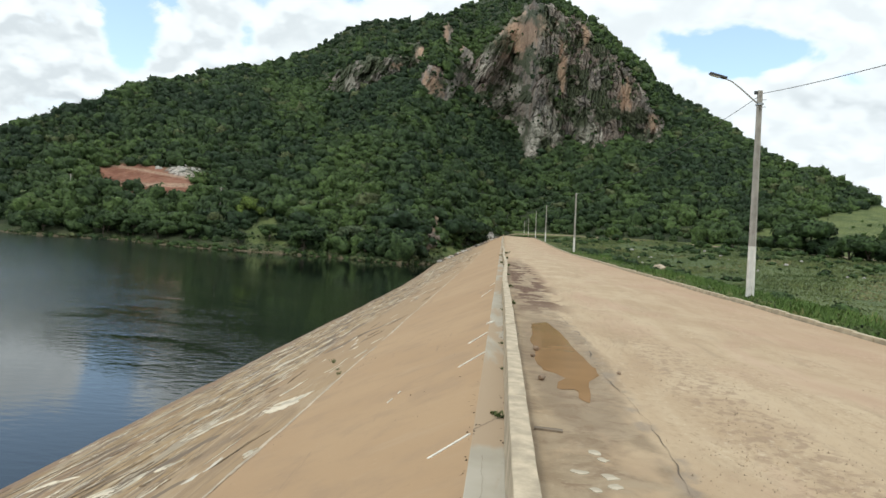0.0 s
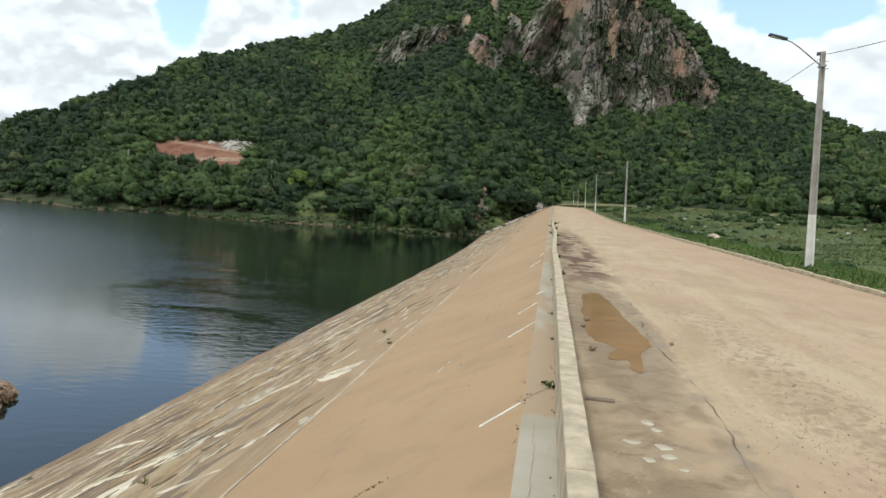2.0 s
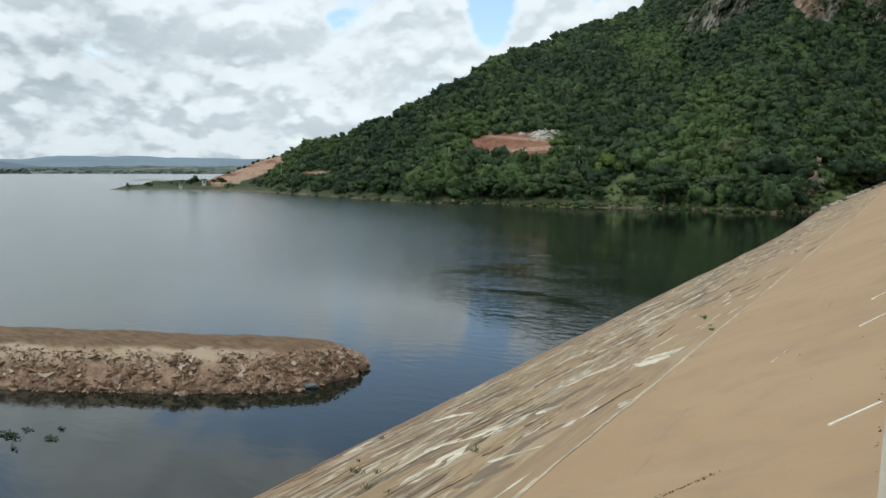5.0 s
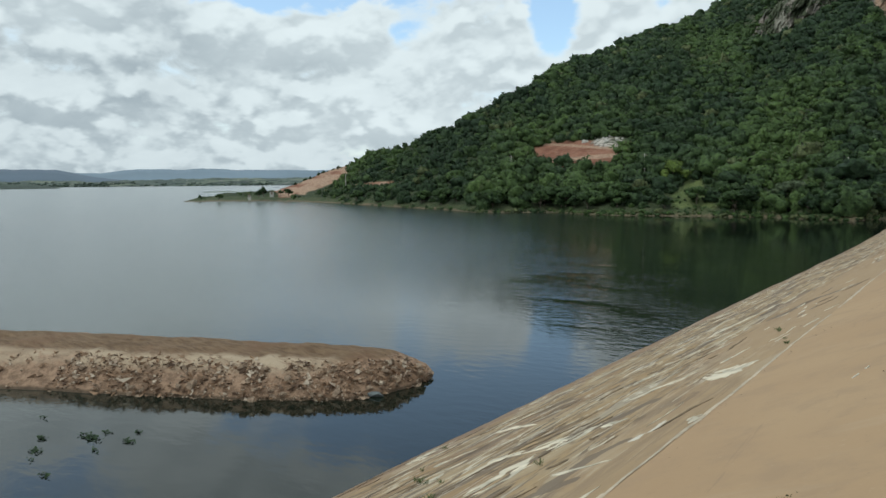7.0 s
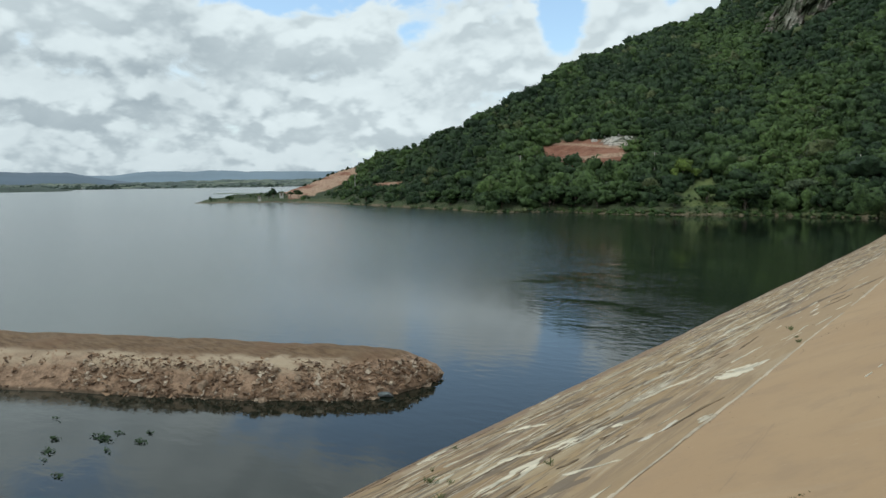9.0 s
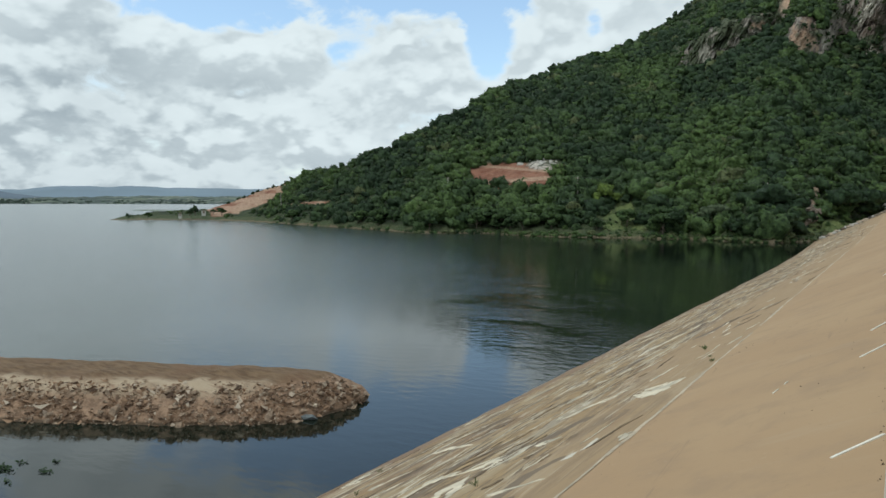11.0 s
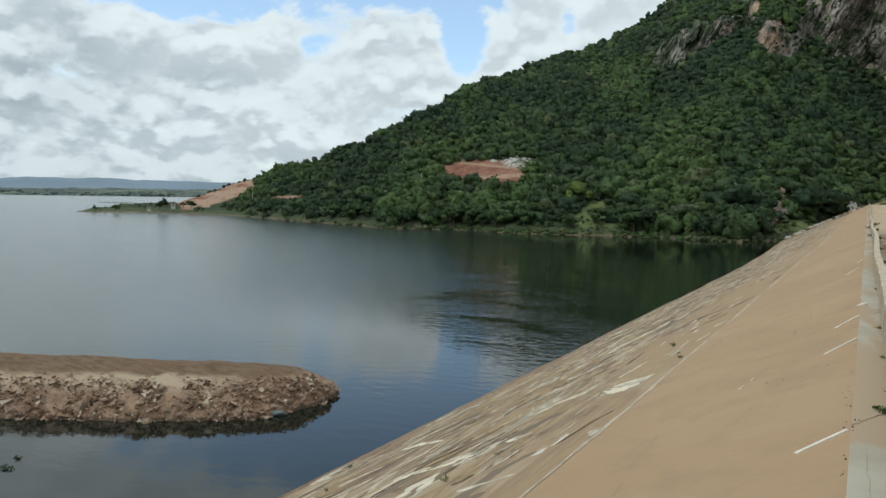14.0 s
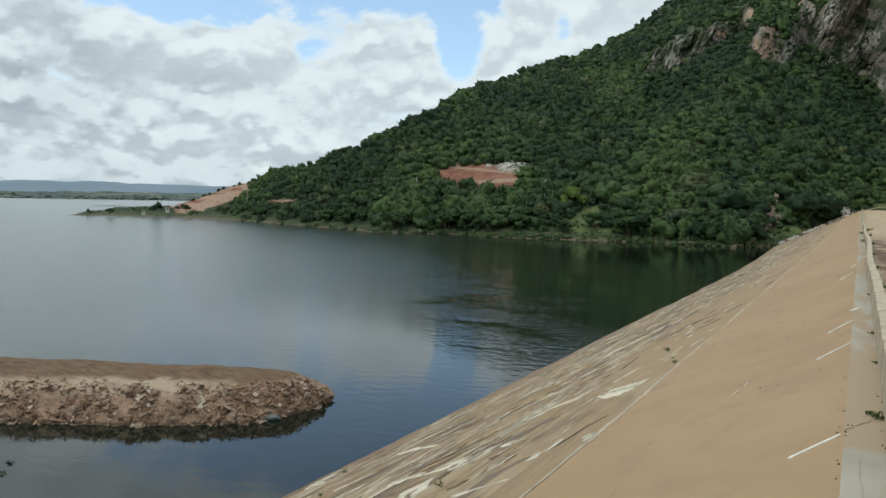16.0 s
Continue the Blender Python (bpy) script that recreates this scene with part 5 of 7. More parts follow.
def scatter_woods():
    rng = np.random.default_rng(5)
    total = 90000
    az = rng.uniform(-57.5, 45, total)
    k = np.minimum((rng.uniform(0, 1, total) ** 0.8 * STEPS).astype(int), STEPS - 1)
    # even spread over the slope: weight by the ground that each step covers
    j = np.clip(((az - AZ0) / DAZ).astype(int), 0, len(hill_az) - 1)
    up = np.minimum(k + 1, STEPS - 1)
    dn = np.maximum(k - 1, 0)
    run = np.hypot(hill_r[up, j] - hill_r[dn, j], hill_r[up, j] * hill_t[up, j] - hill_r[dn, j] * hill_t[dn, j]) / (up - dn)
    area = run * hill_r[k, j] * (0.35 + 0.65 * (k / STEPS + 0.02) ** 0.25)
    keep = rng.uniform(0, 1, total) < np.clip(area / np.percentile(area, 90), 0, 1)
    az, k = az[keep], k[keep]
    x, y, z, r, el = hill_point(az, k)
    ledge = smooth(fbm(az * 1.5, el * 2.2, 4, 205), 0.50, 0.58)
    bare = np.maximum.reduce([rock_field(az, el) * (0.94 - 0.62 * ledge), red_field(az, el), pale_scree(az, el), meadow_field(az, el) * np.where(az > 10, 0.97, 0.8)])
    bare = np.where((az < -4.5) & (z - WATER < 0.2 + 3.4 * fbm(az * 0.8, az * 0, 3, 207) ** 1.7 * np.interp(az, (-26, -14), (1.0, 0.5)) + 0.5 * rng.uniform(0, 1, len(z))), 1.0, bare)
    for more in (0.25,):
        bare = np.maximum(bare, red_field(az, el + more) * (az < -40) * (el < 0.6))
    for more in (0.3, 0.6):
        bare = np.maximum(bare, np.maximum(red_field(az, el + more) * (az > -40), meadow_field(az, el + more) * (az < -15)) * 0.85)
    bare = np.maximum(bare, (az < -50.5) * 0.5)
    keep = rng.uniform(0, 1, len(az)) > bare
    x, y, z, r, az, el = (v[keep] for v in (x, y, z, r, az, el))
    big = (0.62 + 0.76 * fbm(az * 0.5, el * 0.9, 3, 210)) * np.interp(az, (-50, -40, -30), (0.62, 0.8, 1.0))
    wide = (0.72 + 2.5 * rng.uniform(0, 1, len(x)) ** 2.4) * big * np.interp(r, (170, 230, 420), (1.12, 1.0, 1.05))
    wide = wide * np.where(az < -50.5, 0.42, 1.0) * (1 - 0.72 * meadow_field(az, el))
    # shrubs on the cliff stand on its ledges
    push = np.where((rock_field(az, el) > 0.3) & (el > 4), cliff_push(az, el)[0] - 1.0, 0.0)
    x, y, z = x * (1 + push / r), y * (1 + push / r), EYE + (z - EYE) * (1 + push / r)
    wide = np.where(push != 0, wide * 0.40, wide)
    kept = spaced(np.stack([x, y, z], -1), wide, 0.47)
    x, y, z, wide, r = (v[kept] for v in (x, y, z, wide, r))
    tall = wide * rng.uniform(0.58, 1.0, len(x)) * np.where(rng.uniform(0, 1, len(x)) < 0.15, 1.35, 1.0) + 0.2
    return x, y, z + 0.1 * tall, wide, tall, wood_tint(x, y, z, rng), r


*wood, wood_r = scatter_woods()
for lo, hi, rings, segs, sprays, size, name, label in ((0, 225, 6, 15, 130, 0.120, "foot_woods", "dense green scrub at the foot of the hill"),
                                                       (225, 300, 4, 12, 60, 0.14, "slope_woods", "dense green scrub covering the hillside"),
                                                       (300, 2000, 4, 10, 22, 0.18, "upper_woods", "dark green scrub up to the hill crest")):
    m = (wood_r >= lo) & (wood_r < hi)
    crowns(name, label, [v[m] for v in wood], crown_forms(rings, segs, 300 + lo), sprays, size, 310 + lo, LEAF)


def bank_scrub():
    """Bushes, reeds and tufts down to the waterline and over the grassy gaps."""
    rng = np.random.default_rng(8)
    n = 5200
    az = rng.uniform(-50, -2.0, n)
    k = (rng.uniform(0, 1, n) ** 1.9 * 26).astype(int)
    x, y, z, r, el = hill_point(az, k)
    open_ground = meadow_field(az, el)
    keep = (z > WATER + 0.05) & ((k < 10) | (open_ground > 0.3)) & (red_field(az, el) < 0.3)
    keep &= fbm(az * 1.6, k * 0.2, 3, 225) + rng.uniform(-0.2, 0.2, n) > 0.40
    x, y, z, az, el, open_ground = (v[keep] for v in (x, y, z, az, el, open_ground))
    wide = (0.20 + 0.85 * rng.uniform(0, 1, len(x)) ** 2.5) * (1 - 0.5 * open_ground)
    tint = np.where(rng.uniform(0, 1, len(x)) < 0.3, 1.0, rng.uniform(0.05, 0.8, len(x)))
    crowns("bank_scrub", "bushes and dry tufts along the lake bank", (x, y, z - 0.05, wide, wide * rng.uniform(0.5, 1.0, len(x)), tint), crown_forms(4, 9, 349), 26, 0.22, 234, LEAF_SHORE)


bank_scrub()


TREE_FORMS = crown_forms(5, 12, 401)


def tree_kind(seed, wide, tall, stem, shade=None, mat=None):
    """A tree: tapered trunk with limbs, and a crown in clumps."""
    rng = np.random.default_rng(seed)
    py = random.Random(seed)
    base = new("tree")
    bm = bmesh.new()
    bend = py.uniform(-0.3, 0.3)
    tube(bm, [(0, 0, -0.4), (bend * 0.3, 0, stem * 0.5), (bend, 0.1, stem), (bend * 1.2, 0.1, stem + tall * 0.6)], [0.17, 0.13, 0.10, 0.03])
    lobes = []
    for i in range(6):
        a = i * 1.05 + py.uniform(-0.4, 0.4)
        reach = wide * py.uniform(0.45, 0.75)
        tip = (bend + math.cos(a) * reach, math.sin(a) * reach, stem + tall * py.uniform(0.15, 0.7))
        tube(bm, [(bend * 0.9, 0.08, stem * py.uniform(0.65, 1.0)), (bend + (tip[0] - bend) * 0.5, tip[1] * 0.5, tip[2] - 0.2), tip], [0.06, 0.045, 0.02], 6)
        lobes.append(tip)
    part("trunk", bm, BARK, base)
    lobes.append((bend, 0.1, stem + tall * 0.7))
    c = np.array(lobes)
    hue = py.uniform(0.05, 0.7) if shade is None else shade
    boughs = (c[:, 0], c[:, 1], c[:, 2] - tall * 0.05, wide * rng.uniform(0.40, 0.58, 7), tall * rng.uniform(0.32, 0.46, 7), np.clip(hue + rng.uniform(-0.1, 0.1, 7), 0, 0.85))
    verts, tris, tint, swell = crown_mesh(boughs, TREE_FORMS, 170, 0.125, seed)
    swollen(sheet("crown", verts, tris, mat or LEAF_SHORE, smooth=True, parent=base, tint=tint), swell)
    return tagged(base, "green broad-crowned scrub tree on the lake bank", "tree", "trees along the shore")


tree_kinds = [tree_kind(400 + i, w, h, s, hue) for i, (w, h, s, hue) in enumerate(((1.8, 2.0, 0.7, 0.35), (2.3, 2.6, 0.8, 0.5), (1.3, 1.4, 0.4, 0.2), (2.6, 2.8, 1.0, 0.42), (2.0, 2.7, 0.8, 0.12), (1.5, 1.7, 0.5, 0.6)))]


def plant_shore():
    rng = random.Random(11)
    first = set()
    for i in range(150):
        az = rng.uniform(-47, -2.2)
        if -20.2 < az < -17.2 and rng.random() < 0.8:
            continue
        if -6.8 < az < -4.8:
            continue
        k = int(2 + 26 * rng.random() ** 1.5)
        if az > -7.5:
            k += 14
        x, y, z, r, el = (float(v[0]) for v in hill_point(np.array([az]), np.array([k])))
        if z < WATER + 0.9:
            continue
        kind = rng.randrange(6)
        m = pose(x, y, z - 0.05, rng.uniform(-4, 4), rng.uniform(-4, 4), rng.uniform(0, 360)) @ Matrix.Diagonal((1, 1, 1, 1))
        if kind not in first:
            first.add(kind)
            tree_kinds[kind].matrix_basis = m
        else:
            copy_thing(tree_kinds[kind], m)
    return first


plant_shore()


def marked_trees():
    """Single trees that stand out of the scrub by their size or colour."""
    for i, (az, low, wide, tall, shade, label) in enumerate((
            (-20.3, -0.3, 3.4, 4.2, 0.6, "bright yellow-green tree standing out of the scrub"),
            (-3.2, -1.0, 5.6, 6.4, 0.0, "dark dense tree above the end of the dam"),
            (-7.6, -2.1, 3.0, 4.0, 0.05, "dark tree on the wooded bank"),
            (-12.4, -1.9, 3.2, 3.6, 0.45, "broad pale green tree on the bank"),
            (-9.4, -2.0, 3.0, 3.6, 0.2, "rounded green tree on the bank"),
            (-15.2, -2.3, 2.8, 3.2, 0.1, "dark tree beside the grassy gap"),
            (-2.0, -0.5, 3.2, 3.6, 0.0, "dark shrub beside the riprap"))):
        j = int((az - AZ0) / DAZ)
        k = int(np.argmin(np.abs(np.degrees(np.arctan(hill_t[:, j])) - low)))
        x, y, z, r, el = (float(v[0]) for v in hill_point(np.array([az]), np.array([k])))
        ob = tree_kind(450 + i, wide, tall, 0.9, shade, LEAF_BRIGHT if "yellow-green" in label else LEAF_PALE if "pale green" in label else LEAF_SHORE)
        ob.matrix_basis = pose(x, y, z - 0.2, 0, 0, 50 * i)
        tagged(ob, label, "tree", "marked trees on the bank")


marked_trees()


def valley_bushes():
    """Bushes and trees standing about the pasture beyond the kerb."""
    rng = random.Random(13)
    # direction, distance, kind, size
    spots = ((16.4, 66, 2, 1.15), (17.5, 160, 3, 0.75), (15.3, 164, 1, 0.6), (22.4, 170, 3, 2.35), (23.4, 168, 4, 1.7), (25.2, 162, 1, 1.75), (26.4, 160, 3, 1.5), (27.6, 158, 4, 1.5), (21.2, 170, 2, 0.8), (12.4, 150, 2, 0.8), (9.0, 172, 0, 0.8), (7.0, 180, 2, 0.9), (29.0, 150, 1, 1.2))
    for az, r, kind, size in spots:
        x, y = r * math.sin(radians(az)), r * math.cos(radians(az))
        z = float(land_z(np.array([x]), np.array([y]))[0])
        ob = copy_thing(tree_kinds[kind], pose(x, y, z - 0.75 * size, 0, 0, rng.uniform(0, 360)) @ Matrix.Scale(size, 4))
        tagged(ob, "dark rounded bush in the green pasture", "bush", "bushes in the pasture")


valley_bushes()


def pasture_herbs():
    """Rank grass and herbs over the pasture: upright tufts, denser and taller in clumps."""
    rng = np.random.default_rng(17)
    n = 120000
    az, r = rng.uniform(2.5, 42, n), 14 + 168 * rng.uniform(0, 1, n) ** 0.8
    x, y = r * np.sin(np.radians(az)), r * np.cos(np.radians(az))
    clump = fbm(x * 0.10, y * 0.10, 4, 220)
    keep = (x > KERB_X + 1.0) & (clump + rng.uniform(-0.3, 0.3, n) > 0.40)
    x, y, r, clump = x[keep], y[keep], r[keep], clump[keep]
    h = rng.uniform(0.08, 0.24, len(x)) * (0.2 + 1.3 * clump) * (0.6 + r / 150)
    w = rng.uniform(0.4, 1.1, len(x)) * (0.035 + 0.0016 * r)
    a = rng.uniform(0, 2 * math.pi, len(x))
    p = np.stack([x, y, land_z(x, y) - 0.04], -1)
    side = np.stack([np.cos(a) * w, np.sin(a) * w, 0 * w], -1)
    tip = p + np.stack([rng.normal(size=len(x)) * 0.35 * h, rng.normal(size=len(x)) * 0.35 * h, h], -1)
    verts = np.stack([p - side, p + side, tip], 1).reshape(-1, 3)
    swell = np.repeat(np.array([[-0.15, -0.45, 0.85]]) + rng.normal(size=(len(x), 3)) * 0.22, 3, 0)
    tint = np.clip(2.2 * (fbm(x * 0.09, y * 0.09, 5, 262, 0.65) - 0.27) + rng.uniform(-0.22, 0.22, len(x)), 0, 1)
    ob = swollen(sheet("pasture_herbs", verts, np.arange(len(verts)).reshape(-1, 3), LEAF_FIELD, smooth=True, tint=tint), swell)
    tagged(ob, "rank green grass and herbs over the rough pasture", "grass", kind="stuff")
    # low bushes among them
    n = 900
    az, r = rng.uniform(3.5, 40, n), 30 + 145 * rng.uniform(0, 1, n) ** 0.7
    x, y = r * np.sin(np.radians(az)), r * np.cos(np.radians(az))
    keep = (x > KERB_X + 2.5) & (fbm(x * 0.05, y * 0.05, 3, 264) + rng.uniform(-0.12, 0.12, n) > 0.47)
    x, y, r = x[keep], y[keep], r[keep]
    wide = (0.22 + 0.9 * rng.uniform(0, 1, len(x)) ** 3) * (0.55 + r / 200)
    crowns("pasture_bushes", "low green bushes scattered over the pasture", (x, y, land_z(x, y) + 0.05, wide, wide * rng.uniform(0.55, 0.85, len(x)), rng.uniform(0.1, 0.75, len(x))), crown_forms(5, 12, 341), 60, 0.14, 343, LEAF_SHORE)


pasture_herbs()


def grass_verge():
    """Blades of grass and weeds along the kerb and down the bank."""
    rng = np.random.default_rng(19)
    n = 60000
    off = rng.uniform(0, 1, n) ** 1.6 * 9.0
    x = KERB_X + 0.18 + off
    y = 9 + rng.uniform(0, 1, n) ** 1.5 * 85
    keep = fbm(x * 0.8, y * 0.5, 3, 240) + rng.uniform(-0.25, 0.25, n) > 0.42
    x, y, off = x[keep], y[keep], off[keep]
    z = land_z(np.maximum(x, KERB_X + 0.36), y)
    h = rng.uniform(0.10, 0.34, len(x)) * (0.5 + 0.9 * fbm(x * 0.5, y * 0.3, 2, 250)) * np.clip(0.5 + off, 0.5, 1.2)
    a = rng.uniform(0, 2 * math.pi, len(x))
    w = rng.uniform(0.012, 0.04, len(x)) * (1 + y / 40)
    lean = rng.normal(size=(len(x), 2)) * 0.4 * h[:, None]
    p = np.stack([x, y, z - 0.02], -1)
    s = np.stack([np.cos(a) * w, np.sin(a) * w, 0 * w], -1)
    tip = p + np.stack([lean[:, 0], lean[:, 1], h], -1)
    verts = np.stack([p - s, p + s, tip], 1).reshape(-1, 3)
    tint = np.clip(fbm(x * 0.6, y * 0.4, 3, 260) * 1.2 + rng.uniform(-0.2, 0.15, len(x)), 0, 1)
    ob = sheet("grass", verts, np.arange(len(verts)).reshape(-1, 3), GRASS, smooth=False, tint=tint)
    tagged(ob, "bright green grass and weeds behind the kerb", "grass", kind="stuff")


grass_verge()


def verge_weeds():
    """Leafy weeds crowding the kerb and the foot of the lamp post."""
    rng = np.random.default_rng(21)
    n = 900
    y = 10 + 75 * rng.uniform(0, 1, n) ** 1.4
    x = KERB_X + 0.25 + rng.gamma(1.6, 0.5, n)
    keep = fbm(x * 0.9, y * 0.35, 3, 245) + rng.uniform(-0.15, 0.15, n) > 0.46
    x, y = np.append(x[keep], 9.45 + rng.normal(size=26) * 0.4), np.append(y[keep], 27.3 + rng.normal(size=26) * 0.6)
    wide = rng.uniform(0.07, 0.20, len(x)) * (0.8 + y / 90)
    crowns("verge_weeds", "dark leafy weeds crowding the kerb", (x, y, land_z(np.maximum(x, KERB_X + 0.36), y), wide, wide * rng.uniform(0.8, 1.4, len(x)), rng.uniform(0, 0.8, len(x))), crown_forms(3, 7, 351), 30, 0.22, 232, LEAF_FIELD)


verge_weeds()

# ---------------------------------------------------------------- rubble jetty in the lake


def build_jetty():
    """A causeway of tipped rubble: flat crest, ragged sides, round nose."""
    nose = Vector((-15.3, 18.9))
    axis = Vector((0.893, 0.45)).normalized()
    across = Vector((axis.y, -axis.x))
    s = np.concatenate([np.linspace(-60, -14, 60), np.linspace(-13.7, 0, 70)])
    u = np.linspace(-1, 1, 75)
    ss, uu = np.meshgrid(s, u, indexing="ij")
    # waterline on the side of the dam and on the far side, running together at the nose
    wavy = 0.5 * (fbm(ss * 0.45, uu * 0 + 4, 4, 500) - 0.5)
    front = np.interp(ss, (-60, -16.3, -7.7, -4.3, -3.0, -2.0, -1.25, -0.8, -0.55), (2.6, 2.36, 2.15, 1.75, 1.45, 0.8, -0.2, -1.2, -1.8)) + wavy * 0.6
    rear = np.interp(ss, (-60, -16.3, -7.7, -4.3, -3.0, -2.0, -1.25, -0.8, -0.55), (-4.2, -4.1, -3.9, -3.7, -3.5, -3.3, -3.0, -2.6, -1.8)) + wavy * 0.6
    d = (front + rear) / 2 + uu * ((front - rear) / 2 + 0.8)
    edge = np.minimum(front - d, d - rear)
    edge = np.minimum(edge, (-0.6 - ss) * 1.1)
    runnels = 0.22 * (fbm(ss * 2.2 + 0.5 * d, d * 0.5, 4, 515, 0.6) - 0.5) * smooth(edge, 0.1, 0.5) * smooth(edge, 1.7, 1.1)
    z = WATER + np.interp(edge, (-1.0, 0, 0.35, 1.3, 1.75, 2.6), (-0.55, 0, 0.30, 0.90, 1.05, 1.14)) + runnels + 0.16 * (fbm(ss * 1.6, d * 1.6, 4, 520) - 0.5) + 0.22 * (fbm(ss * 0.5, d * 0.9, 4, 510, 0.6) - 0.5) * smooth(edge, 1.0, 2.0)
    x = nose.x + axis.x * ss + across.x * d
    y = nose.y + axis.y * ss + across.y * d
    flat = smooth(edge + 0.5 * (fbm(ss * 0.5, d * 0.5, 3, 535) - 0.5), 1.35, 1.75) * smooth(-ss, 1.2, 2.2)
    pale = smooth(edge, 0.75, 1.2) * smooth(edge + 0.8 * (fbm(ss * 0.6, d * 0.5, 3, 537) - 0.5), 2.1, 1.6) * smooth(fbm(ss * 0.4, d * 0.9, 3, 530), 0.22, 0.42) * (uu > 0) * smooth(-ss, 3.0, 5.0)
    ob = sheet("jetty_mound", np.stack([x, y, z], -1).reshape(-1, 3), grid_faces(*x.shape)[:, ::-1], MOUND, top=flat.ravel(), pale=pale.ravel())
    tagged(ob, "earth and rubble causeway running into the lake", "jetty", kind="structure")
    rng = random.Random(23)
    kinds = []
    for k in range(8):
        for mat in (STONE, STONE_PALE, STONE_BLUE):
            bm = bmesh.new()
            chip = random.Random(900 + k)
            for _ in range(13):
                q = Vector((chip.gauss(0, 1), chip.gauss(0, 1), chip.gauss(0, 1))).normalized()
                bm.verts.new((q.x * (1 + 0.2 * (k % 3)), q.y * 0.8, q.z * (0.5 + 0.06 * k)))
            bmesh.ops.convex_hull(bm, input=bm.verts)
            me = bpy.data.meshes.new("rock")
            bm.to_mesh(me)
            bm.free()
            me.materials.append(mat)
            kinds.append(me)
    zz, xs, ys, ee = z, x, y, edge
    made = 0
    while made < 298:
        i, j = max(rng.randrange(22, len(s) - 2), rng.randrange(22, len(s) - 2)), rng.randrange(38, 75)
        if ee[i, j] > 1.25 or zz[i, j] < WATER - 0.06:
            continue
        size = 0.04 + 0.13 * rng.random() ** 3.0
        if zz[i, j] < WATER + 0.35:
            size *= 1.25
        me = kinds[rng.randrange(8) * 3 + (0 if zz[i, j] < WATER + 0.25 else rng.choice((0, 0, 0, 1, 1)))]
        rock = new("rock", me)
        rock.parent = ob
        rock.matrix_basis = pose(xs[i, j] + rng.uniform(-0.1, 0.1), ys[i, j] + rng.uniform(-0.1, 0.1), zz[i, j] + size * 0.15, rng.uniform(0, 50), rng.uniform(0, 50), rng.uniform(0, 360)) @ Matrix.Scale(size, 4)
        made += 1
    rock = new("rock", kinds[8])
    rock.parent = ob
    rock.matrix_basis = pose(-16.85, 17.25, WATER + 0.05, 0, 0, 20) @ Matrix.Scale(0.27, 4)
    # fine rubble, too small to pick out
    r2 = np.random.default_rng(29)
    n = 34000
    i, j = r2.integers(16, len(s) - 1, n), r2.integers(38, 75, n)
    keep = (ee[i, j] < 1.35 + 0.22 * r2.normal(size=n)) & (zz[i, j] > WATER + 0.01) & (fbm(ss[i, j] * 1.3, d[i, j] * 1.3, 3, 545) > 0.36)
    i, j = i[keep], j[keep]
    mid = np.stack([xs[i, j], ys[i, j], zz[i, j]], -1) + r2.uniform(-0.12, 0.12, (len(i), 3)) * (1, 1, 0.15)
    size = (0.028 + 0.11 * r2.uniform(0, 1, len(i)) ** 3.5)[:, None, None]
    tet = np.array(((0, 0, 1), (0.9, 0, -0.4), (-0.5, 0.8, -0.4), (-0.5, -0.8, -0.4)))
    tet = r2.normal(size=(len(i), 4, 3)) * (0.75, 0.75, 0.5) * size
    verts = (mid[:, None, :] + tet).reshape(-1, 3)
    f = np.array(((0, 1, 2), (0, 2, 3), (0, 3, 1), (1, 3, 2)))
    faces = (np.arange(len(i))[:, None, None] * 4 + f[None]).reshape(-1, 3)
    fine = sheet("fine_rubble", verts, faces, RUBBLE, smooth=False, parent=ob)
    tagged(fine, "loose pale broken stones", kind="stuff")


build_jetty()


def water_plants():
    rng = np.random.default_rng(31)
    for x, y, wide, count in ((-20.7, 9.3, 0.42, 130), (-19.5, 9.8, 0.22, 45), (-21.8, 8.4, 0.2, 40), (-20.9, 7.85, 0.28, 55), (-19.6, 8.9, 0.16, 18), (-18.9, 7.3, 0.2, 26), (-20.75, 9.8, 0.18, 24), (-20.0, 10.4, 0.16, 16), (-23.7, 9.2, 0.14, 12), (-20.3, 7.5, 0.15, 16)):
        mid = np.stack([x + rng.normal(size=count) * wide * 0.55, y + rng.normal(size=count) * wide * 0.22, WATER + rng.uniform(0.005, 0.07, count)], -1)
        a = rng.uniform(0, 2 * math.pi, count)
        tilt = rng.uniform(-0.6, 0.6, (count, 2))
        s = rng.uniform(0.016, 0.042, count)
        side = np.stack([np.cos(a), np.sin(a), tilt[:, 0]], -1) * s[:, None]
        fore = np.stack([-np.sin(a), np.cos(a), tilt[:, 1]], -1) * s[:, None] * 1.3
        verts = np.stack([mid - side, mid - fore, mid + side, mid + fore], 1).reshape(-1, 3)
        ob = sheet("water_plant", verts, np.arange(len(verts)).reshape(-1, 4), HYACINTH, smooth=False, tint=rng.uniform(0, 0.8, count))
        tagged(ob, "small floating raft of green water plants", "water plant", "water plants near the jetty")


water_plants()



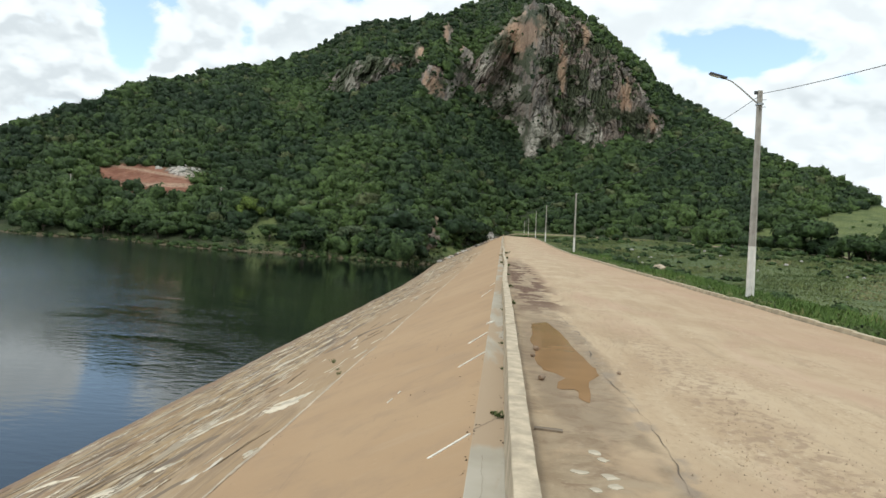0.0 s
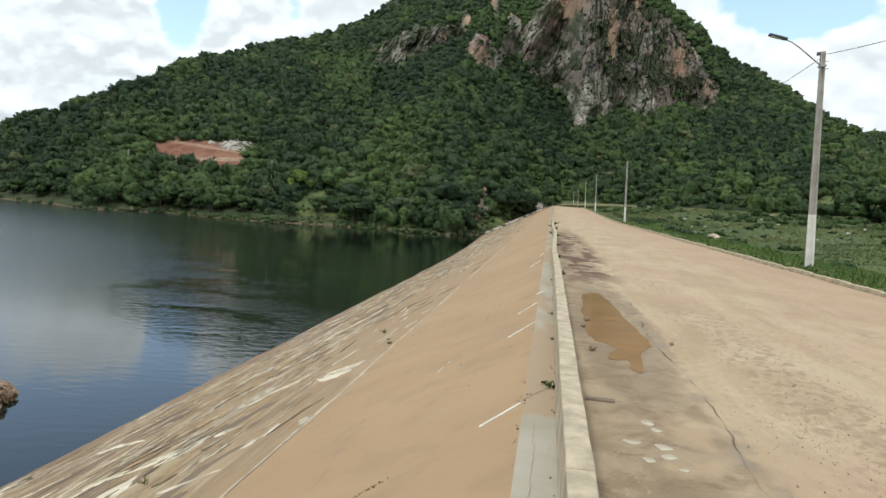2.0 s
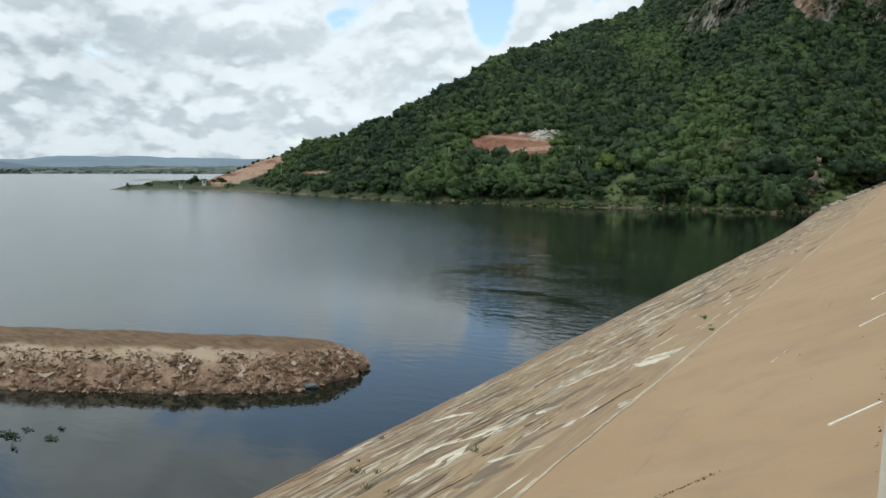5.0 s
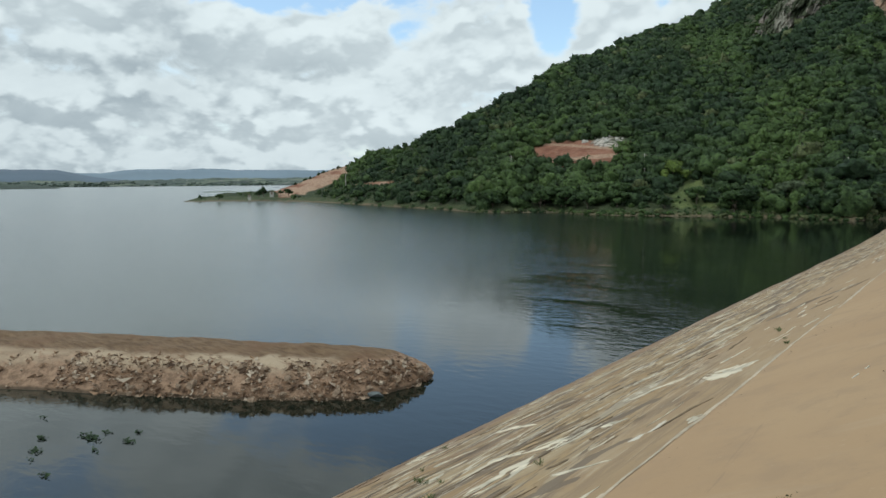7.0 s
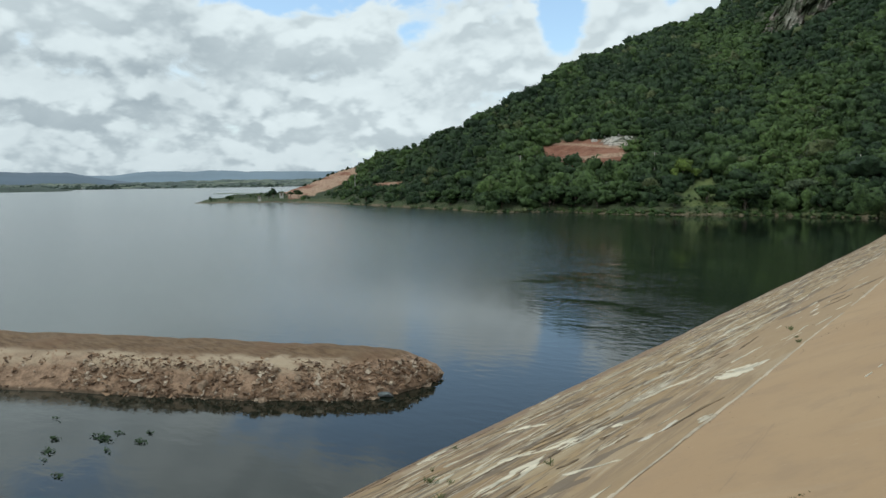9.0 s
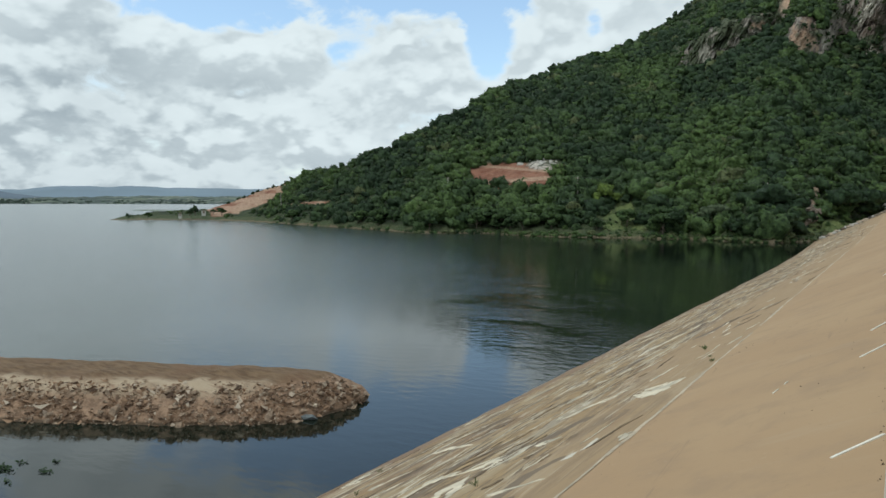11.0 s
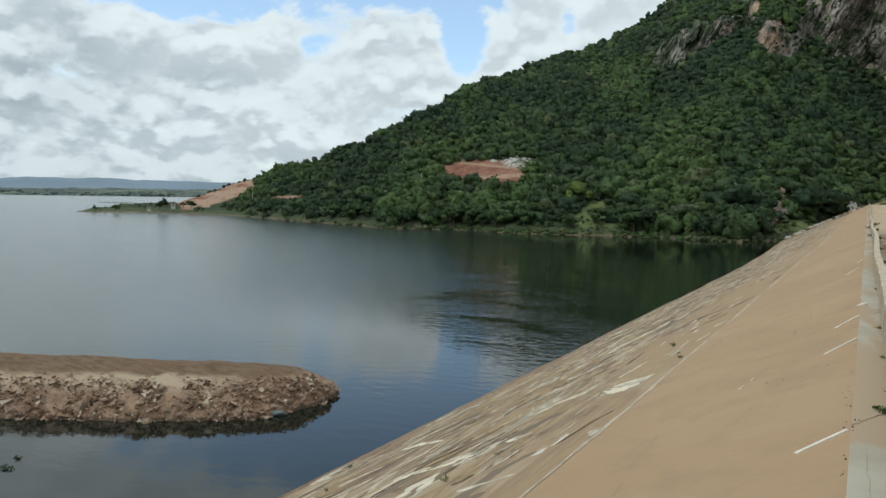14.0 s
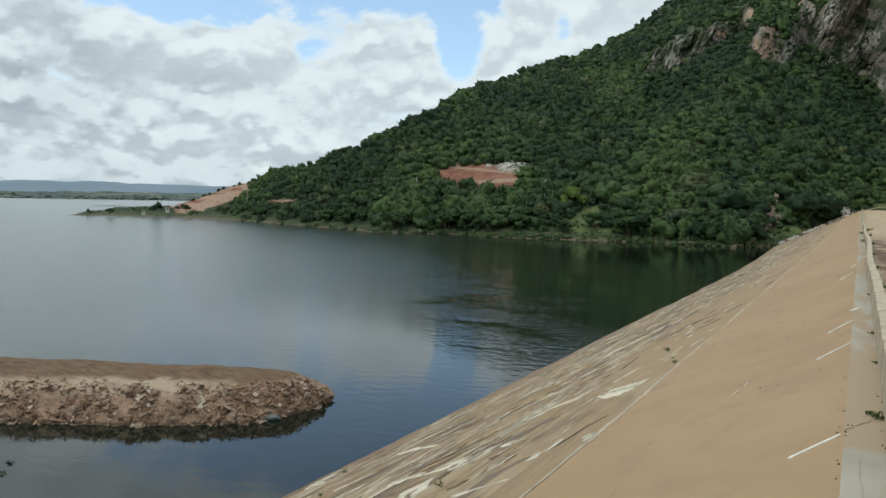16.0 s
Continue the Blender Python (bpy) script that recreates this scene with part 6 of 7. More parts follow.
def far_trees():
    """Belts of trees along the far shore, with the haze put into their colour."""
    rng = np.random.default_rng(77)
    n = 620
    az, r = rng.uniform(-73, -49, n), 1660 + 190 * rng.uniform(0, 1, n) ** 1.6
    keep = fbm(az * 0.8, r * 0.02, 4, 79) + rng.uniform(-0.1, 0.1, n) > 0.48
    az, r = np.radians(az[keep]), r[keep]
    wide = rng.uniform(1.6, 4.6, len(r))
    z = np.interp(r, (1650, 1732, 1848), (WATER - 0.5, -1.8, 3.2))
    verts, tris, tint, swell = crown_mesh((r * np.sin(az), r * np.cos(az), z, wide * 1.5, wide, wide * 0), crown_forms(3, 8, 81), 0, 0.1, 83)
    tagged(sheet("far_trees", verts, tris, FAR_WOOD, smooth=True), "belts of trees on the far shore with haze in their colour", "woodland", kind="stuff")


far_trees()

# ---------------------------------------------------------------- lamp posts and wires

POSTS = [(9.47, 27.5), (9.4, 93.0), (9.4, 156.0), (9.4, 204.0)]


def build_post(lit):
    """A tapered concrete post with its foot painted white, a curved arm and a lamp head."""
    base = new("street_lamp" if lit else "power_post")
    tall, low, high = 7.9, 0.125, 0.08

    def shaft(z0, z1, fat=1.0):
        bm = bmesh.new()
        n = 10
        prof = ((-1, -0.62), (-0.45, -0.62), (-0.36, -0.30), (0.36, -0.30), (0.45, -0.62), (1, -0.62), (1, 0.62), (0.45, 0.62), (0.36, 0.30), (-0.36, 0.30), (-0.45, 0.62), (-1, 0.62))
        rings = []
        for i in range(n + 1):
            z = z0 + (z1 - z0) * i / n
            w = (low + (high - low) * max(z, 0) / tall) * fat
            rings.append([bm.verts.new((px * w, py * w * 1.25, z)) for px, py in prof])
        for a, b in zip(rings, rings[1:]):
            for j in range(12):
                bm.faces.new((a[j], a[(j + 1) % 12], b[(j + 1) % 12], b[j]))
        bm.faces.new(rings[0][::-1])
        bm.faces.new(rings[-1])
        return bm

    part("post", shaft(2.05, tall), POLE, base)
    part("painted_foot", shaft(-0.8, 2.05, 1.02), WHITE, base, "white painted foot")
    if not lit:
        bm = bmesh.new()
        tube(bm, [(0.05, 0, tall - 0.2), (0.24, 0, tall - 0.16)], [0.03, 0.02], 6)
        part("insulator", bm, METAL, base)
        return tagged(base, "bare tapered concrete post with a white painted foot", "power post", "plain posts along the road")
    bm = bmesh.new()
    pts = [(-0.05, 0, tall - 0.50), (-0.40, 0.0, tall - 0.20), (-0.75, 0.0, tall + 0.10), (-1.05, 0, tall + 0.32), (-1.32, 0, tall + 0.44)]
    tube(bm, pts, [0.03, 0.03, 0.028, 0.026, 0.026])
    arm = part("arm", bm, METAL, base)
    bm = bmesh.new()
    box(bm, (-0.10, -0.16, tall - 0.56), (0.10, 0.16, tall - 0.48), bevel=0.01)
    part("clamp", bm, METAL, arm)
    bm = bmesh.new()
    box(bm, (-0.62, -0.12, -0.045), (0.04, 0.12, 0.045), bevel=0.035)
    slope = Matrix.Translation((-1.28, 0, tall + 0.45)) @ pose(0, 0, 0, 0, 15, 0)
    bmesh.ops.transform(bm, matrix=slope, verts=bm.verts)
    head = part("lamp_head", bm, DARK, base, "dark cast lamp head")
    bm = bmesh.new()
    box(bm, (-0.55, -0.085, -0.062), (-0.22, 0.085, -0.04), bevel=0.008)
    bmesh.ops.transform(bm, matrix=slope, verts=bm.verts)
    part("lens", bm, LENS, head)
    bm = bmesh.new()
    box(bm, (-0.20, -0.05, tall - 0.14), (-0.10, 0.05, tall - 0.02), bevel=0.01)
    part("photocell", bm, DARK, base)
    for z in (tall - 0.35, tall - 0.62):
        bm = bmesh.new()
        tube(bm, [(0.07, 0, z), (0.24, 0, z + 0.02)], [0.018, 0.014], 6)
        part("bolt", bm, METAL, base)
    return tagged(base, "tapered concrete street lamp post with a white painted foot", "street lamp")


def post_pose(x, y):
    return pose(x, y, float(rise(y)), 0, -2.2, 0)


build_post(True).matrix_basis = post_pose(*POSTS[0])
post = build_post(False)
post.matrix_basis = post_pose(*POSTS[1])
for x, y in POSTS[2:]:
    copy_thing(post, post_pose(x, y))


for az, low, size in ((2.06, 0.13, 0.62), (1.72, 0.2, 0.51)):
    r = 212.0
    copy_thing(post, pose(r * math.sin(radians(az)), r * math.cos(radians(az)), EYE + r * math.tan(radians(low)), 0, -2.6, 0) @ Matrix.Scale(size, 4))


def wire(a, b, sag, name, label):
    pts = []
    for i in range(25):
        u = i / 24
        p = Vector(a).lerp(Vector(b), u)
        p.z -= sag * 4 * u * (1 - u)
        pts.append(p)
    bm = bmesh.new()
    tube(bm, pts, [0.012] * 25, 5)
    tagged(part(name, bm, DARK), label, "wire", "wires between the posts")


tops = [post_pose(x, y) @ Vector((0.12, 0, 7.8)) for x, y in [(9.4, -38.0), *POSTS]]
for a, b in zip(tops, tops[1:]):
    wire(a, b, 2.2 if a is tops[0] else 0.9, "overhead_wire", "thin dark overhead wire between lamp posts")


def hill_post(az, low, high, r):
    """A slim power pole among the trees on the hillside."""
    a = radians(az)
    x, y = r * math.sin(a), r * math.cos(a)
    z0, z1 = EYE + r * math.tan(radians(low)), EYE + r * math.tan(radians(high))
    base = new("power_pole")
    bm = bmesh.new()
    tube(bm, [(0, 0, -3), (0, 0, z1 - z0)], [0.16, 0.11])
    part("pole", bm, POLE, base)
    bm = bmesh.new()
    box(bm, (-0.6, -0.05, z1 - z0 - 0.4), (0.6, 0.05, z1 - z0 - 0.28), bevel=0.01)
    part("crossarm", bm, TIMBER, base)
    base.matrix_basis = pose(x, y, z0)
    return tagged(base, "slim pale power pole rising out of the scrub", "power pole", "power poles on the hillside")


hill_tops = []
for az, low, high in ((-32.8, 0.5, 1.95), (-22.45, 0.5, 1.95), (-8.6, 0.3, 1.4), (-46.1, -0.5, 0.6)):
    j = int((az - AZ0) / DAZ)
    k = int(np.argmin(np.abs(np.degrees(np.arctan(hill_t[:, j])) - low)))
    r = float(hill_r[k, j])
    hill_post(az, low, high, r)
    hill_tops.append(Vector((r * math.sin(radians(az)), r * math.cos(radians(az)), EYE + r * math.tan(radians(high)))))
for a, b in ((3, 0), (0, 1), (1, 2)):
    wire(hill_tops[a], hill_tops[b], 0.8, "overhead_wire", "thin dark power line over the scrub")

# ---------------------------------------------------------------- marks on the face and the road


def on_face(x, y, lift=0.006):
    return Vector((x, y, float(face_z(x, y)) + lift))


def face_bar(x0, y0, x1, y1, wide, name, label, category):
    """A thin mortar bar lying on the dam's upper face."""
    a, b = on_face(x0, y0), on_face(x1, y1)
    run = b - a
    side = run.cross(Vector((-1 / FALL, 0, 1))).normalized() * wide / 2
    bm = bmesh.new()
    n = 8
    rng = random.Random(int(abs(x0 * 100 + y0 * 10)))
    low, high = [], []
    for i in range(n + 1):
        p = a + run * i / n
        w = rng.uniform(0.85, 1.1)
        low.append((bm.verts.new(p - side * w - Vector((0, 0, 0.02))), bm.verts.new(p + side * w - Vector((0, 0, 0.02)))))
        high.append((bm.verts.new(p - side * w * 0.85 + Vector((0, 0, 0.006))), bm.verts.new(p + side * w * 0.85 + Vector((0, 0, 0.006)))))
    for i in range(n):
        bm.faces.new((high[i][0], high[i][1], high[i + 1][1], high[i + 1][0]))
        bm.faces.new((low[i][0], high[i][0], high[i + 1][0], low[i + 1][0]))
        bm.faces.new((high[i][1], low[i][1], low[i + 1][1], high[i + 1][1]))
    for i in (0, n):
        bm.faces.new((low[i][0], low[i][1], high[i][1], high[i][0]))
    bmesh.ops.recalc_face_normals(bm, faces=bm.faces)
    return tagged(part(name, bm, MORTAR), label, category, "white bars on the dam face")


for x0, y0, x1, y1, w in ((-0.50, 6.23, -0.16, 6.58, 0.045), (-0.50, 10.59, -0.14, 11.17, 0.05), (-0.45, 12.81, -0.14, 13.45, 0.055), (-0.52, 22.9, -0.24, 24.3, 0.04), (-0.3, 26.5, -0.16, 27.4, 0.04), (-0.16, 14.85, -0.06, 14.95, 0.13)):
    face_bar(x0, y0, x1, y1, w, "mortar_bar", "short white mortar bar on the beige dam face", "mortar bar")


def build_seam():
    """The level seam between the faces: a broken pale bead."""
    rng = random.Random(37)
    bm = bmesh.new()
    y = -6.0
    while y < 150:
        step = rng.uniform(0.5, 2.2) * (1 + y / 60)
        if rng.random() < 0.8:
            w = rng.uniform(0.025, 0.07)
            lo, hi = [], []
            for i in range(5):
                yy = y + step * i / 4
                x = SEAM_X + 0.02 * math.sin(yy * 0.7) + rng.uniform(-0.018, 0.018)
                lo.append(bm.verts.new(on_face(x - w, yy, 0.004)))
                hi.append(bm.verts.new(on_face(x + w * 0.6, yy, 0.005)))
            for i in range(4):
                bm.faces.new((lo[i], hi[i], hi[i + 1], lo[i + 1]))
        y += step
    ob = part("seam", bm, SEAM)
    tagged(ob, "broken pale mortar seam along the dam face", "seam", kind="structure")


build_seam()


def streaks(rows, rng):
    """Thin flakes lying on the lower face, ragged along their edges: rows of x0, y0, x1, y1, width."""
    verts, faces, base = [], [], 0
    for x0, y0, x1, y1, w in rows:
        n = int(np.clip(math.hypot(x1 - x0, y1 - y0) / 0.09, 6, 26))
        u = np.linspace(0, 1, n)
        seed = rng.uniform(0, 90)
        wob = (fbm(u * 3 + seed, u * 0, 3, 73) - 0.5) * w * 1.6
        long = math.hypot(x1 - x0, y1 - y0) + 1e-6
        nx, ny = -(y1 - y0) / long, (x1 - x0) / long
        x, y = x0 + (x1 - x0) * u + nx * wob, y0 + (y1 - y0) * u + ny * wob
        half = 0.5 * w * np.clip(np.minimum(u, 1 - u) * 5, 0.08, 1) ** 0.8
        for side in (-1, 1, 0.86, -0.86):
            k = half * side * (0.25 + 1.4 * fbm(u * n * 0.35 + seed + 7 * np.sign(side), u * 0, 4, 71, 0.6))
            px, py = x + nx * k, y + ny * k
            verts.append(np.stack([px, py, apron_z(px, py) + (0.008 if abs(side) < 0.9 else -0.012)], -1))
        i = base + np.arange(n - 1)
        for a, b in ((0, 3), (3, 2), (2, 1)):
            faces.append(np.stack([i + a * n, i + b * n, i + b * n + 1, i + a * n + 1], -1))
        base += 4 * n
    return np.concatenate(verts), np.concatenate(faces)


def pale_patch(*rows):
    """Pale mortar left on the lower face: rows of x, y and width along its line, broken into overlapping flakes."""
    pts = np.array(rows)
    run = np.concatenate([[0], np.cumsum(np.hypot(*np.diff(pts[:, :2], axis=0).T))])
    run /= run[-1]
    rng = np.random.default_rng(int(abs(rows[0][0] * 100 + rows[0][1] * 10)))
    parts = []
    for k in range(9):
        a = rng.uniform(-0.05, 0.75)
        b = min(a + rng.uniform(0.2, 0.55), 1.05)
        (x0, y0, w0), (x1, y1, w1) = (tuple(np.interp(u, run, pts[:, c]) for c in range(3)) for u in (a, b))
        long = math.hypot(x1 - x0, y1 - y0) + 1e-6
        off = rng.normal() * 0.26 * (w0 + w1) / 2
        nx, ny = -(y1 - y0) / long, (x1 - x0) / long
        parts.append((x0 + nx * off, y0 + ny * off, x1 + nx * off, y1 + ny * off, (w0 + w1) / 2 * rng.uniform(0.25, 0.7)))
    base = new("mortar_patch")
    for row in parts:
        sheet("flake", *streaks([row], rng), FLAKE_PALE, smooth=False, parent=base)
    return tagged(base, "ragged tongue of pale mortar on the streaked lower face", "mortar patch", "pale patches on the lower face")


def face_streaks(name, label, count, seed, mat, low, high):
    """Loose flakes, or dark strips painted as shade, along the lower face, too many to tell apart."""
    rng = np.random.default_rng(seed)
    y = 2.5 + 115 * rng.uniform(0, 1, count) ** 2.0
    x = -3.4 - 8.8 * rng.uniform(0, 1, count) ** 0.8
    long = rng.uniform(0.25, 1.7, count) * (0.8 + y / 45)
    drift = rng.uniform(-0.02, 0.34, count) * long
    ok = fbm(x * 0.5, y * 0.22, 3, seed + 1) > 0.44
    rows = np.stack([x, y, x + drift, y + long, rng.uniform(low, high, count) * (0.8 + y / 60)], -1)[ok]
    rows = rows[rows[:, 2] < SEAM_X - 0.1]
    ob = sheet(name, *streaks(rows, rng), mat, smooth=False)
    return tagged(ob, label, "flakes", kind="stuff")


face_streaks("mortar_streaks", "thin pale flakes strewn along the lower face", 560, 811, FLAKE_PALE, 0.02, 0.11)
face_streaks("shade_streaks", "thin dark strips standing in for shade along the lower face", 420, 821, SCALE, 0.03, 0.13)
for rows in (((-4.40, 13.30, 0.75), (-3.99, 13.67, 1.05), (-3.50, 14.1, 0.35)), ((-6.0, 7.79, 0.36), (-5.85, 8.75, 0.27), (-5.86, 9.87, 0.33), (-5.66, 11.48, 0.14)),
             ((-5.42, 10.97, 0.34), (-4.96, 11.25, 0.16)), ((-6.02, 13.4, 0.34), (-5.67, 14.05, 0.27), (-4.98, 14.88, 0.11)), ((-4.71, 8.14, 0.16), (-3.88, 8.24, 0.10)),
             ((-7.32, 10.39, 0.40), (-6.42, 10.3, 0.45), (-5.9, 10.99, 0.25)), ((-9.75, 14.42, 0.35), (-8.21, 13.62, 0.3))):
    pale_patch(*rows)
for rows in (((-9.44, 11.37, 0.22), (-9.03, 12.48, 0.20)), ((-11.4, 12.54, 0.3), (-11.5, 14.12, 0.28)), ((-8.54, 9.9, 0.45), (-8.02, 9.94, 0.4)), ((-3.29, 9.29, 0.15), (-3.26, 9.8, 0.15)),
             ((-7.53, 22.69, 0.26), (-7.49, 25.07, 0.24), (-6.81, 29.65, 0.22)), ((-3.6, 17.66, 0.10), (-3.4, 18.77, 0.10)), ((-3.54, 20.32, 0.11), (-3.35, 21.07, 0.09)), ((-7.14, 18.56, 0.18), (-6.75, 20.07, 0.14))):
    pale_patch(*rows)


def build_puddle():
    outline = ((0.72, 14.3), (1.05, 14.8), (1.24, 13.2), (1.30, 11.4), (1.40, 10.0), (1.42, 9.4), (1.22, 8.9), (1.10, 7.75), (1.0, 7.95), (0.98, 8.35), (0.76, 8.28), (0.82, 8.7), (0.92, 8.95), (0.68, 9.4), (0.60, 10.3), (0.68, 11.2), (0.60, 11.9), (0.70, 13.2))
    bm = bmesh.new()
    pts = []
    for i, (x, y) in enumerate(outline):
        x2, y2 = outline[(i + 1) % len(outline)]
        for k in range(4):
            u = k / 4
            px, py = x + (x2 - x) * u, y + (y2 - y) * u
            w = noise.noise(Vector((px * 5, py * 3, 0)))
            pts.append(bm.verts.new((px + 0.05 * w, py + 0.12 * w, 0.004)))
    face = bm.faces.new(pts)
    bmesh.ops.triangulate(bm, faces=[face])
    tagged(part("puddle", bm, PUDDLE), "shallow puddle of brown muddy water", "puddle")


build_puddle()


def flat_chip(x, y, wide, long, turn, mat, name, label, category, group, seed=0, thick=0.006):
    """A thin irregular flake lying on the road."""
    rng = random.Random(seed)
    bm = bmesh.new()
    n = 11
    top, low = [], []
    for i in range(n):
        a = 2 * math.pi * i / n
        k = rng.uniform(0.6, 1.15)
        top.append(bm.verts.new((math.cos(a) * wide * k * 0.92, math.sin(a) * long * k * 0.92, thick)))
        low.append(bm.verts.new((math.cos(a) * wide * k, math.sin(a) * long * k, -0.02)))
    bm.faces.new(top)
    for i in range(n):
        bm.faces.new((low[i], low[(i + 1) % n], top[(i + 1) % n], top[i]))
    ob = part(name, bm, mat)
    ob.matrix_basis = pose(x, y, 0.0, 0, 0, turn)
    return tagged(ob, label, category, group)


for i, (x, y, w, l, turn) in enumerate(((0.90, 5.92, 0.055, 0.09, 10), (0.95, 5.74, 0.05, 0.07, 40), (0.72, 5.38, 0.075, 0.06, 0), (0.94, 5.33, 0.075, 0.085, 20), (0.96, 5.14, 0.07, 0.075, 5), (0.80, 5.02, 0.05, 0.05, 0), (1.02, 4.9, 0.045, 0.04, 0))):
    flat_chip(x, y, w, l, turn, FLAKE, "concrete_flake", "pale worn concrete showing through damp road earth", "concrete patch", "pale patches in the road", i)

bm = bmesh.new()
box(bm, (-0.13, -0.035, 0.0), (0.13, 0.035, 0.02), bevel=0.004)
board = tagged(part("board", bm, TIMBER), "short weathered board lying by the parapet", "board")
board.matrix_basis = pose(0.56, 6.47, 0.0, 0, 0, -4)
for x, y, s in ((0.62, 8.75, 0.05), (0.66, 11.0, 0.05), (0.58, 10.4, 0.035), (1.7, 9.6, 0.03)):
    bm = bmesh.new()
    bmesh.ops.create_icosphere(bm, subdivisions=2, radius=s)
    for v in bm.verts:
        v.co *= 1 + 0.4 * noise.noise(v.co * 18 + Vector((x * 7, y, 0)))
        v.co.z *= 0.75
    ob = tagged(part("stone", bm, STONE), "small dark stone on the damp road edge", "stone", "loose stones on the road")
    ob.matrix_basis = pose(x, y, s * 0.5 + 0.01)


def weed(x, y, z, size, count, seed, label="small green weed rooted in a joint"):
    rng = np.random.default_rng(seed)
    a = rng.uniform(0, 2 * math.pi, count)
    lean = rng.uniform(0.3, 1.1, count)
    h = rng.uniform(0.4, 1.0, count) * size
    p = np.stack([rng.normal(size=count) * size * 0.25, rng.normal(size=count) * size * 0.25, 0 * h - 0.01], -1)
    tip = p + np.stack([np.cos(a) * lean * h, np.sin(a) * lean * h, h * 0.7], -1)
    w = 0.05 * size
    s = np.stack([-np.sin(a) * w, np.cos(a) * w, 0 * a], -1)
    mid = (p + tip) / 2 + np.array((0, 0, 0.12)) * h[:, None]
    verts = np.stack([p, mid - s * 1.6, tip, mid + s * 1.6], 1).reshape(-1, 3)
    ob = sheet("weed", verts, np.arange(len(verts)).reshape(-1, 4), WEED, smooth=False, tint=rng.uniform(0, 0.9, count))
    ob.matrix_basis = pose(x, y, z)
    tagged(ob, label, "weed", "weeds on the dam")


for i, (x, y, z, size) in enumerate(((0.12, 7.2, -0.11, 0.12), (0.05, 7.3, -0.11, 0.09), (0.15, 9.8, -0.11, 0.07), (0.14, 12.1, -0.11, 0.08), (0.36, 18.6, 0.0, 0.16), (0.42, 18.2, 0.0, 0.14), (0.15, 17.5, -0.11, 0.1), (0.34, 5.7, 0.0, 0.08), (0.1, 60, -0.1, 0.5), (0.12, 46, -0.1, 0.3), (0.37, 24, 0.0, 0.2), (0.38, 31, 0.0, 0.22), (0.4, 40, 0.0, 0.3), (0.42, 52, 0.0, 0.4), (0.4, 66, 0.0, 0.5), (0.36, 12.6, 0.0, 0.10))):
    weed(x, y, z, size * 0.85, 26, 600 + i)
for i, (x, y, size) in enumerate(((-8.6, 9.9, 0.3), (-8.2, 9.6, 0.25), (-5.35, 8.9, 0.22), (-7.6, 9.3, 0.2), (-6.9, 8.2, 0.2), (-3.35, 15.3, 0.2), (-4.2, 18.4, 0.26), (-10.9, 13.7, 0.22), (-6.0, 7.6, 0.15), (-9.6, 11.2, 0.2), (-3.6, 16.3, 0.14))):
    weed(x, y, face_z(x), size * 0.6, 16, 640 + i, "sparse green weed on the dam's lower face")


def build_track():
    """The dirt track that leaves the dam's end and runs along the hill's foot."""
    az = np.linspace(-0.6, 30, 160)
    r, z = foot(az)
    r = r * 0.998
    out = []
    for dr, dz in ((-2.4, 0.0), (-0.6, 0.28)):
        rr = r + dr
        out.append(np.stack([rr * np.sin(np.radians(az)), rr * np.cos(np.radians(az)), EYE + z + dz], -1))
    ob = sheet("track", np.concatenate(out), grid_faces(2, len(az)), DIRT)
    tagged(ob, "pale dirt track along the foot of the hill", "track", kind="structure")


build_track()


def boulder(x, y, z, size, seed, mat, label, group):
    bm = bmesh.new()
    bmesh.ops.create_icosphere(bm, subdivisions=3, radius=1.0)
    for v in bm.verts:
        q = v.co.normalized()
        v.co = Vector((q.x, q.y * 0.8, q.z * 0.7)) * (1 + 0.5 * noise.noise(q * 1.4 + Vector((seed * 2.3, 0, 0))) + 0.2 * noise.noise(q * 4))
    ob = part("boulder", bm, mat)
    ob.matrix_basis = pose(x, y, z, 0, 0, seed * 37) @ Matrix.Scale(size, 4)
    return tagged(ob, label, "boulder", group)


# riprap where the face meets the hillside
rng = random.Random(41)
for i in range(110):
    u = rng.random()
    y = 149 + 38 * u + rng.uniform(-2.5, 2.5)
    x = -12.6 + 11.6 * u + rng.uniform(-0.9, 0.7)
    boulder(x, y, float(face_z(x, y)) + 0.08, rng.uniform(0.16, 0.55), i, ROCK_WHITE if i % 3 == 0 else STONE_PALE if i % 3 == 1 else ROCK_DARK, "rough pale boulder of the abutment riprap", "riprap boulders")
for i, (x, y, z, s) in enumerate(((-3.4, 190, 1.0, 0.9), (-3.0, 193, 1.6, 0.8), (-4.2, 188, 0.4, 0.9), (-2.6, 190, 0.7, 0.6), (-3.7, 191, 1.9, 0.6), (-3.2, 192, 2.3, 0.5), (-4.6, 189, 0.9, 0.5))):
    boulder(x, y, z, s, 90 + i, ROCK_WHITE, "large pale boulder at the end of the dam", "abutment boulders")


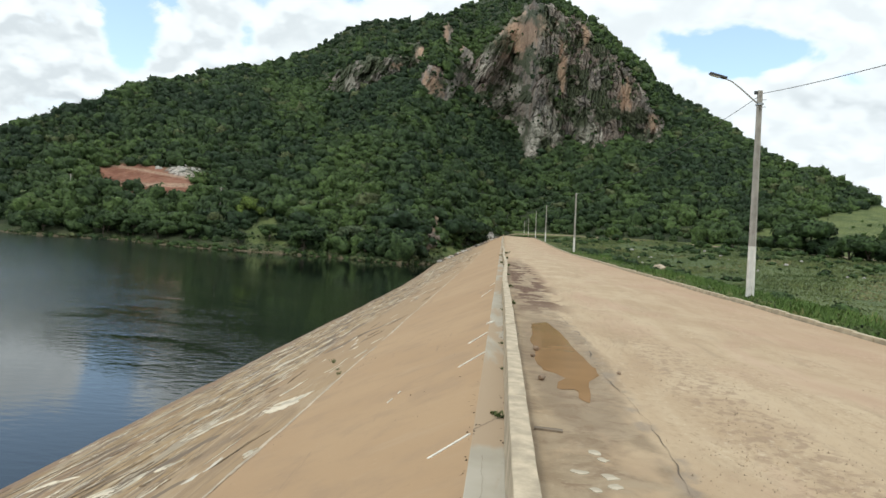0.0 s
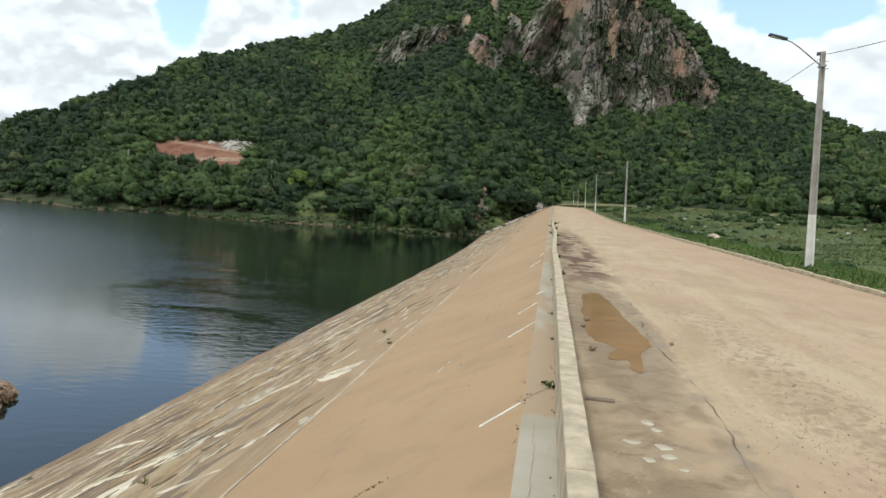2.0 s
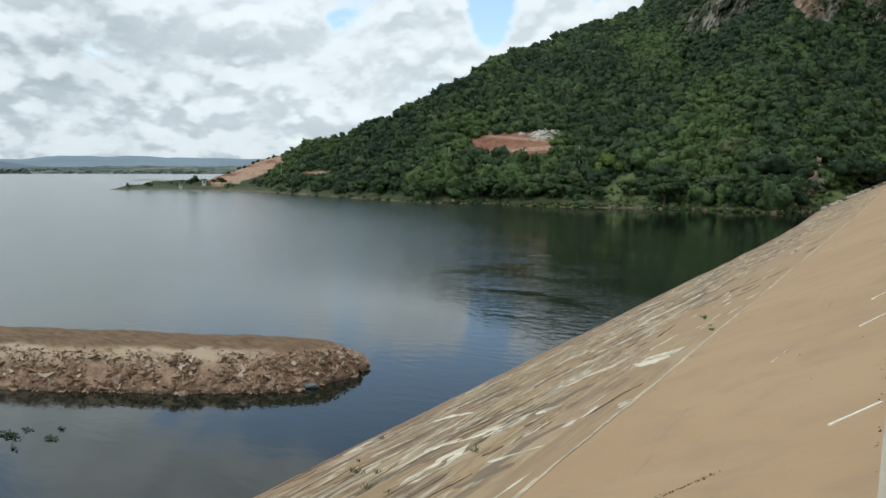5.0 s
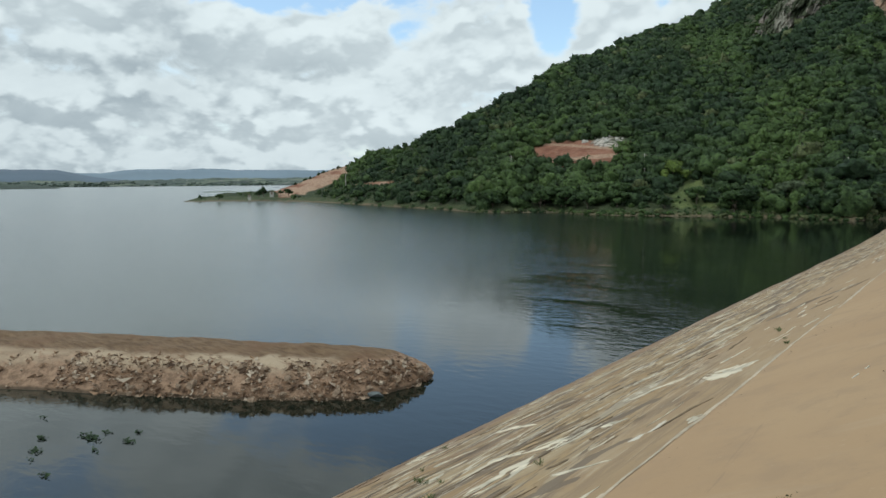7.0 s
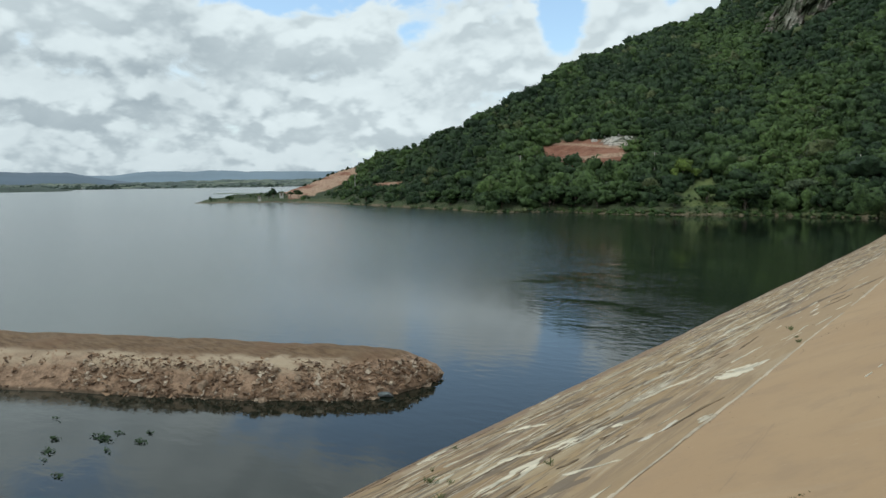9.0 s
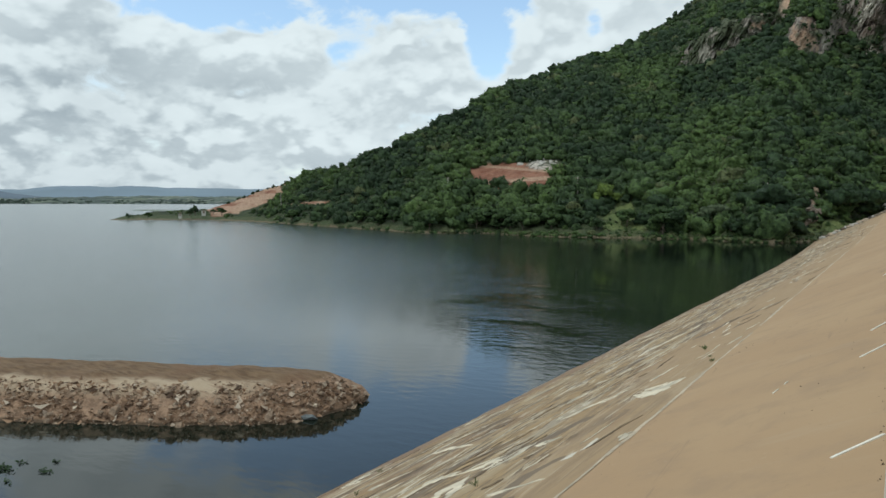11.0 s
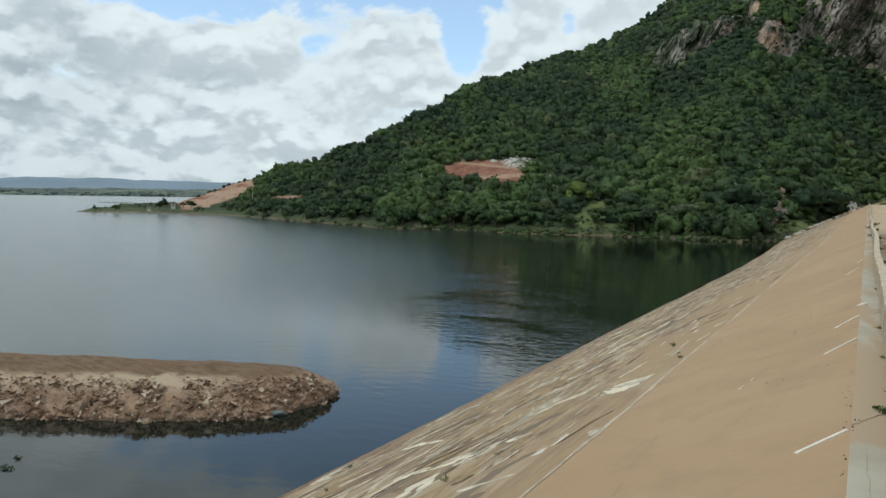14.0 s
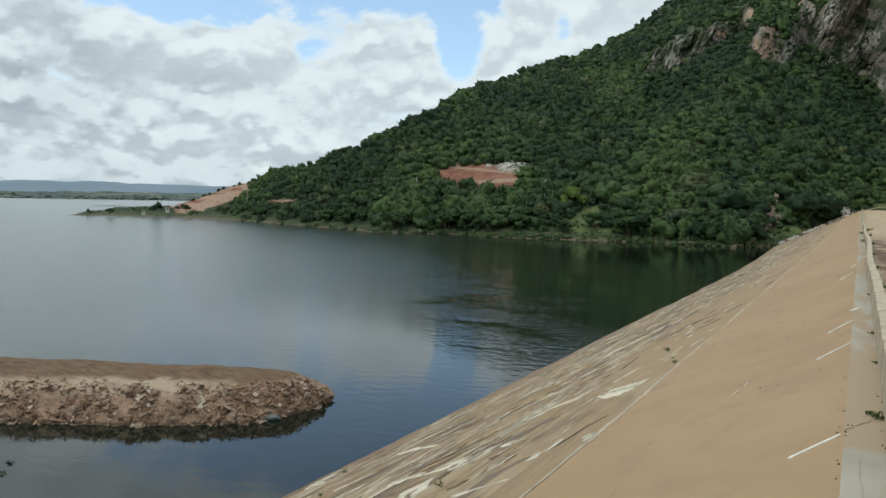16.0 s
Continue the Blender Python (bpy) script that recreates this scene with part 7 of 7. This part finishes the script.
rng = random.Random(43)
for i in range(15):
    az, el = rng.uniform(-6.1, -5.1), rng.uniform(-1.5, 0.9)
    k = int(np.argmin(np.abs(np.degrees(np.arctan(hill_t[:, int((az - AZ0) / DAZ)])) - el)))
    x, y, z, r, _ = (float(v[0]) for v in hill_point(np.array([az]), np.array([k])))
    boulder(x * 0.988, y * 0.988, z + 0.1, rng.uniform(0.55, 1.15), 170 + i, STONE if i % 4 == 0 else ROCK_DARK, "weathered brown boulder among the trees", "boulders among the trees")
rng = random.Random(45)
for i in range(30):
    az, r = rng.uniform(9, 29), rng.uniform(48, 150)
    x, y = r * math.sin(radians(az)), r * math.cos(radians(az))
    if x < KERB_X + 3:
        continue
    z = float(land_z(np.array([x]), np.array([y]))[0])
    size = rng.uniform(0.08, 0.24) * (0.6 + r / 150)
    boulder(x, y, z + size * 0.3, size, 200 + i, ROCK_WHITE, "pale stone lying in the rough pasture", "stones in the pasture")
for i in range(5):
    x, y = 62 * math.sin(radians(12.4 + 0.35 * i)), 62 * math.cos(radians(12.4 + 0.35 * i))
    z = float(land_z(np.array([x]), np.array([y]))[0])
    boulder(x, y, z + 0.2, 0.55 - 0.06 * i, 240 + i, STONE if i % 2 else STONE_PALE, "heap of rubble dumped beside the road", "rubble heaps")
rng = random.Random(47)
for i in range(26):
    az, el = rng.uniform(-27.2, -23.8), rng.uniform(2.75, 3.35)
    j = int((az - AZ0) / DAZ)
    k = int(np.argmin(np.abs(np.degrees(np.arctan(hill_t[:, j])) - el)))
    x, y, z, r, _ = (float(v[0]) for v in hill_point(np.array([az]), np.array([k])))
    boulder(x, y, z + 0.1, rng.uniform(0.25, 0.75), 130 + i, ROCK_WHITE, "pale bare boulder above the red cutting", "boulders above the cutting")


def build_house(az, r, low, wide, deep, tall):
    """A small white hut with a flat parapet roof."""
    a = radians(az)
    base = new("house")
    bm = bmesh.new()
    box(bm, (-wide / 2, -deep / 2, -1), (wide / 2, deep / 2, tall), bevel=0.03)
    part("wall", bm, PLASTER, base)
    bm = bmesh.new()
    box(bm, (-wide * 0.54, -deep * 0.54, tall), (wide * 0.54, deep * 0.54, tall + 0.12), bevel=0.02)
    part("roof", bm, POLE, base)
    bm = bmesh.new()
    box(bm, (-0.35, -deep / 2 - 0.04, 0), (0.35, -deep / 2 + 0.02, 1.3), bevel=0.02)
    part("door", bm, TIMBER, base)
    base.matrix_basis = pose(r * math.sin(a), r * math.cos(a), EYE + r * math.tan(radians(low)), 0, 0, -az)
    return tagged(base, "small white flat-roofed hut on the far point", "hut", "huts on the point")


for i, az in enumerate(-45.2 - 0.37 * k for k in range(14)):
    j = int((az - AZ0) / DAZ)
    x, y, z, r, _ = (float(v[0]) for v in hill_point(np.array([az]), np.array([STEPS - 4])))
    ob = copy_thing(tree_kinds[(i * 2 + 2) % 6], pose(x, y, z - 0.6, 0, 0, 57 * i) @ Matrix.Scale(0.45 + 0.22 * (i * 0.618 % 1), 4))
    tagged(ob, "dark rounded tree above the earth cutting", "tree", "trees above the cutting")
build_house(-51.9, 282, -0.98, 1.5, 1.5, 0.9)
build_house(-53.6, 284, -1.18, 1.2, 1.2, 0.6)
for az, r, low, kind in ((-52.5, 286, -1.0, 4), (-52.9, 288, -1.05, 2), (-51.2, 290, -0.95, 2), (-55.9, 284, -1.25, 5), (-50.6, 285, -1.0, 0)):
    a = radians(az)
    ob = copy_thing(tree_kinds[kind], pose(r * math.sin(a), r * math.cos(a), EYE + r * math.tan(radians(low)) - 0.4, 0, 0, az * 40))
    tagged(ob, "dark rounded tree on the low point", "tree", "trees on the point")


def build_islet():
    """A dark sandbar that barely clears the water."""
    az = np.linspace(-57.0, -54.2, 40)
    rows = []
    for k, lift in enumerate((-0.3, 0.35, 0.5, -0.3)):
        r = 560 + 6 * k + 4 * (fbm(az * 3, az * 0 + k, 2, 700) - 0.5)
        z = WATER + lift * np.sin(np.linspace(0, math.pi, 40)) ** 0.4 * (0.6 + 0.8 * fbm(az * 6, az * 0 + k, 3, 710)) - 0.02
        rows.append(np.stack([r * np.sin(np.radians(az)), r * np.cos(np.radians(az)), z], -1))
    ob = sheet("islet", np.concatenate(rows), grid_faces(4, 40), FAR_LAND)
    tagged(ob, "low dark sandbar in the far water", "islet", kind="structure")


build_islet()


def build_crack():
    """A ragged open crack along the edge of the damp lane."""
    rng = random.Random(53)
    bm = bmesh.new()
    left, right = [], []
    y = 4.0
    while y < 17.0:
        x = 1.53 + 0.06 * math.sin(y * 1.1) + 0.05 * noise.noise(Vector((0, y * 3.0, 1)))
        w = max(0.0008, 0.0005 + 0.018 * noise.noise(Vector((3, y * 1.3, 0))))
        left.append(bm.verts.new((x - w, y, 0.006)))
        right.append(bm.verts.new((x + w, y, 0.006)))
        y += rng.uniform(0.03, 0.09)
    for i in range(len(left) - 1):
        bm.faces.new((left[i], right[i], right[i + 1], left[i + 1]))
    tagged(part("crack", bm, CRACK), "dark ragged crack in the road surface", "crack", kind="structure")


build_crack()


def road_grit():
    """Loose grit and pebbles on the wheel tracks."""
    rng = np.random.default_rng(59)
    n = 9000
    y = 3.5 + 26 * rng.uniform(0, 1, n) ** 1.6
    x = 1.55 + rng.gamma(2.0, 0.55, n)
    lump = fbm(x * 1.4, y * 0.35, 4, 270) + rng.uniform(-0.12, 0.12, n)
    keep = (x < KERB_X - 0.3) & (lump > np.where(np.abs(x - 2.7) < 0.6, 0.50, 0.60))
    x, y = x[keep], y[keep]
    size = (0.004 + 0.012 * rng.uniform(0, 1, len(x)) ** 3)[:, None, None]
    tet = np.array(((0, 0, 0.9), (0.9, 0, -0.3), (-0.5, 0.8, -0.3), (-0.5, -0.8, -0.3)))[None] * rng.uniform(0.5, 1.4, (len(x), 4, 1)) * size
    zz = 0.05 * (fbm(x * 0.5, y * 0.2, 3, 180) - 0.5) * smooth(x, 1.6, 3.0) + 0.02 * (fbm(x * 2, y * 1.2, 3, 185) - 0.5) * smooth(x, 1.5, 2.4)
    verts = (np.stack([x, y, zz + 0.002], -1)[:, None, :] + tet).reshape(-1, 3)
    f = np.array(((0, 1, 2), (0, 2, 3), (0, 3, 1), (1, 3, 2)))
    faces = (np.arange(len(x))[:, None, None] * 4 + f[None]).reshape(-1, 3)
    tagged(sheet("grit", verts, faces, GRIT, smooth=False), "loose grit and pebbles on the road", "gravel", kind="stuff")


road_grit()


def crack_line(points, wide, lift, name, label):
    """A thin dark crack that follows a line of points."""
    bm = bmesh.new()
    left, right = [], []
    for (x0, y0, z0), (x1, y1, z1) in zip(points, points[1:]):
        run = Vector((x1 - x0, y1 - y0, 0)).normalized()
        side = Vector((-run.y, run.x, 0))
        for i in range(10):
            u = i / 10
            p = Vector((x0 + (x1 - x0) * u, y0 + (y1 - y0) * u, z0 + (z1 - z0) * u + lift))
            p += side * 0.02 * noise.noise(p * 14)
            w = wide * (0.6 + 0.6 * abs(noise.noise(p * 9)))
            left.append(bm.verts.new(p - side * w))
            right.append(bm.verts.new(p + side * w))
    for i in range(len(left) - 1):
        bm.faces.new((left[i], right[i], right[i + 1], left[i + 1]))
    bmesh.ops.recalc_face_normals(bm, faces=bm.faces)
    tagged(part(name, bm, CRACK), label, "crack", kind="structure")


crack_line([(-0.14, 6.62, -0.118), (-0.05, 6.85, -0.118), (0.05, 7.05, -0.118), (0.14, 7.25, -0.118)], 0.004, 0.004, "crack", "hairline crack across the concrete ledge")
crack_line([(-0.02, 4.3, -0.118), (0.0, 5.2, -0.118), (-0.03, 6.0, -0.118)], 0.0012, 0.004, "crack", "hairline crack along the concrete ledge")


def litter():
    """Dry crumbs, twigs and seedlings caught on the face and along the ledge."""
    rng = np.random.default_rng(67)
    lines = ((-1.55, 5.22, -1.17, 5.59, 45, 0.018), (-0.16, 4.2, -0.15, 9.0, 26, 0.04), (-3.0, 6.0, -3.05, 14.0, 26, 0.10), (0.13, 4.0, 0.16, 16.0, 40, 0.02), (-3.6, 14.0, -3.3, 26.0, 30, 0.3), (-0.9, 8.0, -0.5, 14.0, 18, 0.3), (-2.9, 15.0, -2.7, 16.5, 22, 0.06))
    mids = []
    for x0, y0, x1, y1, count, spread in lines:
        u = rng.uniform(0, 1, count)
        x = x0 + (x1 - x0) * u + rng.normal(size=count) * spread
        y = y0 + (y1 - y0) * u + rng.normal(size=count) * spread
        z = np.where(x > CREST_X, CREST_Z + 0.014, CREST_Z + (x - CREST_X) / FALL + 0.006)
        mids.append(np.stack([x, y, z], -1))
    mid = np.concatenate(mids)
    n = len(mid)
    size = (0.004 + 0.010 * rng.uniform(0, 1, n) ** 2)[:, None, None]
    tet = np.array(((0, 0, 0.7), (1.3, 0, -0.2), (-0.6, 0.7, -0.2), (-0.6, -0.7, -0.2)))[None] * rng.uniform(0.4, 1.5, (n, 4, 1)) * size
    verts = (mid[:, None, :] + tet).reshape(-1, 3)
    f = np.array(((0, 1, 2), (0, 2, 3), (0, 3, 1), (1, 3, 2)))
    faces = (np.arange(n)[:, None, None] * 4 + f[None]).reshape(-1, 3)
    tagged(sheet("litter", verts, faces, LITTER, smooth=False), "dark crumbs and twigs lying on the concrete", "litter", kind="stuff")


litter()
for i in range(9):
    u = i / 8
    weed(-1.55 + 0.38 * u, 5.22 + 0.37 * u, face_z(-1.55 + 0.38 * u), 0.035, 9, 680 + i, "tiny seedling growing in a crack of the dam face")
for x0, y0, x1, y1 in ((-1.41, 9.7, -1.37, 9.88), (-1.33, 10.15, -1.31, 10.25)):
    face_bar(x0, y0, x1, y1, 0.022, "mortar_bar", "short white mortar fleck on the beige dam face", "mortar bar")
